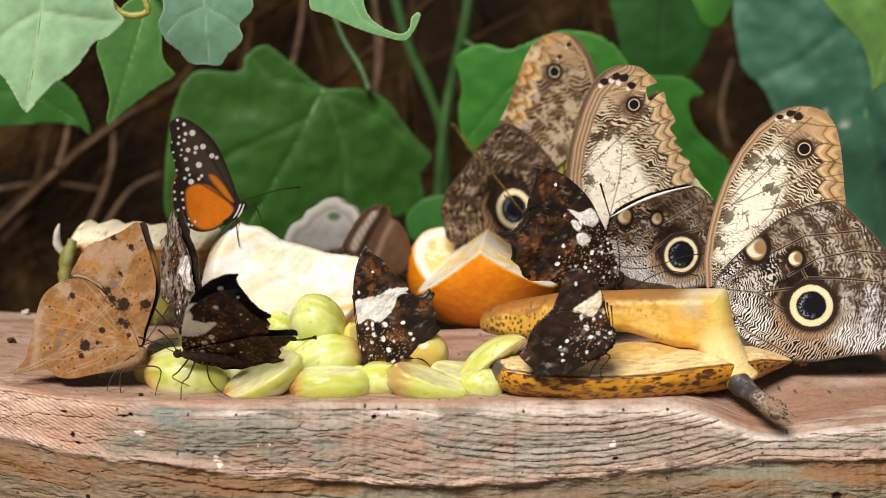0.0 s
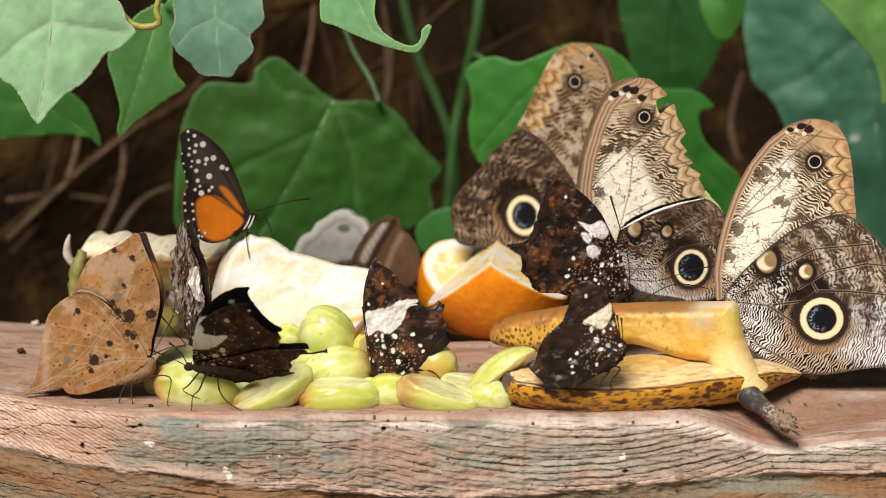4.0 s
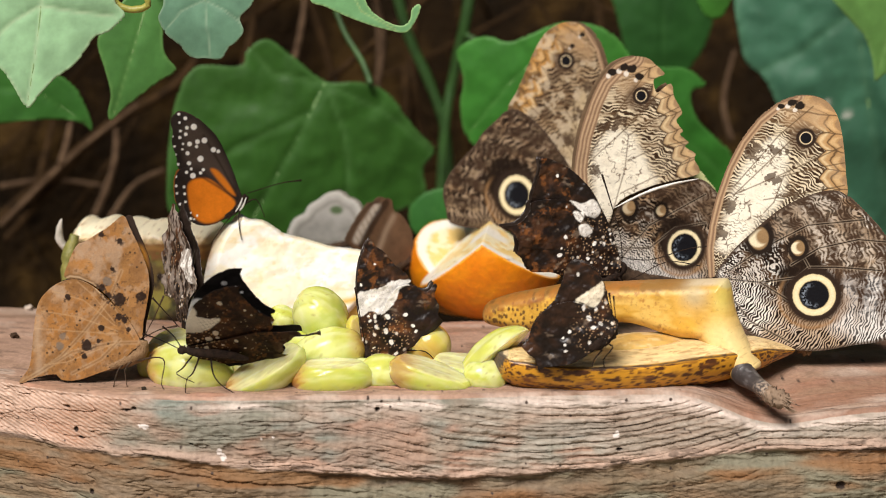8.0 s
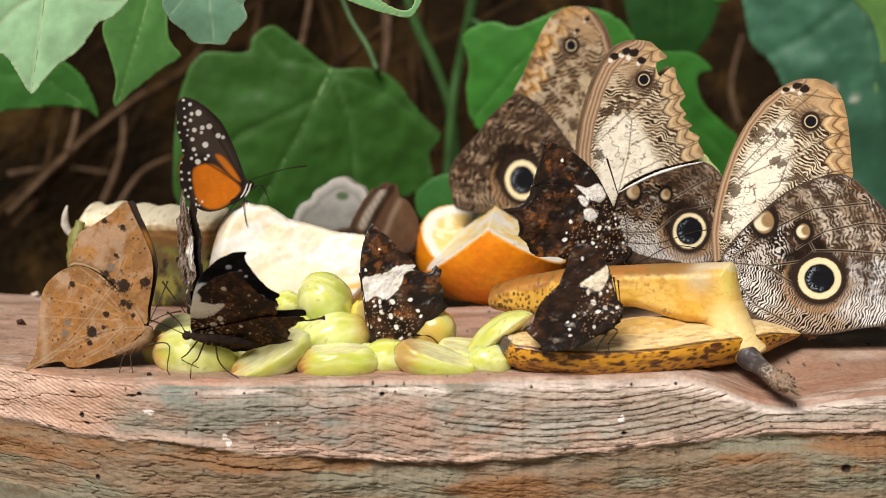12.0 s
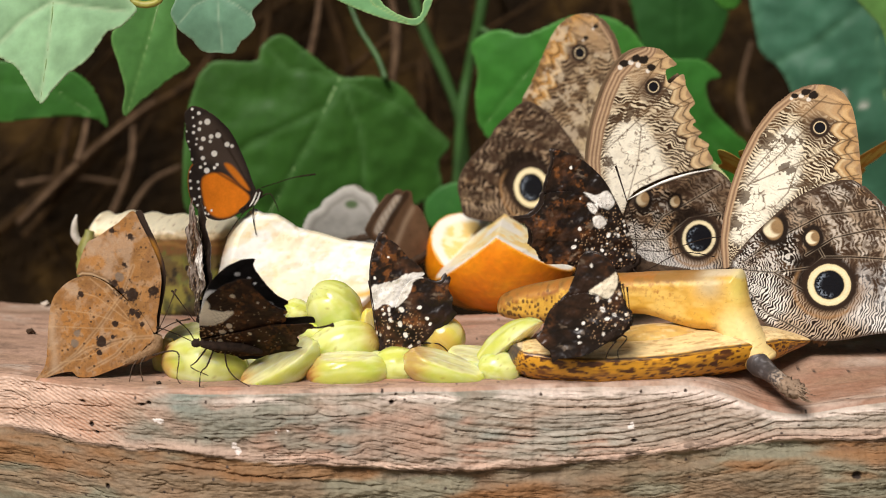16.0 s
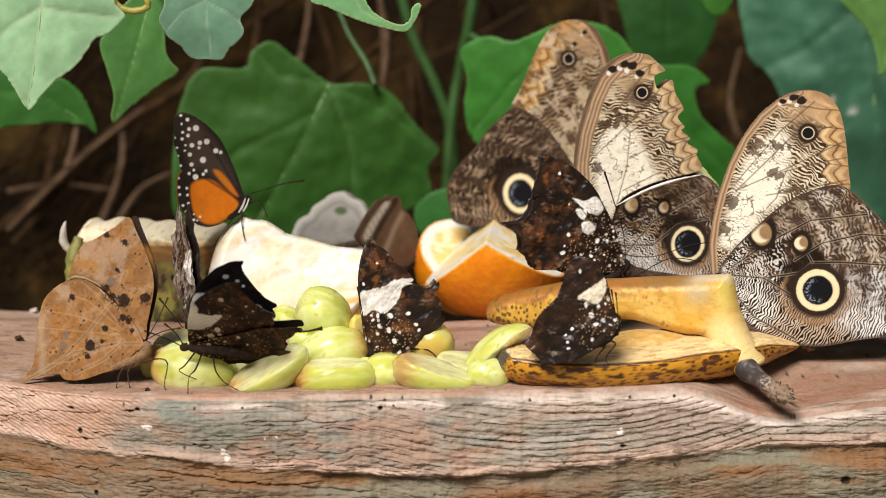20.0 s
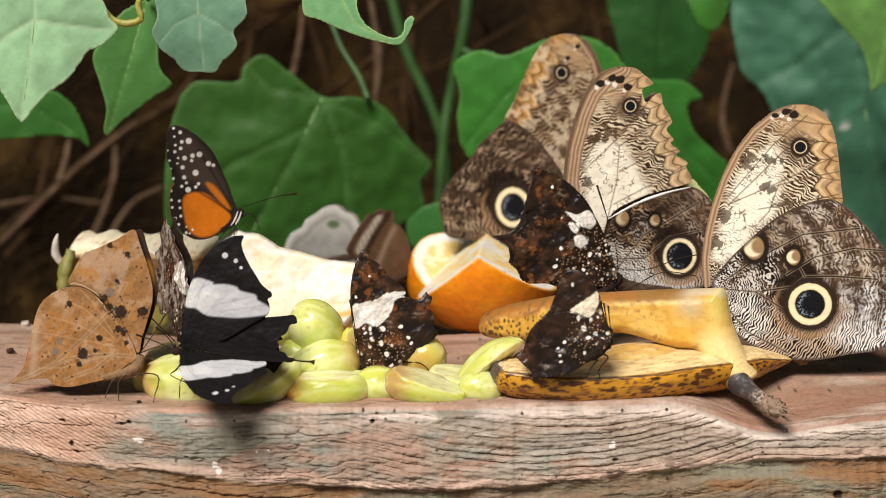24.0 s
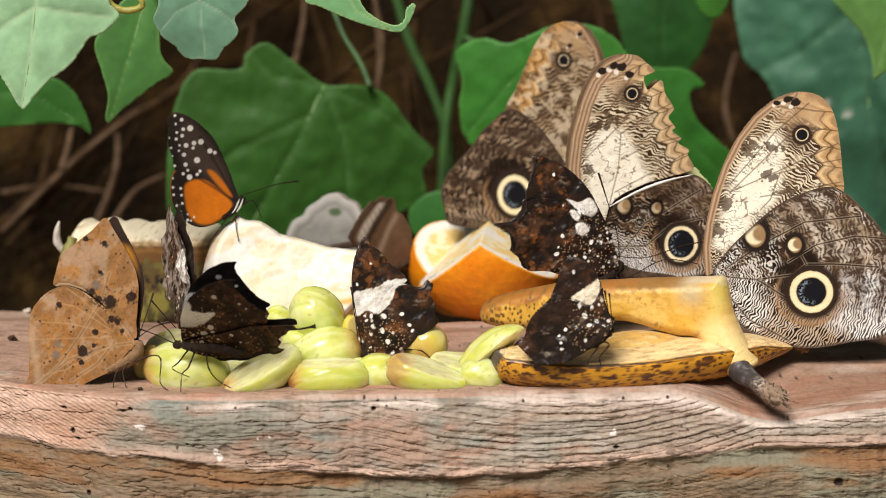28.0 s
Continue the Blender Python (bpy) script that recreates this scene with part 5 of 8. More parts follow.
def owl_fore(p):
    def paint(x, z):
        s = ripples(x, z, p["root"], p["period"] * 0.92, p["seed"] + 9, 1.1)
        n1, n2, n3 = fbm(x / 6, z / 6, p["seed"] + 5), fbm(x / 1.8, z / 1.8, p["seed"] + 6), fbm(x / 1.1, z / 1.1, p["seed"] + 8)
        dark, cream = rgb(0.040, 0.020, 0.010), rgb(*p["cream"])
        light = rgb(*p.get("lit", (0.66, 0.53, 0.32))) * np.ones((len(x), 1))
        c = dark + (light - dark) * step(0.48, 0.68, s + 0.45 * (n2 - 0.5))[:, None]
        c = lay(c, rgb(0.20, 0.12, 0.06), step(0.50, 0.68, fbm(x / 6, z / 2.5, p["seed"] + 71)) * 0.55)
        c = lay(c, light * 1.1, step(0.60, 0.74, fbm(x / 4, z / 4, p["seed"] + 72)) * 0.5)
        field = area(x, z, p["field"], 2.2)
        c = lay(c, cream * np.ones((len(x), 1)) * (0.88 + 0.2 * n1)[:, None], field * (1 - 0.55 * step(0.35, 0.1, s) * step(0.5, 0.65, n1)))
        loops = fbm(x / 2.9, z / 2.9, p["seed"] + 73, 2)
        c = lay(c, rgb(0.10, 0.055, 0.028), field * np.exp(-((loops - 0.53) / 0.022) ** 2) * step(0.40, 0.52, vnoise(x / 4, z / 4, p["seed"])) * 0.9)
        c = lay(c, rgb(0.12, 0.065, 0.035), field * step(0.64, 0.72, n3) * step(0.45, 0.6, n1) * 0.7)
        for bx, bz, br in p["blots"]:
            c = lay(c, rgb(0.07, 0.04, 0.022), step(1.0, 0.75, np.hypot((x - bx), (z - bz) * 1.4) / (1.25 * br) + 2.6 * (n2 - 0.5) + 1.6 * (n3 - 0.5)) * 0.85)
        # tan outer border with scalloped dark lines
        edge = to_line(x, z, p["outer"])
        along = (x - p["root"][0]) * p["sway"][0] + (z - p["root"][1]) * p["sway"][1]
        u = ((along / p["scallop"] + 0.25 * (n1 - 0.5)) % 1.0) * 2 - 1
        scal = np.abs(u) ** 1.3
        b = edge / p["border"] + 0.36 * (scal - 0.4) + 0.12 * (n2 - 0.5)
        tan = rgb(*p["tan"]) * (0.8 + 0.4 * n1)[:, None]
        c = lay(c, tan, step(1.04, 0.94, b))
        c = lay(c, rgb(0.78, 0.62, 0.36), np.exp(-((b - 0.8) / 0.09) ** 2) * 0.7)
        c = lay(c, rgb(0.06, 0.035, 0.02), np.exp(-((b - 1.0) / 0.05) ** 2) * 0.95)
        c = lay(c, rgb(0.07, 0.04, 0.02), np.exp(-((b - 0.48) / 0.05) ** 2) * 0.85)
        c = lay(c, rgb(0.30, 0.19, 0.10), step(0.14, 0.05, b) * 0.8)
        c = lay(c, rgb(0.12, 0.07, 0.035), step(0.90, 0.97, np.abs(u)) * step(1.0, 0.9, b) * 0.8)
        c = lay(c, rgb(0.74, 0.52, 0.26), step(0.46, 0.30, b) * step(0.12, 0.2, b) * step(0.8, 0.3, np.abs(u)) * 0.5)
        worn = p.get("mottle", 0.12)
        c = lay(c, rgb(0.075, 0.045, 0.025), step(0.50, 0.66, fbm(x / 4.5, z / 3.5, p["seed"] + 81)) * worn)
        c = lay(c, rgb(0.62, 0.50, 0.34), step(0.54, 0.68, fbm(x / 3.5, z / 3.5, p["seed"] + 83)) * worn)
        top = area(x, z, p["apex"], 2.5)
        c = lay(c, rgb(0.46, 0.30, 0.16) * (0.8 + 0.4 * n1)[:, None], top * 0.7)
        c = lay(c, rgb(0.10, 0.06, 0.03), top * np.exp(-((np.abs(u) - 0.95) / 0.07) ** 2) * 0.6)
        for line in p["veins"]:
            c = lay(c, rgb(0.10, 0.06, 0.03), np.exp(-(to_line(x, z, line) / 0.26) ** 2) * 0.75)
        costa = to_line(x, z, p["costa"])
        st = 0.5 + 0.5 * np.sin(costa * 4.2 + 2 * n1)
        c = lay(c, lay(rgb(0.50, 0.34, 0.20) * np.ones((len(x), 1)), rgb(0.18, 0.10, 0.06), st * 0.8), step(p["strip"] + 0.4, p["strip"] - 0.3, costa + 0.7 * (n1 - 0.5)))
        for k, (sx, sz, r) in enumerate(p["marks"]):
            q = np.hypot((x - sx) * 0.8 + (z - sz) * 0.4, (z - sz) * 1.1 - (x - sx) * 0.3) / r
            c = lay(c, rgb(0.86, 0.80, 0.70), step(1.0, 0.6, np.hypot(x - sx + r * 0.9, z - sz + r * 0.8) / (0.6 * r) + 0.8 * (n2 - 0.5)) * 0.8)
            c = lay(c, rgb(0.02, 0.014, 0.01), step(1.0, 0.7, q + 0.7 * (n2 - 0.5)))
        q = np.hypot(x - p["eye"][0] + 0.6 * p["r"], z - p["eye"][1] + 0.3 * p["r"]) / p["r"]
        c = lay(c, rgb(0.10, 0.058, 0.032), step(2.9, 1.3, q + 1.2 * (n1 - 0.5)) * 0.75)
        c = ring_spot(c, x, z, p["eye"], p["r"], halo=1.7, pale=(0.40, 0.22, 0.08), inner=0.84, seed=p["seed"], blue=0.0)
        return c
    return paint


def wing(name, parent, outline, grid, under, upper, m=None, mat=None, relief=None, thick=0.22, n=6):
    return part(name, sheet(name, outline, grid, under, upper, relief, thick, n), mat or WING, parent, "", m)


def insect(ob, mat, body, radii, legs=(), feelers=(), leg_mat=None, hair=0.16):
    """Body, legs and antennae of a butterfly, in its own space (metres)."""
    tube_part("body", body, radii, mat, ob, segs=12, rough=hair)
    for path in legs:
        tube_part("leg", path, [0.00035, 0.00028, 0.0002, 0.00016], leg_mat or DARK_BODY, ob, segs=6, n=3)
    for path in feelers:
        tube_part("antenna", path, [0.0002, 0.00018, 0.0002, 0.00042], leg_mat or DARK_BODY, ob, segs=6, n=4)


def mm(*pts):
    return [(a / 1000, b / 1000, c / 1000) for a, b, c in pts]


# owl butterfly beside the banana stem
owl_a = thing("owl_butterfly", pose(0.1005, 0.0700, 0.0317, 0, 0, -10), "large owl butterfly with closed wings and a bold yellow-ringed eyespot", "butterfly", "owl butterflies")
A_HIND = [(-0.4, 0.4), (4.3, 8.6), (13.2, 18), (23.1, 26.6), (34, 31.8), (41.9, 33.2), (47, 30.5), (54.2, 23.9), (60.9, 15.8), (65.2, 5.6), (67.3, -5.8), (66.1, -16.2), (60.3, -21.5), (50, -23.6), (37.9, -26.2), (26.7, -25.7), (16.4, -22.3), (8, -16.2), (2.7, -7.9)]
A_FORE = [(-1.2, 0), (-3.2, 2.9), (-3.8, 10.8), (-2.9, 19.3), (-0.7, 29.7), (3.1, 41.2), (7.7, 50.6), (13.5, 58.5), (20.5, 64.3), (26.9, 66.8), (32.8, 66.9), (37.8, 65), (41.4, 60.3), (43.2, 54.3), (44.4, 47.2), (45.3, 39), (45.8, 30.8), (40.2, 26.2), (26.3, 20), (10.4, 9.2)]
a_hind = dict(zone=0.45, ring=8.5, root=(-1.2, -1.7), period=1.02, seed=3, light=(0.82, 0.79, 0.72), brown=(24, 30, 50, 60), bands=[(28, 1.4), (38, 2.0), (45, 2.0), (53, 2.4), (62, 1.6)],
              eye=(35.4, -5.4), r=7.7, inner=0.69, rim=smooth(A_HIND, 4),
              zones=[([(45.1, -0.2), (55, 2.2), (65.1, -1.7), (66.6, -14.1), (55.9, -20.8), (43.7, -19.2), (41.5, -12.9)], (0.84, 0.82, 0.78)), ([(32.2, 23.3), (44.1, 26.7), (58.4, 16.8), (65.9, 4.6), (54.9, 4.2), (38.8, 7.9), (30.5, 13.9)], (0.50, 0.38, 0.26)), ([(25, 30.4), (36, 31.6), (42.1, 28.7), (32.3, 20.2), (20.4, 15.7)], (0.56, 0.45, 0.33))],
              veins=[[(1.4, 0), (15.8, -1.2), (28.9, 0.9), (33.3, 4.8)], [(33.3, 4.8), (42.9, 5.1), (58.9, 4.4)], [(33.3, 4.8), (31.1, 8.7), (26.6, 11.7)], [(15.8, -1.2), (27.2, -8.2), (41.6, -14)], [(4.4, 2.7), (16.5, 11.4), (32.3, 20.2), (52.2, 22.8)], [(26.8, 5.5), (36.6, 12), (50.5, 15.5), (62.5, 14.8)], [(3.6, -4.7), (13.1, -16.1), (27.7, -23.6)]],
              spots=[(15.1, 15.1, 4.7, 1.0), (29.2, 11.8, 3.2, 1.0)])
a_fore = dict(root=a_hind["root"], period=1.35, seed=5, cream=(0.95, 0.89, 0.72), lit=(0.76, 0.65, 0.45), tan=(0.50, 0.30, 0.13), strip=2.6, border=8.4, scallop=6.6, sway=(0.1, 1.0),
              field=[(0.1, 11), (2.9, 23.6), (6.6, 36.1), (12.4, 45.5), (19.7, 51.8), (23.8, 48.8), (23.9, 34.5), (22, 28.2), (14.2, 19.7), (6.3, 10.1)],
              blots=[(12.4, 47, 3.2), (3.4, 26.7, 2.8), (19.2, 36.8, 2.6), (21.1, 47.1, 2.4), (1, 16.2, 3.0), (26, 31.4, 3.0)],
              outer=[(32.8, 66.9), (37.8, 65), (41.4, 60.3), (43.2, 54.3), (44.4, 47.2), (45.3, 39), (45.8, 30.8)], apex=[(22, 63.1), (28.9, 66), (35.9, 64.3), (37.5, 58.3), (34.2, 54.1), (29.2, 54.7), (24.2, 55.4)],
              costa=[(-3, -1.8), (-3.8, 10.8), (-2.9, 19.3), (-0.7, 29.7), (3.1, 41.2), (7.7, 50.6), (13.5, 58.5), (20.5, 64.3), (26.9, 66.8)],
              veins=[[(5.8, 30.9), (25.4, 50.9), (39.2, 54.2)], [(5.8, 30.9), (22.7, 38.6), (43.4, 48.8)], [(21.8, 37.5), (33.7, 40.8), (44.6, 43.1)], [(23.3, 38.2), (20, 28.2), (16.5, 24.3)], [(16.3, 29.1), (26, 30.8), (44.8, 34.9)], [(5.7, 34), (21.3, 52.9), (32.9, 63.3)]],
              marks=[(21.6, 63.2, 1.2), (25.4, 64.6, 1.7), (28.2, 63.4, 1.9)], eye=(30.7, 51.8), r=2.3)
wing("hindwing", owl_a, A_HIND, 0.18, owl_hind(a_hind), plain((0.12, 0.08, 0.05)), pose(0, -0.0012, 0), relief=lambda x, z: 1.5 * np.sin(x / 26) + 0.5 * fbm(x / 8, z / 8, 3))
wing("forewing", owl_a, A_FORE, 0.18, owl_fore(a_fore), plain((0.14, 0.09, 0.05)), pose(0, 0.0004, 0), relief=lambda x, z: 1.5 * np.sin(x / 26) + 0.3 * fbm(x / 8, z / 8, 4))
wing("forewing", owl_a, A_FORE, 0.9, plain((0.14, 0.09, 0.05)), plain((0.4, 0.32, 0.2)), pose(0, 0.003, 0, -3, 0, 1))
wing("hindwing", owl_a, A_HIND, 0.9, plain((0.12, 0.08, 0.05)), plain((0.3, 0.24, 0.18)), pose(0, 0.0045, 0, -3, 0, 1))
insect(owl_a, BODY, mm((-3, 5, 5), (3, 5, 4), (12, 5.5, -1), (24, 6, -9), (34, 6, -16)), [0.0018, 0.003, 0.0032, 0.0028, 0.001],
       legs=[mm((3, 0, -6), (-6, -4, -12), (-10, -6, -20), (-11, -7, -24)), mm((8, 0, -10), (6, -6, -18), (4, -8, -24), (2, -9, -27))],
       feelers=[mm((-6, 1, 4), (-18, -4, 6), (-30, -7, 0), (-42, -8, -4))])
tube_part("abdomen_tip", mm((27, 5, -21), (32, 4, -26), (35, 3, -27.5)), [0.002, 0.0026, 0.0012], TAN_BODY, owl_a, "pale folded tip below the wing", rough=0.4)

# owl butterfly with a torn forewing
owl_b = thing("owl_butterfly", pose(0.0677, 0.1120, 0.0249, 0, 0, 8), "owl butterfly with a torn tattered forewing behind the banana", "butterfly", "owl butterflies")
B_FORE = [(-5.5, 4.2), (-11.6, 19.9), (-16.2, 32.2), (-17.2, 42.1), (-15.6, 54.1), (-11.7, 67.2), (-7.4, 76.4), (-1.8, 82.6), (4.8, 85.2), (10.9, 84.7), (14.3, 82.1), (17.9, 78.6), (15, 77.3), (13.5, 75.8), (14.9, 71.4), (18, 73.6), (20.7, 74.6), (21.7, 70), (24.2, 65.6), (25, 63), (22.8, 60.4), (25.6, 56.4), (24.3, 55.1), (27.9, 52), (26.6, 50.2), (30.8, 47.5), (30.4, 45.3), (32.5, 41.3), (31.4, 39.1), (21.9, 37), (10.7, 34.1), (-1.5, 26.4)]
B_HIND = [(-0.9, 0.5), (-1.9, 8.6), (-2.6, 20.8), (4, 30.3), (12.9, 35), (24.2, 37.4), (33.3, 37.3), (38.4, 34.1), (41.4, 29.6), (45.1, 22.8), (49.9, 11.9), (47.9, 1.7), (36.5, -2.7), (25.1, -3.8), (11.4, -2.5), (3.4, -1.4)]
b_hind = dict(zone=0.7, ring=9.0, root=(-0.4, -0.4), period=1.1, seed=13, light=(0.66, 0.60, 0.51), brown=(15, 20, 60, 70), bands=[(27, 2.0), (36, 2.2), (44, 2.0)],
              eye=(27.5, 10.3), r=7.0, inner=0.78, rim=smooth(B_HIND, 4), squash=0.95,
              zones=[([(19.7, 34.9), (35.6, 35.7), (45.1, 22.1), (47.7, 9.7), (35.9, 21.2), (19.9, 26)], (0.20, 0.13, 0.075)), ([(1.1, 1.8), (4.4, 8.4), (15.8, 3.7), (34.2, -1.3), (20.5, -3.2)], (0.74, 0.71, 0.66))],
              veins=[[(-0.2, 10.8), (13.4, 10.4), (23.5, 18.1), (36, 20)], [(-0.1, 4), (13.2, 19.4), (35.7, 31.2)]],
              spots=[(5, 26.5, 3.4, 0.4), (17.9, 25.1, 2.6, 0.5)])
b_fore = dict(root=b_hind["root"], period=1.4, seed=15, cream=(0.92, 0.85, 0.68), lit=(0.74, 0.62, 0.42), tan=(0.50, 0.33, 0.17), strip=5.0, border=8.0, scallop=6.6, sway=(0.35, -0.95),
              field=[(-7.1, 19.8), (-9.5, 35.4), (-9.3, 48.6), (-4.3, 56.2), (4, 56.7), (8.1, 50.5), (12.8, 41.6), (15.2, 36), (6.3, 30.7), (-2.6, 24.2)],
              blots=[(-7.2, 59, 2.6), (-1.4, 59.8, 2.6), (-9.2, 42, 2.0), (25.9, 40.3, 2.4), (12.3, 68, 3)],
              outer=[(4.8, 85.2), (10.9, 84.7), (17.9, 78.6), (21.1, 74), (24.7, 64.5), (25.6, 56.4), (30.8, 47.5), (32.5, 39.1)], apex=[(-3.5, 77.9), (2, 83.3), (8.7, 82.8), (10.3, 76.7), (7.8, 71.3), (1.1, 71.4)],
              costa=[(-6.4, 6.4), (-12.7, 19.9), (-16.7, 33.3), (-17.2, 42.1), (-15.6, 54.1), (-11.7, 67.2), (-7.4, 76.4), (-1.8, 82.6), (4.8, 85.2)],
              veins=[[(-1.5, 26.4), (2.7, 41.8), (4, 54.9), (1.3, 57.6)], [(4, 54.9), (12.5, 60.3), (23.6, 65.6)], [(3.8, 45.1), (14.9, 50), (28.8, 52.8)], [(1.3, 32.5), (15.1, 38.9), (30.4, 45.3)], [(-10.8, 48.6), (-1, 63.8), (12.1, 81)], [(-9.7, 46.4), (3.5, 58.2), (15.6, 71.2)]],
              marks=[(-2.8, 79.4, 1.7), (1.8, 81.3, 2), (4.7, 80.6, 2.2), (7.9, 77.6, 1.7)], eye=(8.7, 70.2), r=2.2)
wing("hindwing", owl_b, B_HIND, 0.19, owl_hind(b_hind), plain((0.12, 0.08, 0.05)), pose(0, 0.0008, 0), relief=lambda x, z: 0.8 * fbm(x / 8, z / 8, 3))
wing("forewing", owl_b, B_FORE, 0.19, owl_fore(b_fore), plain((0.14, 0.09, 0.05)), pose(0, -0.0006, 0), relief=lambda x, z: 0.6 * fbm(x / 8, z / 8, 4), n=4)
wing("forewing", owl_b, B_FORE, 0.9, plain((0.14, 0.09, 0.05)), plain((0.4, 0.32, 0.2)), pose(0, 0.003, 0, -3, 0, 1), n=4)
wing("hindwing", owl_b, [(-0.9, 0.5), (-1.9, 8.6), (4.1, 24), (19.7, 37.1), (33.2, 40.2), (38.3, 36.3), (42.1, 31.1), (45.1, 21), (47.8, 7.4), (25.1, -3.3)], 0.9, plain((0.50, 0.52, 0.24)), plain((0.3, 0.24, 0.18)), pose(0, 0.005, 0, -3, 0, 1))
v, f = tube([(0.0659, 0.1070, 0.0522), (0.0733, 0.1080, 0.0558), (0.0822, 0.1100, 0.0593), (0.0923, 0.1120, 0.0617), (0.0995, 0.1150, 0.0626)], [0.0002, 0.0008, 0.0010, 0.0007, 0.0002], 8, squash=0.6, rough=0.25)
part("torn_fold", mesh_of("torn_fold", v, f), mottled("pale_torn_edge", [(0.3, (0.78, 0.74, 0.66)), (0.7, (0.9, 0.88, 0.82))], 300, 0.6), owl_b, "white folded edge of the torn forewing", pose(0.0677, 0.1120, 0.0249, 0, 0, 8).inverted())
insect(owl_b, BODY, mm((-2, 2, 6), (2, 2, 1), (10, 2, -2), (26, 2, -3)), [0.002, 0.0036, 0.0034, 0.001],
       legs=[mm((0, 0, -1), (-3, -4, -4), (-4, -6, -8), (-4, -8, -10)), mm((3, 0, -1), (4, -5, -6), (5, -6, -9), (6, -8, -12))],
       feelers=[mm((-2, 0, 8), (10, -12, 8), (24, -22, 14), (40, -30, 16)), mm((-2, 0, 8), (-10, -2, 20), (-14, -2, 30), (-15, -2, 38))])

# owl butterfly behind the oranges
owl_c = thing("owl_butterfly", pose(0.0640, 0.1720, 0.0422, 0, 0, -22), "brown owl butterfly resting behind the orange wedges", "butterfly", "owl butterflies")
C_FORE = [(1, 0.1), (6.2, 17.6), (6.9, 36.6), (5.1, 53.1), (1, 67.5), (-4, 75.2), (-10.2, 78.6), (-16.4, 78), (-22.6, 74.2), (-27.6, 66.5), (-31.3, 58.1), (-35.1, 49.6), (-39.4, 39.8), (-31.1, 28), (-13.2, 14.3)]
C_HIND = [(0, -1), (-5.6, 9.8), (-13.3, 21.5), (-23.5, 34.3), (-33.7, 41.2), (-39.4, 40.8), (-44, 36.8), (-50.4, 30.9), (-54.3, 25.2), (-60.8, 18.3), (-66.1, 11.8), (-68.8, 4.3), (-67.4, -3.1), (-64.8, -9.2), (-51.6, -10.9), (-30.8, -10.5), (-13, -7.5)]
c_hind = dict(root=(0, 0), rows=8.5, period=1.9, seed=23, light=(0.30, 0.22, 0.15), brown=(30, 36, 80, 90), bands=[(30, 2.6), (38, 3.0), (47, 2.6), (54, 3.4), (61, 2.0), (66, 2.4)],
              eye=(-34.5, 4.8), r=8.6, inner=0.70, rim=smooth(C_HIND, 4), squash=0.92, veins=[], spots=[(-10.3, 24, 4.0, 0.3)])
c_fore = dict(mottle=0.65, root=c_hind["root"], period=2.0, seed=25, cream=(0.52, 0.40, 0.24), tan=(0.46, 0.24, 0.07), lit=(0.40, 0.29, 0.17), strip=1.5, border=10.0, scallop=6.5, sway=(0.5, 0.85),
              field=[(-0.6, 10.1), (2.8, 29.4), (1.3, 45.9), (-5, 52.8), (-11, 40.8), (-15.9, 28.6), (-10.7, 16.8)],
              blots=[(-7.3, 40.9, 3.0), (-2.5, 50.5, 3.0), (-13.4, 28.7, 3.0)],
              outer=[(-10.2, 78.6), (-16.4, 78), (-22.6, 74.2), (-27.6, 66.5), (-31.3, 58.1), (-35.1, 49.6), (-39.4, 39.8)], apex=[(-13.9, 76.2), (-6.5, 75.1), (-1.5, 67), (-3.9, 62.3), (-11.3, 66.8), (-17.6, 70.2)],
              costa=[(1, 0.1), (6.2, 17.6), (6.9, 36.6), (5.1, 53.1), (1, 67.5), (-4, 75.2)], veins=[[(0.6, 10.1), (-8.4, 33.7), (-23.8, 59.4)], [(-0.6, 7.7), (-13.4, 28.7), (-31.2, 44.9)]],
              marks=[(-6.5, 73.5, 1.2), (-10.9, 68.7, 1.2)], eye=(-13.5, 62.5), r=2.4)
wing("hindwing", owl_c, C_HIND, 0.45, owl_hind(c_hind), plain((0.12, 0.08, 0.05)), pose(0, -0.0012, 0))
wing("forewing", owl_c, C_FORE, 0.45, owl_fore(c_fore), plain((0.14, 0.09, 0.05)), pose(0, 0.0004, 0))
wing("forewing", owl_c, C_FORE, 1.2, plain((0.14, 0.09, 0.05)), plain((0.4, 0.3, 0.2)), pose(0, 0.003, 0, -3))
wing("hindwing", owl_c, C_HIND, 1.2, plain((0.12, 0.08, 0.05)), plain((0.3, 0.24, 0.18)), pose(0, 0.0045, 0, -3))
insect(owl_c, BODY, mm((4, 2, 4), (0, 2, 0), (-10, 2, -5), (-26, 2, -9)), [0.002, 0.004, 0.0036, 0.001], legs=[mm((0, 0, -2), (2, -6, -10), (3, -8, -20), (3, -9, -36))])


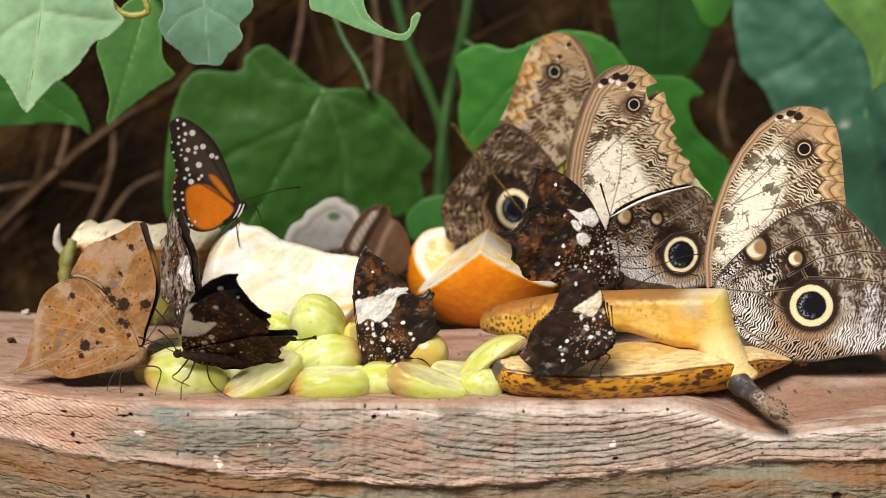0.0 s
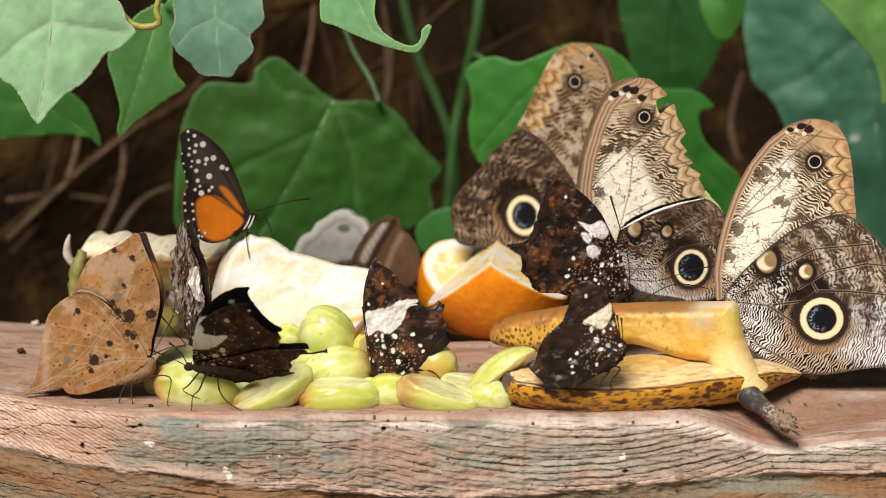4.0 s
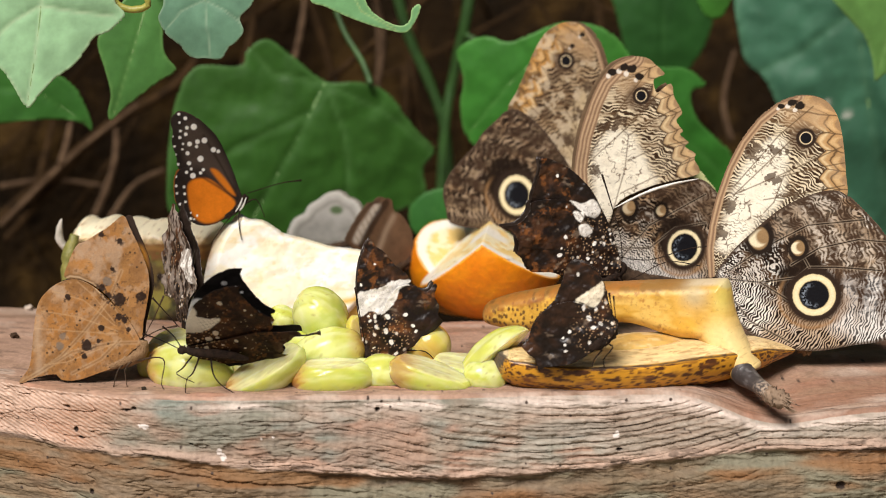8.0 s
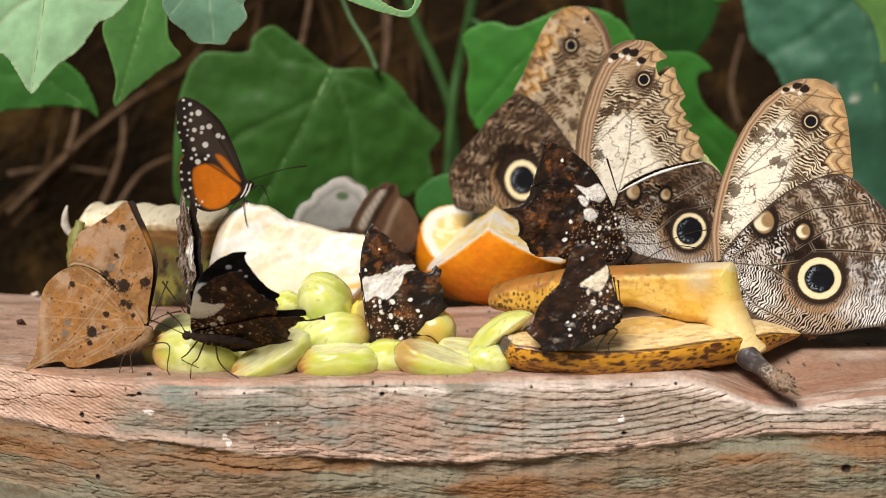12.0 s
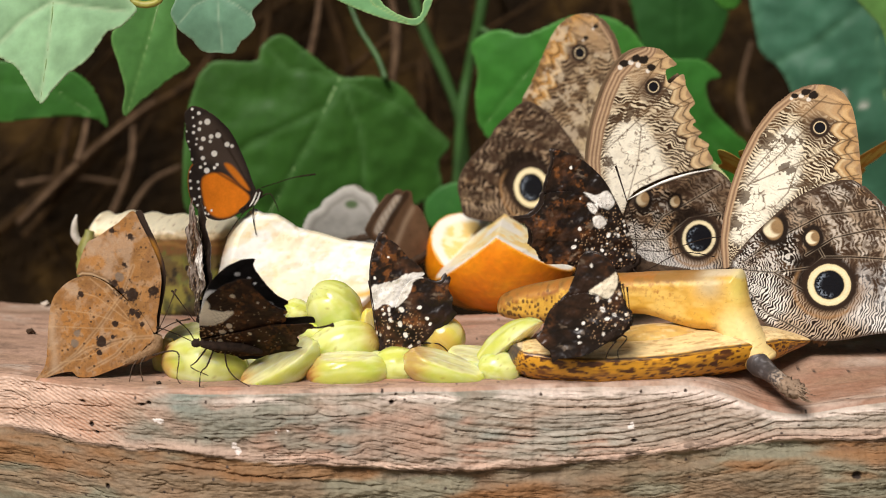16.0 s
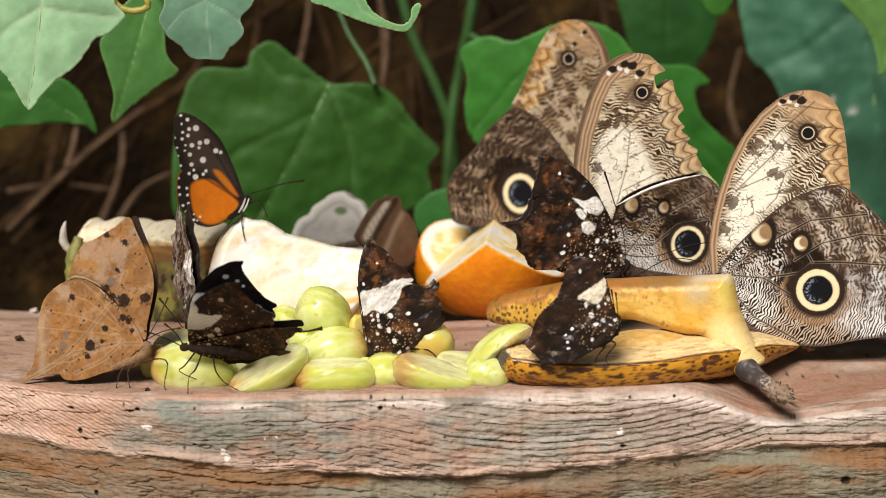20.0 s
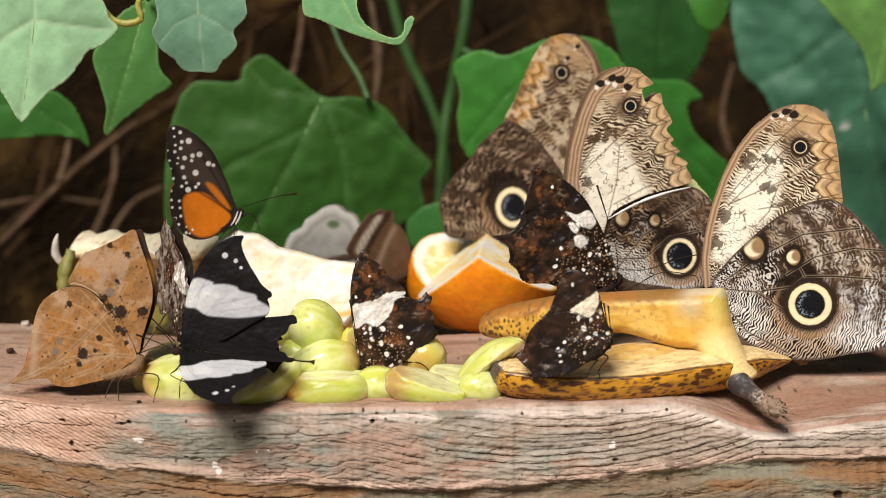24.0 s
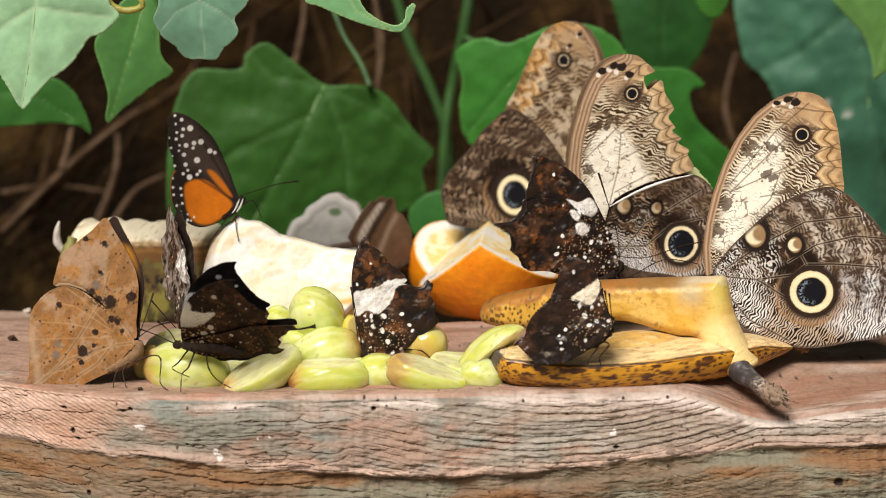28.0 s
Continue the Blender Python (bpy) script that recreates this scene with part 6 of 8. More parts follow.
# ---- dark leafwing butterflies ----
def leafwing(p):
    def paint(x, z):
        s = p["seed"]
        n1, n2, n3 = fbm(x / 5, z / 5, s), fbm(x / 1.4, z / 1.4, s + 2), fbm(x / 3, z / 3, s + 4)
        c = rgb(0.012, 0.007, 0.005) * np.ones((len(x), 1))
        zone = step(0.40, 0.62, fbm(x / 11, z / 11, s + 14))
        c = lay(c, rgb(0.070, 0.030, 0.014), step(0.42, 0.74, fbm(x / 5, z / 4, s + 6, 3)) * (0.25 + 0.75 * zone))
        c = lay(c, rgb(0.24, 0.085, 0.022), step(0.52, 0.72, n3) * step(0.3, 0.55, n2) * zone * p.get("warm", 0.7))
        c = lay(c, rgb(0.36, 0.27, 0.19), step(0.62, 0.74, fbm(x / 4, z / 2.4, s + 18)) * step(0.5, 0.65, n1) * 0.35)
        d = np.hypot(x - p["root"][0], z - p["root"][1])
        q, tag = cells(x / 1.9 + 50, z / 1.9 + 50, s)
        c = lay(c, rgb(0.82, 0.74, 0.62), step(0.36, 0.22, q + 0.2 * (n2 - 0.5)) * (tag < 0.17) * step(p["speckle"], p["speckle"] * 0.75, d + 6 * (n1 - 0.5)))
        q, tag = cells(x / 0.9 + 80, z / 0.9 + 20, s + 5)
        c = lay(c, rgb(0.55, 0.36, 0.2), step(0.34, 0.2, q) * (tag < 0.3) * step(p["speckle"] * 1.3, p["speckle"], d) * 0.8)
        c = c * p.get("gain", 1.0)
        for poly in p["bands"]:
            band = area(x + 0.8 * (n2 - 0.5), z + 1.1 * (fbm(x / 1.6, z / 1.6, s + 9) - 0.5), poly, 0.3)
            c = lay(c, rgb(*p.get("white", (0.88, 0.84, 0.76))), band)
            c = lay(c, rgb(0.08, 0.05, 0.03), band * np.exp(-((n2 - 0.52) / 0.016) ** 2) * p.get("crackle", 0.8))
        for k, (sx, sz, r) in enumerate(p["dots"]):
            w = k * 2.4
            ex, ez = (x - sx) * math.cos(w) + (z - sz) * math.sin(w), (z - sz) * math.cos(w) - (x - sx) * math.sin(w)
            q = np.hypot(ex * 1.45, ez * 1.05) / r + 0.9 * (n2 - 0.5)
            c = lay(c, rgb(0.9, 0.86, 0.78), step(1.05, 0.8, q))
        for line in p.get("veins", ()):
            c = lay(c, rgb(0.006, 0.004, 0.003), np.exp(-(to_line(x, z, line) / 0.25) ** 2) * 0.8)
        return c
    return paint


def crumple(seed, amount=1.0):
    def relief(x, z):
        return amount * (2.6 * (fbm(x / 7, z / 7, seed) - 0.5) + 0.32 * (fbm(x / 2, z / 2, seed + 3) - 0.5))
    return relief


DARK_TOP = plain((0.03, 0.02, 0.015))


def leafwing_butterfly(at, fore, hind, p, label, body, radii, legs, feelers, grid=0.26, far=2.0):
    ob = thing("leafwing_butterfly", pose(*at), label, "butterfly", "dark leafwing butterflies")
    wing("hindwing", ob, hind, grid, leafwing(p), DARK_TOP, pose(0, -0.0014, 0), GLOSSY_WING, crumple(p["seed"]))
    wing("forewing", ob, fore, grid, leafwing(p), DARK_TOP, pose(0, 0.0002, 0), GLOSSY_WING, crumple(p["seed"]))
    wing("forewing", ob, fore, 0.9, DARK_TOP, DARK_TOP, pose(0, 0.0032, 0, -far, 0, 0.8), GLOSSY_WING, crumple(p["seed"]))
    wing("hindwing", ob, hind, 0.9, DARK_TOP, DARK_TOP, pose(0, 0.0046, 0, -far, 0, 0.8), GLOSSY_WING, crumple(p["seed"]))
    insect(ob, DARK_BODY, body, radii, legs, feelers)
    return ob


leafwing_butterfly((0.0667, 0.0980, 0.0292, 0, 0, 14),
    [(-31.8, 44), (-30.1, 44.6), (-25.9, 43.4), (-20, 40.4), (-14.8, 36.2), (-10.5, 31.2), (-6.1, 23.6), (-2.6, 16.1), (0.1, 8.5), (0.3, 1.9), (-10.3, 16.4), (-18.9, 24.1), (-25.7, 26.8), (-33.3, 27.8), (-34.2, 29.9), (-33, 34.3), (-31.3, 39.9)],
    [(-34.6, 27.9), (-25.8, 28.8), (-18.1, 26.9), (-10.4, 20.1), (-3.4, 12), (0.6, 6), (0.7, 1), (-3.1, -1.3), (-8.3, -1.1), (-13.5, 1.7), (-18.6, 0.6), (-22.9, -0.3), (-27.2, 1), (-34.4, 1.3), (-36.3, 4.3), (-38.2, 7.2), (-40.3, 8.1), (-39.9, 11.8), (-41.6, 16.3), (-46.7, 19), (-40, 19.9), (-35.4, 24.7)],
    dict(seed=41, root=(0, 0), speckle=21, bands=[[(-19.1, 27.8), (-14.5, 26.7), (-9.9, 28.0), (-7.0, 23.6), (-9.3, 20.8), (-13.4, 22.5), (-17.0, 25.3)], [(-18.0, 24.0), (-14.2, 22.5), (-15.2, 19.9), (-17.5, 21.1)], [(-16.1, 18.3), (-12.1, 18.6), (-10.5, 15.6), (-13.3, 13.9), (-15.6, 15.3)]],
         dots=[(-24.2, 37.5, 0.8), (-15.1, 22.3, 1.4), (-12, 16.5, 1.9), (-14.4, 15.6, 0.8), (-21.4, 14.2, 1), (-9.6, 11.2, 1), (-23.8, 7.5, 1), (-12.4, 5.6, 1), (-5.9, 10.9, 0.9), (-23, 10.1, 0.6), (-10.3, 8, 0.6), (-7.1, 5.7, 0.6), (-2.7, 11.1, 0.6), (-20.9, 25.8, 0.6), (-3, 14.5, 0.6)],
         veins=[[(-0.6, 2.8), (-10.3, 16.4), (-19, 27.4), (-31.7, 28.6)], [(-0.6, 2.8), (-17, 8.4), (-38.2, 10.9)]]),
    "dark brown leafwing butterfly speckled with white on the orange wedge",
    mm((3, 1, 3), (0, 1, -1), (-6, 1, -4), (-16, 1, -5)), [0.0016, 0.003, 0.003, 0.0008],
    [mm((-2, -1, -3), (-2, -4, -8), (-3, -5, -12)), mm((0, -1, -2), (4, -4, -8), (5, -5, -12))],
    [mm((2, 0, 4), (0, -3, 14), (-4, -4, 26), (-8, -4, 38))])

leafwing_butterfly((0.0583, 0.0170, 0.0246, 0, 0, -6),
    [(-2.7, 9.4), (-3.7, 13.8), (-4.6, 16.0), (-6.8, 19.7), (-10.7, 21.8), (-14.5, 22.1), (-16.7, 19.4), (-18.1, 14.8), (-20.7, 8.2), (-23.9, 4.6), (-16.9, 7.0), (-13.0, 8.1), (-7.3, 5.6)],
    [(-3.1, 9.8), (-7.3, 6.0), (-13.0, 8.5), (-20.7, 7.3), (-25.8, 2.9), (-28.4, -1.7), (-29.2, -5.0), (-31.4, -7.2), (-29.5, -9.6), (-26.6, -12.2), (-25.6, -15.8), (-23.1, -14.4), (-15.4, -13.3), (-9.6, -10.5), (-5.5, -7.0), (-2.3, -5.4), (0.1, -1.8), (1.2, 0.9), (-0.6, 2.7), (-2.1, 7.3)],
    dict(seed=43, root=(0, 0), speckle=12, warm=0.3, white=(0.88, 0.78, 0.58), bands=[[(-13.4, 8.9), (-10.5, 11.0), (-6.7, 13.7), (-3.9, 15.7), (-3.7, 12.8), (-4.5, 9.5), (-7.3, 6.2), (-10.5, 7.7)]], crackle=0.5,
         dots=[(-12.5, 17.8, 0.8), (-15.2, -2.1, 0.8), (-16.4, -8.7, 0.7), (-8.8, 2.9, 1.2), (-10.5, 6.4, 1.0), (-6.3, 5.8, 0.7), (-7.2, -0.3, 0.9), (-4.7, 1.1, 0.9), (-4.0, 6.8, 0.6), (-8.4, -5.5, 0.8), (-17.4, -4.2, 0.6), (-16.7, -6.6, 0.6), (-3.3, -3.5, 0.5), (-5.5, -4.5, 0.5)],
         veins=[[(0, -1), (-9, 3), (-17, 3)], [(0, -2), (-13, -6), (-27, -11)], [(0, -2), (-11, -2), (-26, -5)]]),
    "dark brown leafwing butterfly with a cream patch on the banana",
    mm((0.5, 0.6, -0.5), (-1.5, 0.6, -2), (-6, 0.8, -6), (-14, 1, -10)), [0.0014, 0.0028, 0.0028, 0.0008],
    [mm((-4, -1, -8), (-6.5, -2, -11), (-7.5, -2, -14)), mm((-2, -1, -6), (-0.5, -2, -7), (-3.5, -3, -11), (-3, -3, -14))],
    [mm((0, 0, 0.5), (-1, -2, 6), (-2, -3, 12)), mm((0.5, 0, 0), (0, -2, 6), (-0.5, -3, 11))])

leafwing_butterfly((-0.0267, 0.0480, 0.0090, 0, 0, 10),
    [(-0.8, 0.9), (-3, 10.8), (-3.9, 21.1), (-3.4, 29.3), (-1.8, 35.7), (0.9, 40.5), (3.5, 37.2), (5.9, 35.9), (8.7, 32.5), (10.3, 30.5), (13.2, 28.3), (15.6, 25.4), (14.4, 23.4), (9.9, 19.6), (5.8, 10.5)],
    [(0, -1.7), (1.7, 6.5), (7.9, 20.7), (13.6, 24), (18.5, 22), (21.3, 21.3), (23.8, 23.9), (24.8, 23), (23.8, 19.8), (25.4, 16), (25.2, 12.3), (26.9, 10.2), (24.2, 7.4), (19, 3.4), (12.9, -0.5), (9.4, -3.3), (4.1, -3.5)],
    dict(seed=45, root=(0, 0), speckle=14, bands=[[(-3.6, 20.5), (-0.2, 21.8), (4.5, 23), (8.5, 25), (13.5, 25.6), (16.2, 24.4), (11.6, 22.8), (10.4, 19.4), (7.4, 15.2), (4.0, 13.4), (1.0, 14.6), (-3.2, 13.0)]], crackle=0.35,
         dots=[(2.5, 12.7, 1), (0.7, 11.1, 0.8), (0.1, 12.8, 0.6), (6.8, 12.5, 1.4), (6.2, 7.4, 1.2), (2.7, 9, 0.8), (13.3, 13.1, 1), (16, 9.1, 1), (8.2, 3.2, 1.2), (17, 7, 0.8), (9.8, -1, 0.8), (2.6, 31.5, 0.6), (-2.3, 24.1, 0.6)]),
    "brown leafwing butterfly with a white wing patch among the grapes",
    mm((-2, 1, 2), (0, 1, -1), (5, 1, -3), (14, 1, -4)), [0.0014, 0.0028, 0.0028, 0.0008],
    [mm((2, -1, -2), (-1, -4, -4), (-1, -5, -9)), mm((14, -1, 0), (20, -4, 0), (24, -5, -4))],
    [mm((-1, 0, 2), (-3, -3, 12), (-5, -4, 24)), ])

# the leafwing that opens its wings
def open_top(x, z):
    n1 = fbm(x / 4, z / 4, 61)
    c = rgb(0.014, 0.012, 0.012) * (0.7 + 0.7 * n1)[:, None]
    band = area(x, z, FLAP_BAND, 0.5)
    c = lay(c, rgb(0.86, 0.87, 0.88) * (0.9 + 0.15 * n1)[:, None], band)
    for line in FLAP_VEINS:
        c = lay(c, rgb(0.5, 0.52, 0.54), band * np.exp(-(to_line(x, z, line) / 0.25) ** 2) * 0.5)
        c = lay(c, rgb(0.004, 0.004, 0.004), (1 - band) * np.exp(-(to_line(x, z, line) / 0.3) ** 2) * 0.6)
    for sx, sz, r in FLAP_DOTS:
        c = lay(c, rgb(0.9, 0.9, 0.9), step(1.05, 0.8, np.hypot(x - sx, z - sz) / r))
    return c


FLAP_BAND = [(1.3, 14.4), (4.2, 23.1), (10.6, 22.2), (11.1, 21.3), (15.3, 21.3), (19, 20.4), (20.4, 19), (25.5, 17.6), (26.4, 15.7), (30.2, 13.4), (30.2, 11.1), (27.8, 10.4), (20, 9.7), (14.4, 10), (8.8, 10.6), (5.1, 13)]
FLAP_VEINS = [[(0.7, 1), (10.7, 14), (29, 18)], [(0.7, 1), (5, 17), (16, 34)], [(0.7, 1), (14.6, 12), (29.5, 14)], [(1, 0), (16, 4), (38, 8)], [(1, 0), (16, 0), (30.5, 0.5)], [(1, 0), (14, -3), (29, -3.5)], [(2, 4), (7, 20), (18, 27), (24, 27)]]
FLAP_DOTS = [(15.3, 31.3, 1.1), (19, 29.4, 0.8), (20.8, 27, 0.6)]
FLAP_FORE = [(0, 0.5), (0.5, 8.3), (1.2, 14.6), (2.8, 20.4), (5.1, 25.9), (8.3, 31), (12, 34.7), (16.2, 37.2), (19, 38), (21.8, 37.9), (21, 35.6), (21.6, 32.4), (23.3, 28.7), (25.5, 25), (27.8, 21.3), (29.6, 19.6), (31.2, 18.3), (31.2, 16.9), (29.9, 16), (30.4, 13.9), (30.1, 11.1), (27.8, 9.3), (25, 7.9), (14.4, 1.9), (5, -0.5)]
FLAP_HIND = [(0, -0.5), (14, 5), (25, 9.4), (29.2, 9.6), (34.7, 10), (38.9, 10.2), (39.8, 7.6), (37.5, 6.9), (36.1, 4.2), (34, 2.6), (33, 0.5), (33.6, -1.6), (32.4, -4.4), (34.6, -5.6), (33.4, -7.6), (31.5, -9.8), (29, -8), (24.5, -10.6), (18, -11.2), (10, -10.8), (4, -8.5), (0.6, -4)]


def flap_below(x, z):
    """Closed underside: dark brown with russet rows, a cream patch and cream spots near the root."""
    n1, n2, n3 = fbm(x / 5, z / 7, 47), fbm(x / 1.4, z / 1.8, 48), fbm(x / 0.7, z / 0.9, 49)
    c = rgb(0.030, 0.016, 0.010) * np.ones((len(x), 1))
    c = lay(c, rgb(0.11, 0.052, 0.024), step(0.45, 0.68, n1) * (0.4 + 0.6 * n2))
    c = lay(c, rgb(0.22, 0.09, 0.03), step(0.50, 0.66, fbm(x / 3, z / 6, 53)) * step(6, 16, x) * step(0.45, 0.6, n2) * 0.8)
    c = lay(c, rgb(0.20, 0.13, 0.075), step(4.5, 1.0, to_line(x, z, [(39.5, 9), (34.5, 2), (33, -6)])) * step(0.42, 0.62, n2) * 0.7)
    for line in FLAP_VEINS:
        c = lay(c, rgb(0.075, 0.042, 0.022), np.exp(-((to_line(x, z, line) - 0.5) / 0.3) ** 2) * 0.5)
    d = np.hypot(x, z * 0.8)
    q, tag = cells(x / 1.25 + 50, z / 1.7 + 50, 47)
    c = lay(c, rgb(0.66, 0.42, 0.2), step(0.34, 0.22, q + 0.15 * (n2 - 0.5)) * (tag < 0.42) * step(17, 11, d + 6 * (n1 - 0.5)) * 0.9)
    q, tag = cells(x / 0.9 + 20, z / 1.3 + 70, 51)
    c = lay(c, rgb(0.60, 0.45, 0.28), step(0.30, 0.2, q) * (tag < 0.10) * step(34, 20, d))
    patch = area(x + 1.0 * (n2 - 0.5), z + 2.2 * (n2 - 0.5), [(0.4, 12.4), (1.4, 20.5), (4.4, 25), (5.6, 23), (5.4, 19.5), (9.7, 18.6), (13.2, 17.8), (11.2, 14.6), (7.6, 10.6), (1.2, 9.6)], 0.45)
    mesh = np.maximum(np.exp(-((np.sin((x * 1.0 + z * 0.35) * 2.1) - 0.0) / 0.13) ** 2), np.exp(-((np.sin((z * 0.9 - x * 0.4) * 1.6)) / 0.13) ** 2))
    c = lay(c, rgb(0.98, 0.93, 0.80) * (0.95 + 0.1 * n1)[:, None], patch)
    c = lay(c, rgb(0.10, 0.06, 0.03), patch * mesh * step(4, 7.5, x) * step(20.5, 16, z) * 0.75)
    for sx, sz, r in [(14, 28, 1.0), (7.9, 4.9, 1.2), (11, 5.6, 0.7), (6.7, -0.4, 0.9), (3.4, -0.9, 0.7), (8.8, -3.5, 0.6), (17.4, 4, 0.8), (10.6, 8.6, 1.1), (22, 24, 0.5), (24, 21, 0.4), (20, -1, 0.5), (4.2, 4.4, 0.5), (12.5, 1.2, 0.5)]:
        c = lay(c, rgb(0.95, 0.88, 0.72), step(1.05, 0.8, np.hypot(x - sx, (z - sz) * 0.7) / r + 0.5 * (n2 - 0.5)))
    return c


flapper = thing("leafwing_butterfly", pose(-0.0884, 0.0270, 0.0160, 0, 0, 0), "dark leafwing butterfly on the grapes that opens white-banded wings", "butterfly", "dark leafwing butterflies")
flap_wings = []
for far in (False, True):
    for nm, shape, gap in (("hindwing", FLAP_HIND, 0.0009), ("forewing", FLAP_FORE, 0.0)):
        if far:
            # seen from within: its upper side lies towards -y
            w = wing(nm, flapper, shape, 0.26, open_top, flap_below, pose(0, 0.0012 + gap, 0, 38), THIN_WING, crumple(50, 0.5))
        else:
            w = wing(nm, flapper, shape, 0.22, flap_below, open_top, pose(0, -gap, 0, 49), THIN_WING, crumple(50, 0.5))
            if gap:
                tube_part("wing_tail", mm((37.5, 0, 8), (41, -0.6, 8.6), (45, -0.4, 9.6), (46.5, -0.4, 10)), [0.0004, 0.00028, 0.0004, 0.0009], DARK_BODY, w, "thin dark tail of the hindwing")
        flap_wings.append((w, far, gap))
insect(flapper, DARK_BODY, mm((-0.5, -0.4, -1), (3, -0.3, -2), (9, -0.2, -2.6), (16, 0.2, -3.6), (21, 0.8, -5)), [0.0012, 0.0018, 0.0018, 0.0015, 0.0006],
       legs=[mm((4, 0, -4), (2, -3, -9), (0, -4, -11), (-0.5, -5, -17)), mm((8, 0, -4), (9, -3, -9), (12, -4, -13), (17, -6, -15.5)), mm((2, 1, -3), (-2, 0, -8), (-4, 0, -10), (2, 0, -13))],
       feelers=[mm((-3, 0, -1), (-7, -1.5, 1.5), (-11, -2.5, 3.5), (-15, -3, 5)), mm((-2.4, 0, -0.4), (-4, -1, 3), (-6, -2, 5.5), (-8, -3, 7.5))])
tube_part("head", mm((-3.4, 0.2, -2), (-2.2, 0.2, -1.6), (-0.6, 0.4, -1.2)), [0.0007, 0.0016, 0.0013], DARK_BODY, flapper, "small dark brown head", segs=12, rough=0.1)

# leafwing seen nearly edge on
edge_p = dict(seed=49, root=(0, 0), speckle=30, warm=0.4, bands=[[(-2.2, 27.9), (5.6, 29.8), (11.7, 22.4), (14.0, 18.6), (5.4, 18.9), (-0.2, 22.6)]], crackle=0.6, dots=[])
narrow = thing("leafwing_butterfly", pose(-0.0963, 0.0750, 0.0119, 0, 0, -62), "tattered dark leafwing butterfly seen nearly edge on", "butterfly", "dark leafwing butterflies")


def bark_paint(x, z):
    c = leafwing(edge_p)(x, z)
    bark = fbm(x / 1.6, z / 5, 55) + 0.25 * (fbm(x / 0.8, z / 2, 56) - 0.5)
    c = lay(c, rgb(0.34, 0.28, 0.23), step(0.44, 0.60, bark) * step(8, 16, z + 5 * (bark - 0.5)) * 0.85)
    return lay(c, rgb(0.06, 0.04, 0.03), np.exp(-((bark - 0.5) / 0.02) ** 2) * 0.7)


NARROW = [(-1.7, 1.3), (-8.1, 3.5), (-10.7, 9.0), (-21.2, 8.6), (-23.4, 12.4), (-29.5, 15.2), (-21.5, 17.4), (-22.5, 23.9), (-17.9, 27.7), (-19.4, 32.2), (-14.8, 35.9), (-15.1, 39.8), (-10.7, 42.1), (-8.0, 45.8), (-5.2, 43.8), (-1.0, 39.8), (5.8, 33.7), (11.1, 25.9), (14.1, 19.8), (8.1, 11.7), (4.5, 6.0), (1.9, 2.4)]
wing("hindwing", narrow, NARROW, 0.4, bark_paint, DARK_TOP, pose(0, 0, 0), GLOSSY_WING, crumple(58, 1.5))
wing("hindwing", narrow, NARROW, 0.9, DARK_TOP, DARK_TOP, pose(0, 0.002, 0, -2), GLOSSY_WING, crumple(58, 1.5))
insect(narrow, DARK_BODY, mm((1, 1, -3), (0, 1, 1), (-2, 1, 8)), [0.0012, 0.0022, 0.0008], legs=[mm((0, 0, -1), (1, -3, -5), (1, -4, -10))],
       feelers=[mm((0, 0, -2), (-6, -4, 4), (-12, -8, 10)), mm((0, 0, -2), (4, 4, 4), (8, 8, 10))])

# ---- leaf-like brown butterfly ----
K_FORE = [(1.8, 5.8), (3.2, 11.7), (4.7, 18.5), (5.7, 24.3), (5.5, 29.1), (4.4, 33.4), (2.1, 39.1), (-0.5, 44.7), (-2.1, 48.4), (-3.6, 49.0), (-5.3, 47.8), (-8.3, 45.2), (-11.8, 43.1), (-15.3, 40.9), (-18.3, 39.3), (-19.8, 38.7), (-21.5, 36.3), (-23.5, 31.8), (-24.9, 26.9), (-19.7, 26.4), (-14.8, 24.5), (-10.5, 21.2), (-6.2, 16.3)]
K_HIND = [(2.2, 4.9), (-2.7, 13.7), (-7.6, 18.3), (-13.6, 23.8), (-19.7, 26.5), (-25.9, 25.5), (-31.1, 22.1), (-34.4, 17.8), (-36.1, 10.7), (-37.1, 2.5), (-38.1, -3.7), (-39.5, -6.8), (-42.6, -10.8), (-40.9, -11.3), (-36.5, -9.3), (-29.6, -7.9), (-26.7, -9.8), (-20.9, -9.6), (-14.6, -7.4), (-7.3, -4.3), (-1, 1.2)]


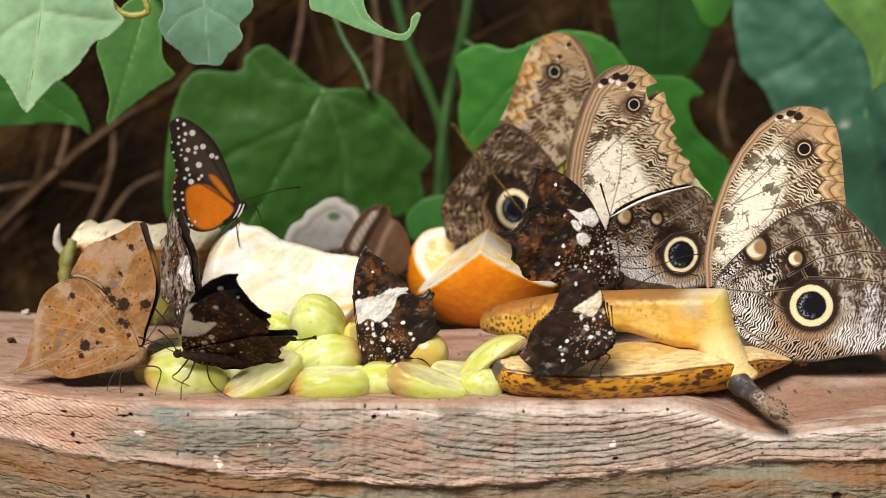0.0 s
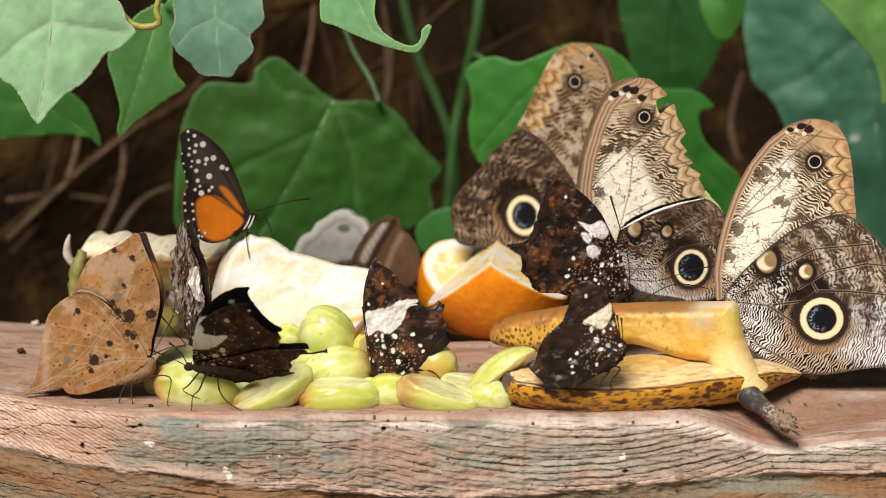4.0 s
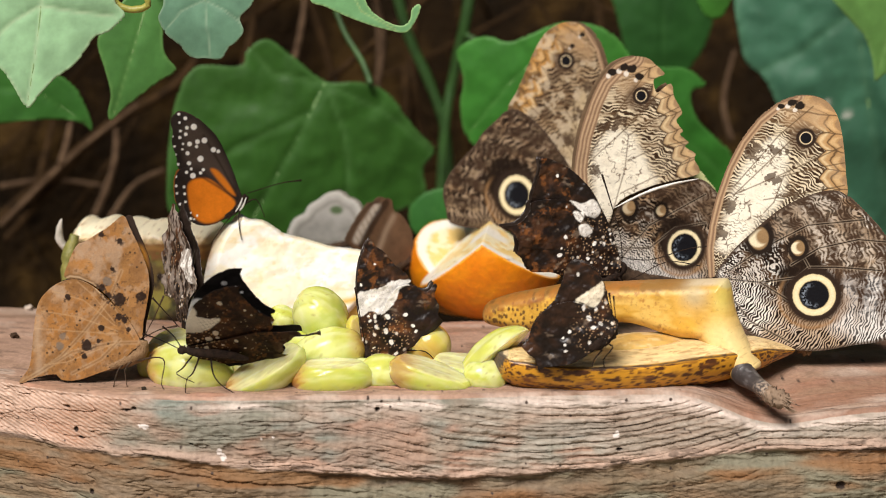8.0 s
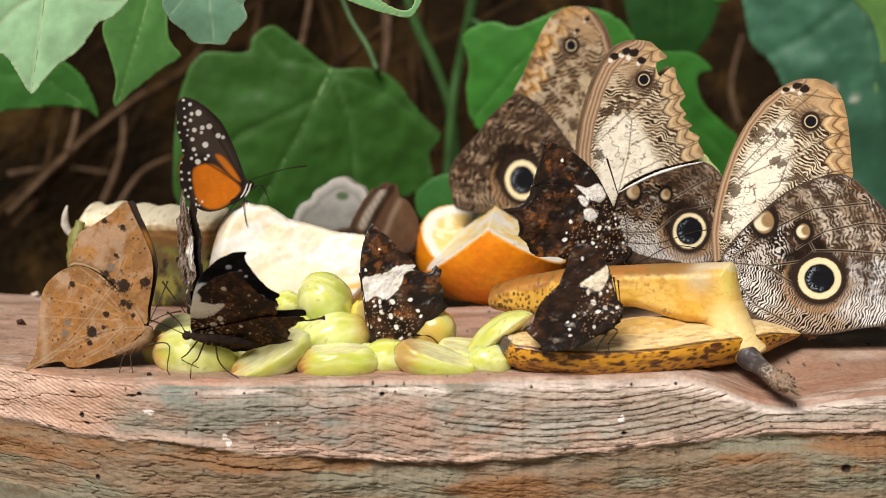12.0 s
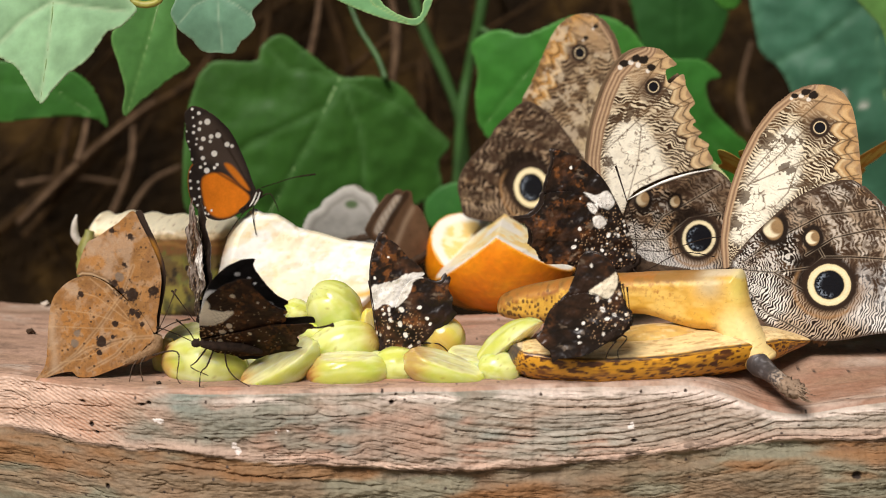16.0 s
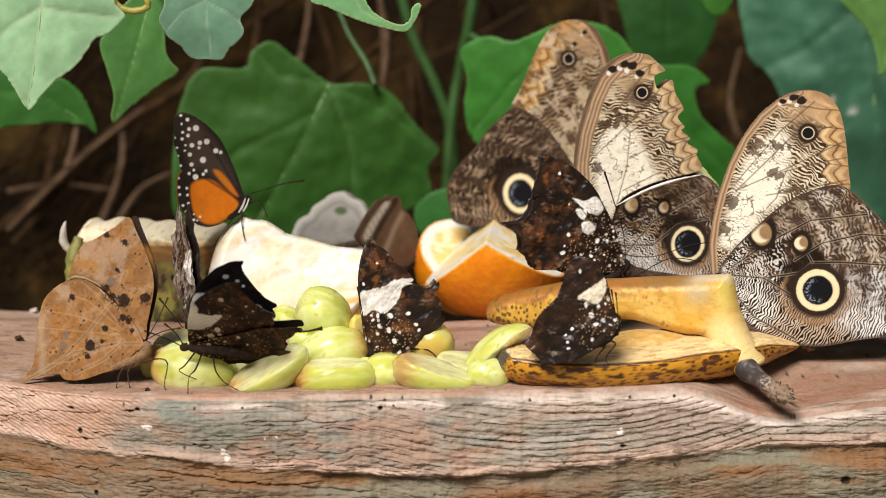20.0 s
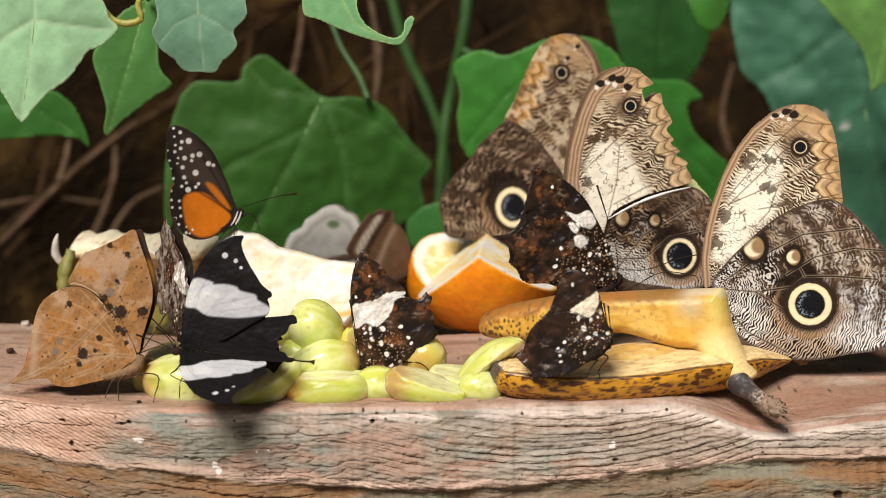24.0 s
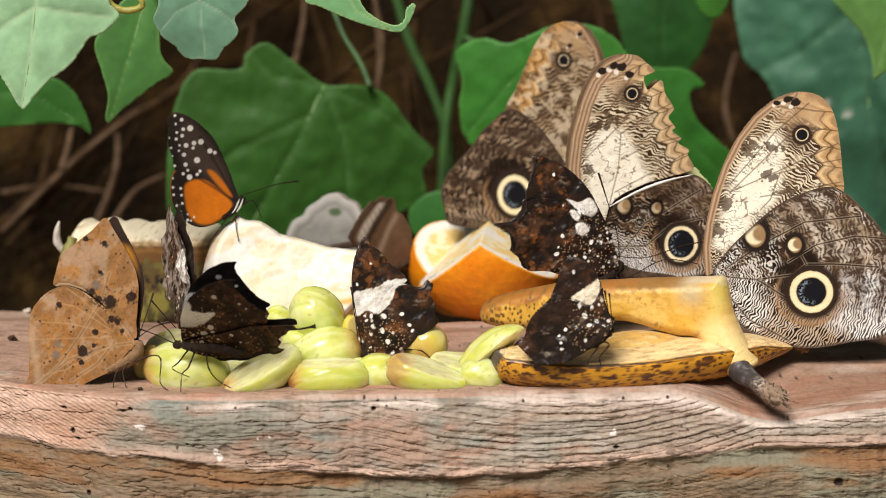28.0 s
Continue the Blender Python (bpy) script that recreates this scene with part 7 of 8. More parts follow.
def dead_leaf(x, z):
    n1, n2, n3 = fbm(x / 8, z / 8, 71), fbm(x / 2, z / 2, 72), fbm(x / 0.9, z / 0.9, 73)
    c = rgb(0.34, 0.168, 0.058) * (0.6 + 0.8 * n1)[:, None]
    c = lay(c, rgb(0.36, 0.16, 0.045), step(0.42, 0.62, fbm(x / 10, z / 10, 77)) * 0.8)
    c = lay(c, rgb(0.40, 0.26, 0.15), step(0.5, 0.7, n2) * 0.6)
    c = lay(c, rgb(0.14, 0.075, 0.035), step(0.58, 0.74, n3) * 0.7)
    c = lay(c, rgb(0.20, 0.095, 0.035), step(0.46, 0.66, fbm((x + z) / 9, (x - z) / 3, 85)) * 0.5)
    c = lay(c, rgb(0.24, 0.12, 0.05), step(0.5, 0.72, fbm(x / 5, z / 5, 79)) * 0.55)
    c = lay(c, rgb(0.42, 0.30, 0.20), step(0.52, 0.7, fbm(x / 7, z / 7, 80)) * 0.6)
    for line in ([(-41.8, -11.2), (-34.3, -6.6), (-26.8, -1.3), (-17.2, 8.8), (-9.3, 18.7), (-4.2, 29.7)], [(-37.5, -8.8), (-22.6, 0.5), (-8.1, 4.2), (1.2, 4.7)], [(-22.9, -7.3), (-12.4, -1.8), (-5, 5.5)]):
        d = to_line(x, z, line)
        c = lay(c, rgb(0.22, 0.12, 0.06), np.exp(-(d / 0.35) ** 2) * 0.6)
        c = lay(c, rgb(0.46, 0.32, 0.18), np.exp(-((d - 0.5) / 0.3) ** 2) * 0.4)
    for line in ([(-5.9, 8.5), (-20.1, 13.2), (-33.5, 14.8)], [(-5.9, 7.5), (-22.4, 8), (-35.8, 8.7)], [(-6.9, 10.5), (-17.9, 19.3), (-29.1, 22)], [(-6, 4.5), (-24.8, -3.2), (-33.2, -4.5)], [(-6.8, 11.5), (-14.7, 21.4), (-19.7, 25.7)], [(0.2, 5.7), (-4.7, 13.6), (-8.6, 19.1)]):
        c = lay(c, rgb(0.48, 0.30, 0.15), np.exp(-(to_line(x, z, line) / 0.22) ** 2) * 0.6)
    edge = to_line(x, z, [(-26.3, 25.5), (-22.9, 27.4), (-19.6, 27.1), (-14.6, 25), (-10, 19.9)])
    # hindwing edge: its shadow painted as a dark line, then the pale rim
    c = lay(c, rgb(0.13, 0.07, 0.03), np.exp(-((edge - 0.5) / 0.5) ** 2) * 0.6)
    c = lay(c, rgb(0.52, 0.36, 0.21), np.exp(-(edge / 0.35) ** 2) * 0.8)
    pale = to_line(x, z, [(-34.6, 12.7), (-35.3, 4.6), (-34.7, -1.5), (-35.3, -6.6)])
    c = lay(c, rgb(0.50, 0.37, 0.25), np.exp(-(pale / 1.6) ** 2) * 0.5)
    c = lay(c, rgb(0.30, 0.17, 0.085), np.exp(-(to_line(x, z, [(-31.4, 15.9), (-32.4, 4.7), (-33.1, -3.5)]) / 0.5) ** 2) * 0.6)
    for sx, sz, r in [(-23.6, 20.1, 1.2), (-5.6, 19.6, 2.5), (-9.2, 20.5, 1.4), (2.6, 20.8, 1.9), (-17.4, 3.1, 1.9), (-18.3, -1, 1.2), (-11, 42.4, 1), (-4.5, 40.2, 1), (-7.3, 30.2, 0.8), (-11.6, 23.5, 1.4), (-5.3, 13.6, 1.2), (-3.3, 12.6, 1.2), (-11.8, 9.4, 1.2), (-13, 4.7, 0.8), (-2, 9.2, 0.8)]:
        q = np.hypot(x - sx, z - sz) / r + 0.9 * (n2 - 0.5) + 0.5 * (n3 - 0.5)
        c = lay(c, rgb(0.018, 0.011, 0.009), step(1.0, 0.8, q) * 0.95)
        halo = np.hypot(x - sx, z - sz) / r
        c = lay(c, rgb(0.04, 0.025, 0.018), step(2.4, 1.0, halo) * step(0.58, 0.68, n3) * 0.9)
    for sx, sz, r in [(-27.1, 2.4, 1.7), (-25.9, 6.1, 1.5), (-9.4, 25.9, 1.9)]:
        q = np.hypot(x - sx, z - sz) / r + 0.9 * (n2 - 0.5)
        c = lay(c, rgb(0.17, 0.14, 0.11), step(1.0, 0.6, q) * 0.8)
    q, tag = cells(x / 4 + 9, z / 4 + 9, 5)
    return lay(c, rgb(0.06, 0.035, 0.02), step(0.13, 0.07, q) * (tag < 0.22))


def dead_leaf_top(x, z):
    c = rgb(0.035, 0.022, 0.016) * (0.7 + 0.6 * fbm(x / 4, z / 4, 75))[:, None]
    c = lay(c, rgb(0.62, 0.26, 0.03), area(x, z, [(-15.2, 37.4), (1.1, 37.7), (1.9, 21.8), (-7.7, 17.5), (-21.6, 29.2)], 2.0))
    for sx, sz, r in [(2.3, 43.7, 0.6), (2.9, 46.1, 0.4)]:
        c = lay(c, rgb(0.9, 0.9, 0.9), step(1.1, 0.8, np.hypot(x - sx, z - sz) / r))
    return c


kite = thing("leaf_butterfly", pose(-0.1077, 0.0350, 0.0107, 0, 0, -8), "brown butterfly whose closed wings look like a spotted dead leaf", "butterfly")
wing("hindwing", kite, K_HIND, 0.28, dead_leaf, dead_leaf_top, pose(0, -0.0010, 0), WING, lambda x, z: 1.2 * (fbm(x / 12, z / 12, 5) - 0.5))
wing("forewing", kite, K_FORE, 0.28, dead_leaf, dead_leaf_top, pose(0, 0.0002, 0), WING, lambda x, z: 1.2 * (fbm(x / 12, z / 12, 5) - 0.5))
kite_fore = wing("forewing", kite, K_FORE, 0.5, dead_leaf_top, dead_leaf, pose(0, 0.0022, 0, 0, 2.2, 0), WING)
wing("hindwing", kite, K_HIND, 0.8, dead_leaf_top, dead_leaf, pose(0, 0.0034, 0, -1), WING)
insect(kite, TAN_BODY, mm((3, 0.5, 5), (1, 0.5, 0), (-6, 0.5, -3), (-16, 0.5, -6)), [0.0016, 0.0026, 0.0024, 0.0008],
       legs=[mm((-4, -1, -3), (-6, -3, -6), (-7, -4, -11)), mm((-1, -1, -2), (-3, -3, -5), (-2, -4, -11)), mm((1, -1, -2), (8, -3, 0), (12, -5, -1), (11, -6, -9), (14, -7, -12))],
       feelers=[mm((3, 0, 6), (8, -3, 14), (12, -4, 22)), mm((3, 0, 6), (10, -4, 10), (17, -6, 12))], leg_mat=BODY)

# ---- orange butterfly on the melon ----
T_FORE = [(0.9, -0.9), (-0.8, 6.9), (-3.9, 15.9), (-8.1, 24.9), (-13, 30.5), (-18.2, 34.1), (-22.5, 35.5), (-24.7, 34.5), (-26, 32.5), (-25.5, 27.5), (-25.8, 23.1), (-24.2, 17.6), (-23.9, 14.3), (-20.5, 10.4), (-9.7, 2.8)]
T_HIND = [(0, -0.4), (-5.2, 3.7), (-11.7, 10.2), (-17.1, 13.9), (-22.6, 13.6), (-24.8, 10.6), (-25.4, 5.5), (-24.7, -0.1), (-21.9, -5), (-17.6, -8.3), (-13.2, -9.1), (-8.1, -7.8), (-3.6, -4.8)]


def tiger_paint(x, z):
    n1 = fbm(x / 4, z / 4, 81)
    c = rgb(0.030, 0.022, 0.018) * (0.7 + 0.6 * n1)[:, None]
    c = lay(c, rgb(0.085, 0.060, 0.045), area(x, z, [(-21.2, 28.5), (-16.7, 31.7), (-8.2, 21.6), (-2.9, 8.1), (-5.2, 6), (-13.9, 12.9), (-20.4, 15.3)], 2.0) * 0.8)
    c = lay(c, rgb(0.74, 0.20, 0.012) * (0.8 + 0.35 * n1)[:, None], area(x, z, [(-20.1, 7.5), (-16.1, 9.6), (-11.3, 8.8), (-5.2, 3.7), (-2, -0.4), (-4.3, -4.1), (-9.9, -7.7), (-14.8, -7.8), (-18.6, -4.7), (-20.1, 0.9)], 0.7))
    c = lay(c, rgb(0.66, 0.19, 0.015), area(x, z, [(-11.2, 12.8), (-8.4, 12.3), (-4.1, 7), (-1.5, 2.5), (-3.5, 3), (-7.8, 7.8)], 0.7))
    for line in ([(-1.3, 0.9), (-8.5, 6.1), (-15, 10.3)], [(-0.4, 0.9), (-6.2, 12.7), (-13.6, 26.1)]):
        c = lay(c, rgb(0.02, 0.014, 0.01), np.exp(-(to_line(x, z, line) / 0.5) ** 2) * 0.7)
    for sx, sz, r in TIGER_DOTS:
        c = lay(c, rgb(0.88, 0.85, 0.78), step(1.05, 0.75, np.hypot(x - sx, z - sz) / r))
    return c


TIGER_DOTS = [(-17.3, 29.6, 1.3), (-13.3, 24.2, 1.2), (-16, 23.8, 1), (-19.1, 23, 1), (-9.9, 20.5, 1.1), (-8, 19.8, 0.8), (-15, 17.1, 1.3), (-20, 19.4, 0.9), (-19.5, 15.5, 0.9), (-18.2, 10.7, 1.2), (-20.5, 33, 0.8), (-20, 29.3, 0.8), (-20.5, 26.8, 0.8), (-22.8, 25.6, 0.7), (-16.4, 21.9, 0.7), (-15.2, 11.7, 0.7), (-14, 12.8, 0.7), (-20.6, 12.1, 0.7), (-18.8, 13.4, 0.6)] + [(-26.1, 29, 0.5), (-25.6, 26.1, 0.5), (-24.9, 22.2, 0.5), (-24.6, 19, 0.5), (-23.7, 15.2, 0.6), (-24.8, 10.5, 0.6), (-24.7, 6.9, 0.6), (-24.5, 4, 0.6), (-23.4, -0.3, 0.6), (-22.2, -2.8, 0.6), (-19.4, -6.1, 0.6), (-16.9, -5, 0.5), (-21.5, 3.7, 0.6), (-21.7, 6.4, 0.6), (-21.3, 0.5, 0.6), (-23, 34.7, 0.6), (-21.6, 23.1, 0.5), (-21.9, 21, 0.5), (-22.5, 28.1, 0.6), (-22.8, 31.4, 0.5), (-19.3, -3.8, 0.4), (-18.1, -6.4, 0.4), (-22.5, -5.4, 0.4)]
tiger = thing("tiger_longwing_butterfly", pose(-0.0797, 0.1180, 0.0535, 0, 0, 14), "orange and black butterfly with white dots perched on the melon wedge", "butterfly")
wing("hindwing", tiger, T_HIND, 0.25, tiger_paint, plain((0.3, 0.1, 0.02)), pose(0, -0.0008, 0), WING)
wing("forewing", tiger, T_FORE, 0.25, tiger_paint, plain((0.05, 0.03, 0.02)), pose(0, 0.0002, 0), WING)
wing("forewing", tiger, T_FORE, 0.8, plain((0.05, 0.03, 0.02)), tiger_paint, pose(0, 0.002, 0, -2, 0.5), WING)
wing("hindwing", tiger, T_HIND, 0.8, plain((0.3, 0.1, 0.02)), tiger_paint, pose(0, 0.003, 0, -2), WING)
insect(tiger, DARK_BODY, mm((3, 0.5, 2), (0, 0.5, -1), (-5, 0.5, -5), (-14, 0.5, -7)), [0.0012, 0.002, 0.0018, 0.0008],
       legs=[mm((0, -1, -2), (-1, -3, -8), (0, -4, -15)), mm((-2, -1, -4), (-6, -2, -8), (-12, -3, -16)), mm((2, -1, -1), (6, -4, 1), (9, -5, -6))],
       feelers=[mm((3, 0, 3), (9, -2, 5), (16, -3, 7), (24, -4, 8))], hair=0.08)
for k, off in enumerate((-0.0006, 0.0010)):
    v, f = tube(mm((1.4 + off * 900, -1.6, 1.5), (0.2 + off * 900, -1.8, -1.5), (-1.5 + off * 900, -1.6, -4.0)), [0.0002, 0.0004, 0.0002], 6)
    part("stripe", mesh_of("stripe", v, f), mottled("white_stripe", [(0.3, (0.7, 0.68, 0.6)), (0.7, (0.85, 0.83, 0.76))], 400), tiger, "white stripe along the dark thorax")

# ---- butterflies behind ----
def banded_brown(x, z):
    n1, n2 = fbm(x / 4, z / 4, 91), fbm(x / 1.5, z / 1.5, 92)
    c = rgb(0.15, 0.085, 0.048) * (0.6 + 0.8 * n1)[:, None]
    band = area(x, z, [(-29.2, 8.9), (-26.5, 14.5), (-23.6, 18.1), (-18.5, 23.9), (-15.4, 22.9), (-17.2, 19.8), (-21.0, 15.3), (-23.6, 10.8), (-25.6, 7.2)], 1.0)
    c = lay(c, rgb(0.62, 0.55, 0.46) * (0.8 + 0.4 * n2)[:, None], band * 0.9)
    c = lay(c, rgb(0.16, 0.09, 0.05), band * step(0.75, 0.95, np.sin((x * 0.9 + z * 0.45) * 2.4)) * 0.6)
    edge = to_line(x, z, [(-25.0, 6.7), (-20.7, 14.1), (-15.9, 20.6), (-13.0, 24.0)])
    c = lay(c, rgb(0.03, 0.017, 0.01), np.exp(-((edge - 0.6) / 1.2) ** 2) * 0.85)
    return lay(c, rgb(0.36, 0.26, 0.18), np.exp(-(to_line(x, z, [(-17.1, 3.1), (-13.0, 12.3), (-9.3, 18.0)]) / 1.6) ** 2) * 0.8)


brown = thing("brown_butterfly", pose(-0.0138, 0.1950, 0.0189, 0, 0, 30), "brown butterfly with a pale slanting band behind the fruit", "butterfly")
E2_WING = [(-30.9, 8.4), (-28.2, 13.5), (-24.2, 18.9), (-22.0, 21.3), (-19.3, 23.9), (-16.3, 24.2), (-14.0, 26.0), (-10.3, 25.4), (-9.0, 20.6), (-6.3, 19.0), (-3.4, 16.1), (-0.3, 10.1), (0.6, 2.8), (-1.7, -5.4), (-9.1, -4.7), (-18.5, -1.5), (-26.3, 3.9)]
wing("hindwing", brown, E2_WING, 0.5, banded_brown, plain((0.12, 0.07, 0.04)), pose(0, -0.0006, 0))
wing("forewing", brown, E2_WING, 0.9, plain((0.12, 0.07, 0.04)), banded_brown, pose(0, 0.003, 0, -6))
insect(brown, BODY, mm((3, 1, 1), (0, 1, -2), (-10, 1, -6), (-20, 1, -8)), [0.0015, 0.003, 0.0026, 0.0008], legs=[mm((0, 0, -2), (1, -3, -8), (1, -4, -24))])


def worn_grey(x, z):
    n1, n2 = fbm(x / 5, z / 5, 95), fbm(x / 2, z / 2, 96)
    c = rgb(0.26, 0.25, 0.22) * (0.7 + 0.6 * n1)[:, None]
    c = lay(c, rgb(0.40, 0.38, 0.34), step(6, 16, z + 6 * n2) * 0.8)
    rim = to_line(x, z, np.array(G_WING + G_WING[:1]))
    c = lay(c, rgb(0.52, 0.50, 0.44), step(3.2, 1.0, rim + 1.5 * (n2 - 0.5)) * 0.7)
    c = lay(c, rgb(0.15, 0.14, 0.11), np.exp(-((rim - 4.2) / 0.8) ** 2) * 0.5)
    return lay(c, rgb(0.09, 0.13, 0.06), step(1.0, 0.5, np.hypot((x - GREY_HOLE[0]) / 4, (z - GREY_HOLE[1]) / 2.6)))


GREY_HOLE = (-11.8, 12.4)
grey = thing("grey_butterfly", pose(-0.0374, 0.2350, 0.0206, 0, 0, -10), "worn pale grey butterfly resting far behind the melon", "butterfly")
G_WING = [(-0.3, -7.9), (-16.5, -6.9), (-29.1, -5.5), (-35.2, -1.2), (-34.1, 4.0), (-31.7, 8.0), (-27.1, 10.6), (-24.9, 14.2), (-20.7, 16.9), (-16.2, 20.0), (-10.4, 20.8), (-6.4, 18.1), (-2.3, 16.5), (-0.5, 13.3), (1.6, 10.2), (1.9, 2.5)]
wing("hindwing", grey, G_WING, 0.7, worn_grey, plain((0.2, 0.18, 0.15)), pose(0, -0.0006, 0))
wing("forewing", grey, G_WING, 1.2, plain((0.2, 0.18, 0.15)), worn_grey, pose(0, 0.003, 0, -5))
insect(grey, BODY, mm((2, 1, 1), (0, 1, -2), (-12, 1, -4), (-24, 1, -5)), [0.0015, 0.003, 0.0026, 0.0008], legs=[mm((-4, 0, -3), (-4, -3, -14), (-4, -4, -34))])

# ---- yellow-green butterfly that comes and goes ----
def green_panes(seed, ground, pane):
    def paint(x, z):
        n1 = fbm(x / 3, z / 3, seed)
        c = rgb(*ground) * (0.7 + 0.6 * n1)[:, None]
        for k in range(5):
            a = 9 + k * 7.5
            q = np.hypot((x - a - 0.3 * z) / 3.4, (z - 8 - 0.10 * a) / 5.6) + 0.3 * (n1 - 0.5)
            c = lay(c, rgb(*pane), step(1.05, 0.9, q))
            q = np.hypot((x - a + 0.3 * z) / 3.6, (z + 6 + 0.05 * a) / 6.5) + 0.3 * (n1 - 0.5)
            c = lay(c, rgb(*pane), step(1.05, 0.85, q))
        return c
    return paint


visitor = thing("malachite_butterfly", pose(0.0360, 0.1520, 0.0447, 0, 0, 0), "dark butterfly with yellow green wing panes fluttering behind the others", "butterfly")
PANES = green_panes(31, (0.05, 0.034, 0.02), (0.25, 0.29, 0.035))
GOLD = green_panes(33, (0.48, 0.26, 0.05), (0.62, 0.50, 0.12))
V_FORE = [(0, 3), (8, 12), (20, 18), (34, 20), (44, 18), (46, 13), (42, 6), (34, 2), (20, 0), (6, 0)]
V_HIND = [(0, 0), (8, 1), (20, 0), (32, 1), (38, -3), (37, -9), (31, -14), (24, -18), (20, -24), (17, -18), (9, -12), (3, -6)]
visitor_wings = []
for side in (1, -1):
    for nm, shape, gap in (("forewing", V_FORE, 0.0), ("hindwing", V_HIND, 0.0004)):
        # wings lie flat in the xy plane of the part: length along x, upper side to +z
        pts = [(a * side * 1.15, b * 1.15) for a, b in shape]
        flip = lambda q, s=side: (lambda x, z: q(x * s / 1.15, z / 1.15))
        w = wing(nm, visitor, pts, 0.5, flip(GOLD), flip(PANES), None, WING)
        w.data.transform(pose(0, 0, gap, 90))
        visitor_wings.append((w, side))
insect(visitor, BODY, mm((0, -14, -1), (0, -5, 0), (0, 4, 0), (0, 12, 1)), [0.0008, 0.0018, 0.0024, 0.0014],
       feelers=[mm((1, 12, 1), (4, 20, 4), (7, 28, 6)), mm((-1, 12, 1), (-4, 20, 4), (-7, 28, 6))])

# ---- rind at the table's end ----
def husk_paint(x, z):
    n1 = fbm(x / 4, z / 4, 101)
    c = rgb(0.22, 0.10, 0.03) * (0.6 + 0.8 * n1)[:, None]
    return lay(c, rgb(0.05, 0.03, 0.02), step(0.5, 0.7, fbm(x / 2, z / 2, 102)))


husk = new("fruit_husk", solid("fruit_husk", [(-16, -7), (-12, 2), (-4, 7), (8, 8), (20, 6), (24, -2), (22, -8), (0, -9)], 0.8, 16, 5, husk_paint))
husk.matrix_basis = pose(*(0.1794, 0.1120, -0.0027))
husk.data.materials.append(FRUIT)
tagged(husk, "dark brown dried fruit husk lying behind an owl butterfly", "fruit")

# ---- crumbs on the table ----
for k, (at, r, c, what) in enumerate([((-0.1759, 0.1676, 0.0000), 0.0022, (0.62, 0.52, 0.42), "small pale crumb"), ((-0.1686, 0.1112, 0.0000), 0.0022, (0.06, 0.035, 0.02), "dark crumb of soil"), ((0.0020, 0.1029, 0.0000), 0.0012, (0.05, 0.03, 0.02), "dark crumb of soil"), ((-0.1037, 0.0272, 0.0000), 0.0011, (0.04, 0.03, 0.02), "tiny dark seed")]):
    bm = bmesh.new()
    bmesh.ops.create_icosphere(bm, subdivisions=2, radius=r)
    for vert in bm.verts:
        vert.co *= 0.8 + 0.5 * noise.noise(vert.co * 900 + Vector((k, 0, 0)))
        vert.co.z *= 0.7
    me = bpy.data.meshes.new("crumb")
    bm.to_mesh(me)
    bm.free()
    ob = new("crumb", me)
    me.materials.append(mottled("crumb_" + what.split()[0], [(0.3, tuple(0.7 * a for a in c)), (0.7, c)], 500, 0.8))
    ob.location = (at[0], at[1], r * 0.5)
    tagged(ob, what + " lying on the wooden table", "crumb")


# ---- what moves ----
def rock(ob, rows):
    """Leans a thing in its own plane about its base: seconds, degrees, and a turn about the upright."""
    base = ob.matrix_basis.copy()
    walk(ob, [(t, base @ pose(0, 0, 0, 0, a, y)) for t, a, y in rows])


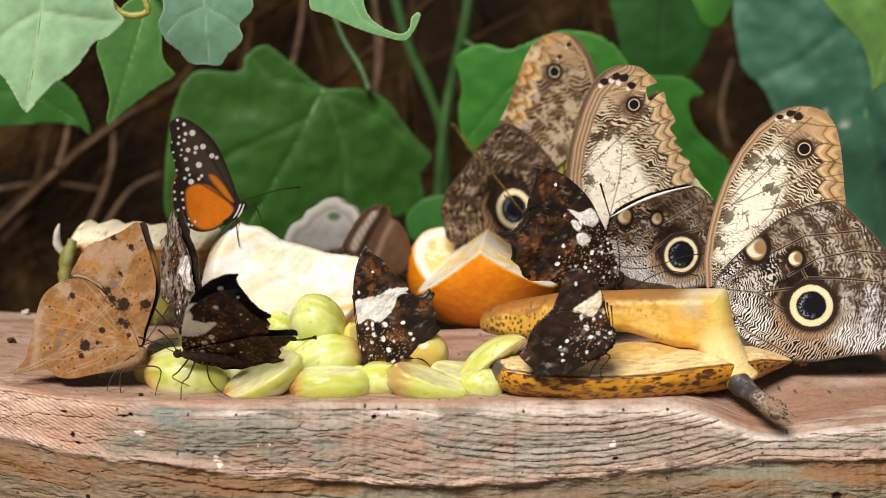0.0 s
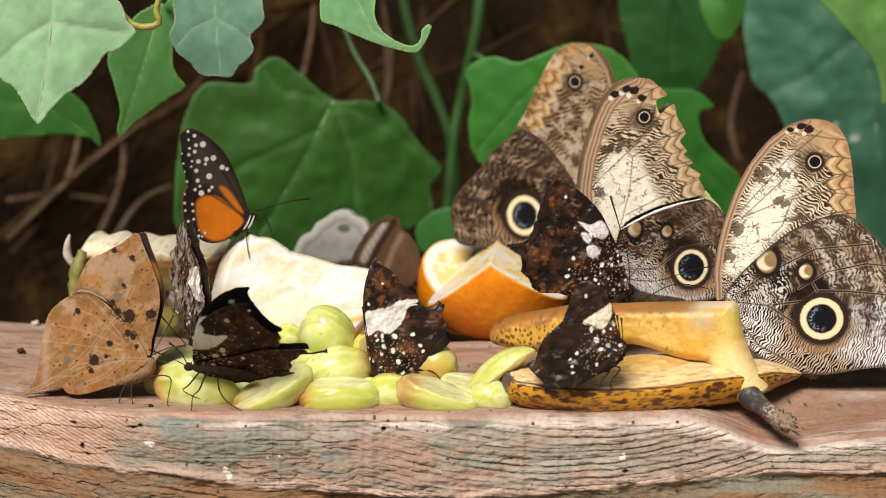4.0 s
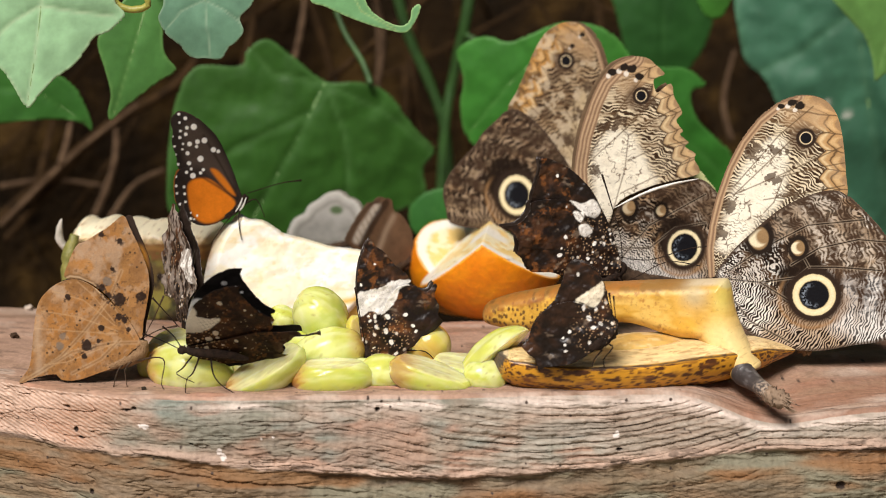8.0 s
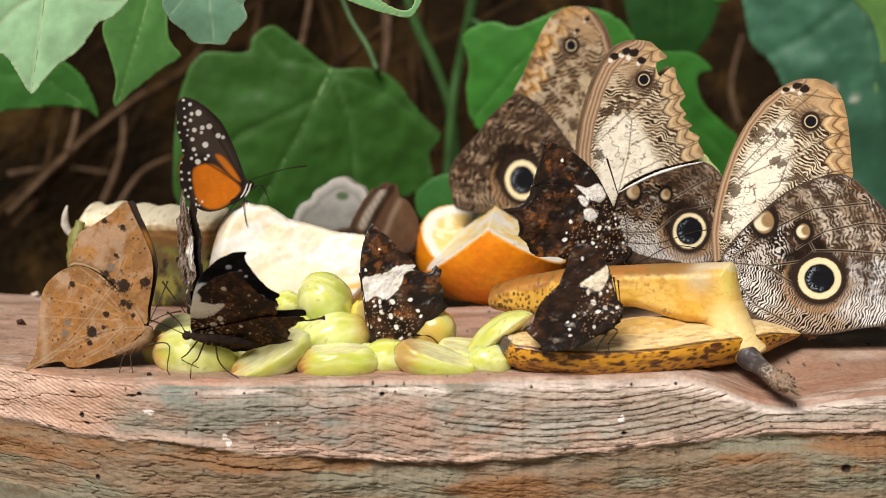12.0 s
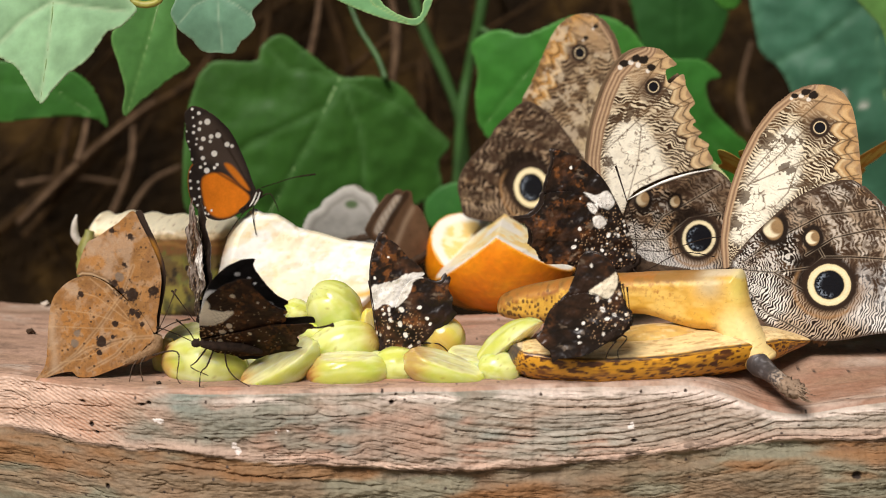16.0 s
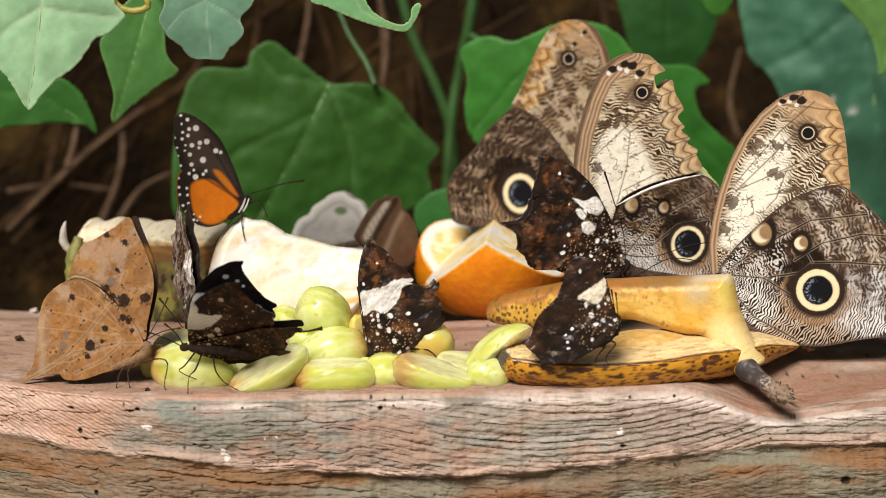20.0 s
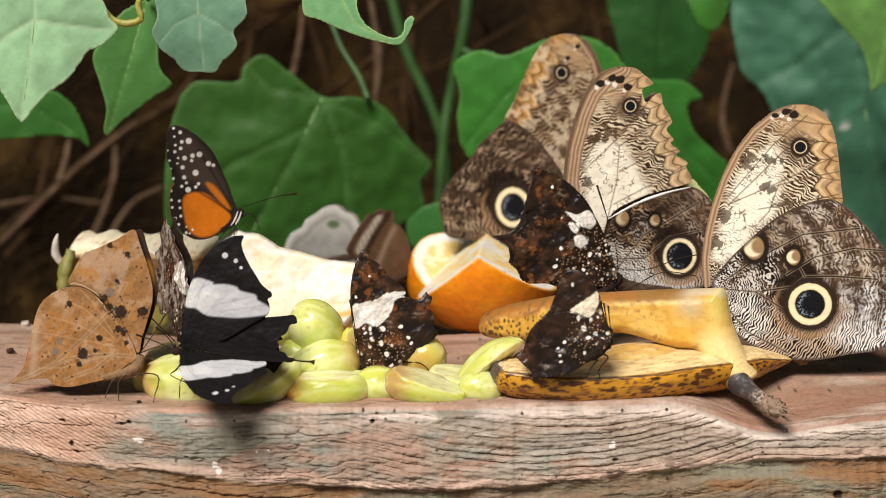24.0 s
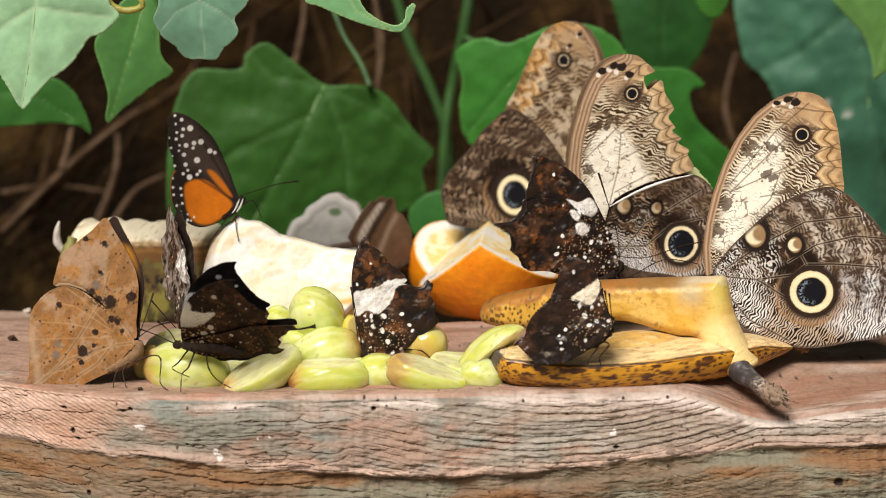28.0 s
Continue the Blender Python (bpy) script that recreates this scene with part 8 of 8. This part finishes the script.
def motions():
    rock(owl_b, [(0, -1.9, 0), (7.2, -1.9, 0), (7.4, -4.0, -8), (7.6, 0.2, 0), (8, 0, 0), (12.5, -0.7, 0), (17.1, -0.3, 0), (17.4, -3.4, 0), (18.6, -2.9, 0), (19, -0.5, 0), (22.5, -0.2, 0), (23, -1.2, 0), (24, -1.7, 0), (28, -1.7, 0)])
    rock(owl_c, [(0, -4.2, 0), (1.7, -4.2, 0), (1.9, 5.0, 30), (2.1, 0.5, 0), (3, 0, 0), (28, 0.3, 0)])
    rock(kite, [(0, 6.8, 0), (2, 5.8, 0), (3, 4.2, 0), (5.5, 0.5, 0), (6.5, 4.5, 0), (8, 0, 0), (10, -2.4, 0), (12, -0.8, 0), (15, -1.8, 0), (17, -1.2, 0), (20, 1.6, 0), (22.5, 5.6, 0), (24.6, 7.0, 0), (24.8, -3.0, 8), (25, -7.5, 12), (25.4, -6.5, 4), (26, -1, 0), (28, -5.6, 0)])
    rest = kite_fore.matrix_basis.copy()
    walk(kite_fore, [(t, rest @ pose(0, 0, 0, 0, a, b)) for t, a, b in ((0, 0, 0), (24.6, 0, 0), (24.8, 9, 18), (25, 3, 4), (25.4, 1, 0), (28, 1, 0))])
    rock(narrow, [(0, 1.6, 0), (8, 0, 0), (11, 2.3, -10), (17, 2.5, -10), (20.5, -0.8, -6), (22.5, -4.4, 0), (24, -4.4, 0), (28, -2.7, -4)])
    rock(brown, [(0, 0, 0), (13, 0, 0), (14.6, 2, 4), (15.5, 4, 8), (28, 4, 8)])
    # near wing, far wing: lean towards the eye in degrees
    flaps = [(0, 47, 37), (5.5, 47, 37), (8, 47, 36), (22.5, 47, 32), (23.1, 48, 30), (23.2, 50, 29), (23.3, 58, 25), (23.4, 71, 20), (23.5, 84, 15), (23.6, 95, 6), (23.7, 102, -3), (23.9, 107, -6), (24.4, 108, -8), (24.6, 103, -4), (24.7, 93, -2), (24.8, 82, 4), (24.9, 64, 14), (25.0, 53, 26), (25.1, 48, 33), (25.3, 47, 36), (28, 47, 36)]
    for w, far, gap in flap_wings:
        walk(w, [(t, pose(0, (0.0012 + gap) if far else -gap * 1.6, 0, b if far else a)) for t, a, b in flaps])
    sit = flapper.matrix_basis.copy()
    walk(flapper, [(tt, pose(a / 1000, 0, b / 1000) @ sit) for tt, a, b in ((0, -0.3, 0.6), (8, 0.2, -0.4), (20.5, 0, 1.0), (22.5, 0, 2.6), (23.2, 0, 3.0), (23.6, 0, 3.9), (24.6, 0, 3.9), (24.9, -0.4, 3.0), (25.2, -0.4, 2.0), (28, 0, 1.6))])
    # the visitor: place, turn and wing angle from the level
    def v(t, x, y, z, turn, tilt, up):
        return t, pose(x, y, z, tilt, 0, turn), up
    here, there = (0.0360, 0.1520, 0.0447), (0.1378, 0.1500, 0.0426)
    stay = [(0, 51, 0), (0.2, 26, -5), (0.4, 22, -5), (0.6, 60, -2), (0.8, 58, 8), (1.0, 38, 14), (1.2, 25, 15), (1.4, 42, 9), (1.6, 52, 1), (1.7, 54, 0), (1.8, 50, 0)]
    rows = [v(t, *here, 4, b, a) for t, a, b in stay]
    rows += [v(1.9, *(0.0084, 0.1600, 0.0503), 30, 25, 30), v(2.0, *(-0.0450, 0.2000, 0.0400), 68, 20, 52), v(2.1, *(-0.0450, 0.2000, 0.0990), 80, 30, 10), v(2.3, *(-0.0540, 0.2000, 0.1677), 90, 30, 30), v(2.6, *(-0.1032, 0.3000, 0.2334), 60, 20, 20),
             v(12.4, *(0.0311, 0.3000, 0.2386), 0, 20, 20), v(13.2, *(0.2215, 0.2000, 0.1535), -30, 20, 10), v(13.8, *there, -10, 0, 40), v(14.4, *there, 22, 8, 34)]
    rows += [v(t, *there, 34, 6, a) for t, a in ((15.5, 36), (16.4, 33), (17.0, 36), (17.4, 42), (17.6, 46), (17.8, 50), (18.0, 52), (18.2, 58), (18.6, 60), (18.7, 40))]
    rows += [v(18.8, *(0.1582, 0.1700, 0.0550), -40, 25, 10), v(18.93, *(0.2544, 0.2000, 0.0809), -80, 30, 30), v(19.4, *(0.3334, 0.3000, 0.1269), -80, 20, 20), v(28, *(0.3317, 0.3000, 0.1539), -80, 10, 30)]
    walk(visitor, [(t, m) for t, m, up in rows])
    for w, side in visitor_wings:
        walk(w, [(t, pose(0, 0, 0, 0, -side * up * (0.55 if side > 0 and 14.3 < t < 18.05 else 1), 0) @ pose(0, 0, 0, -46 if side > 0 and 14.3 < t < 18.65 else 0)) for t, m, up in rows])


motions()
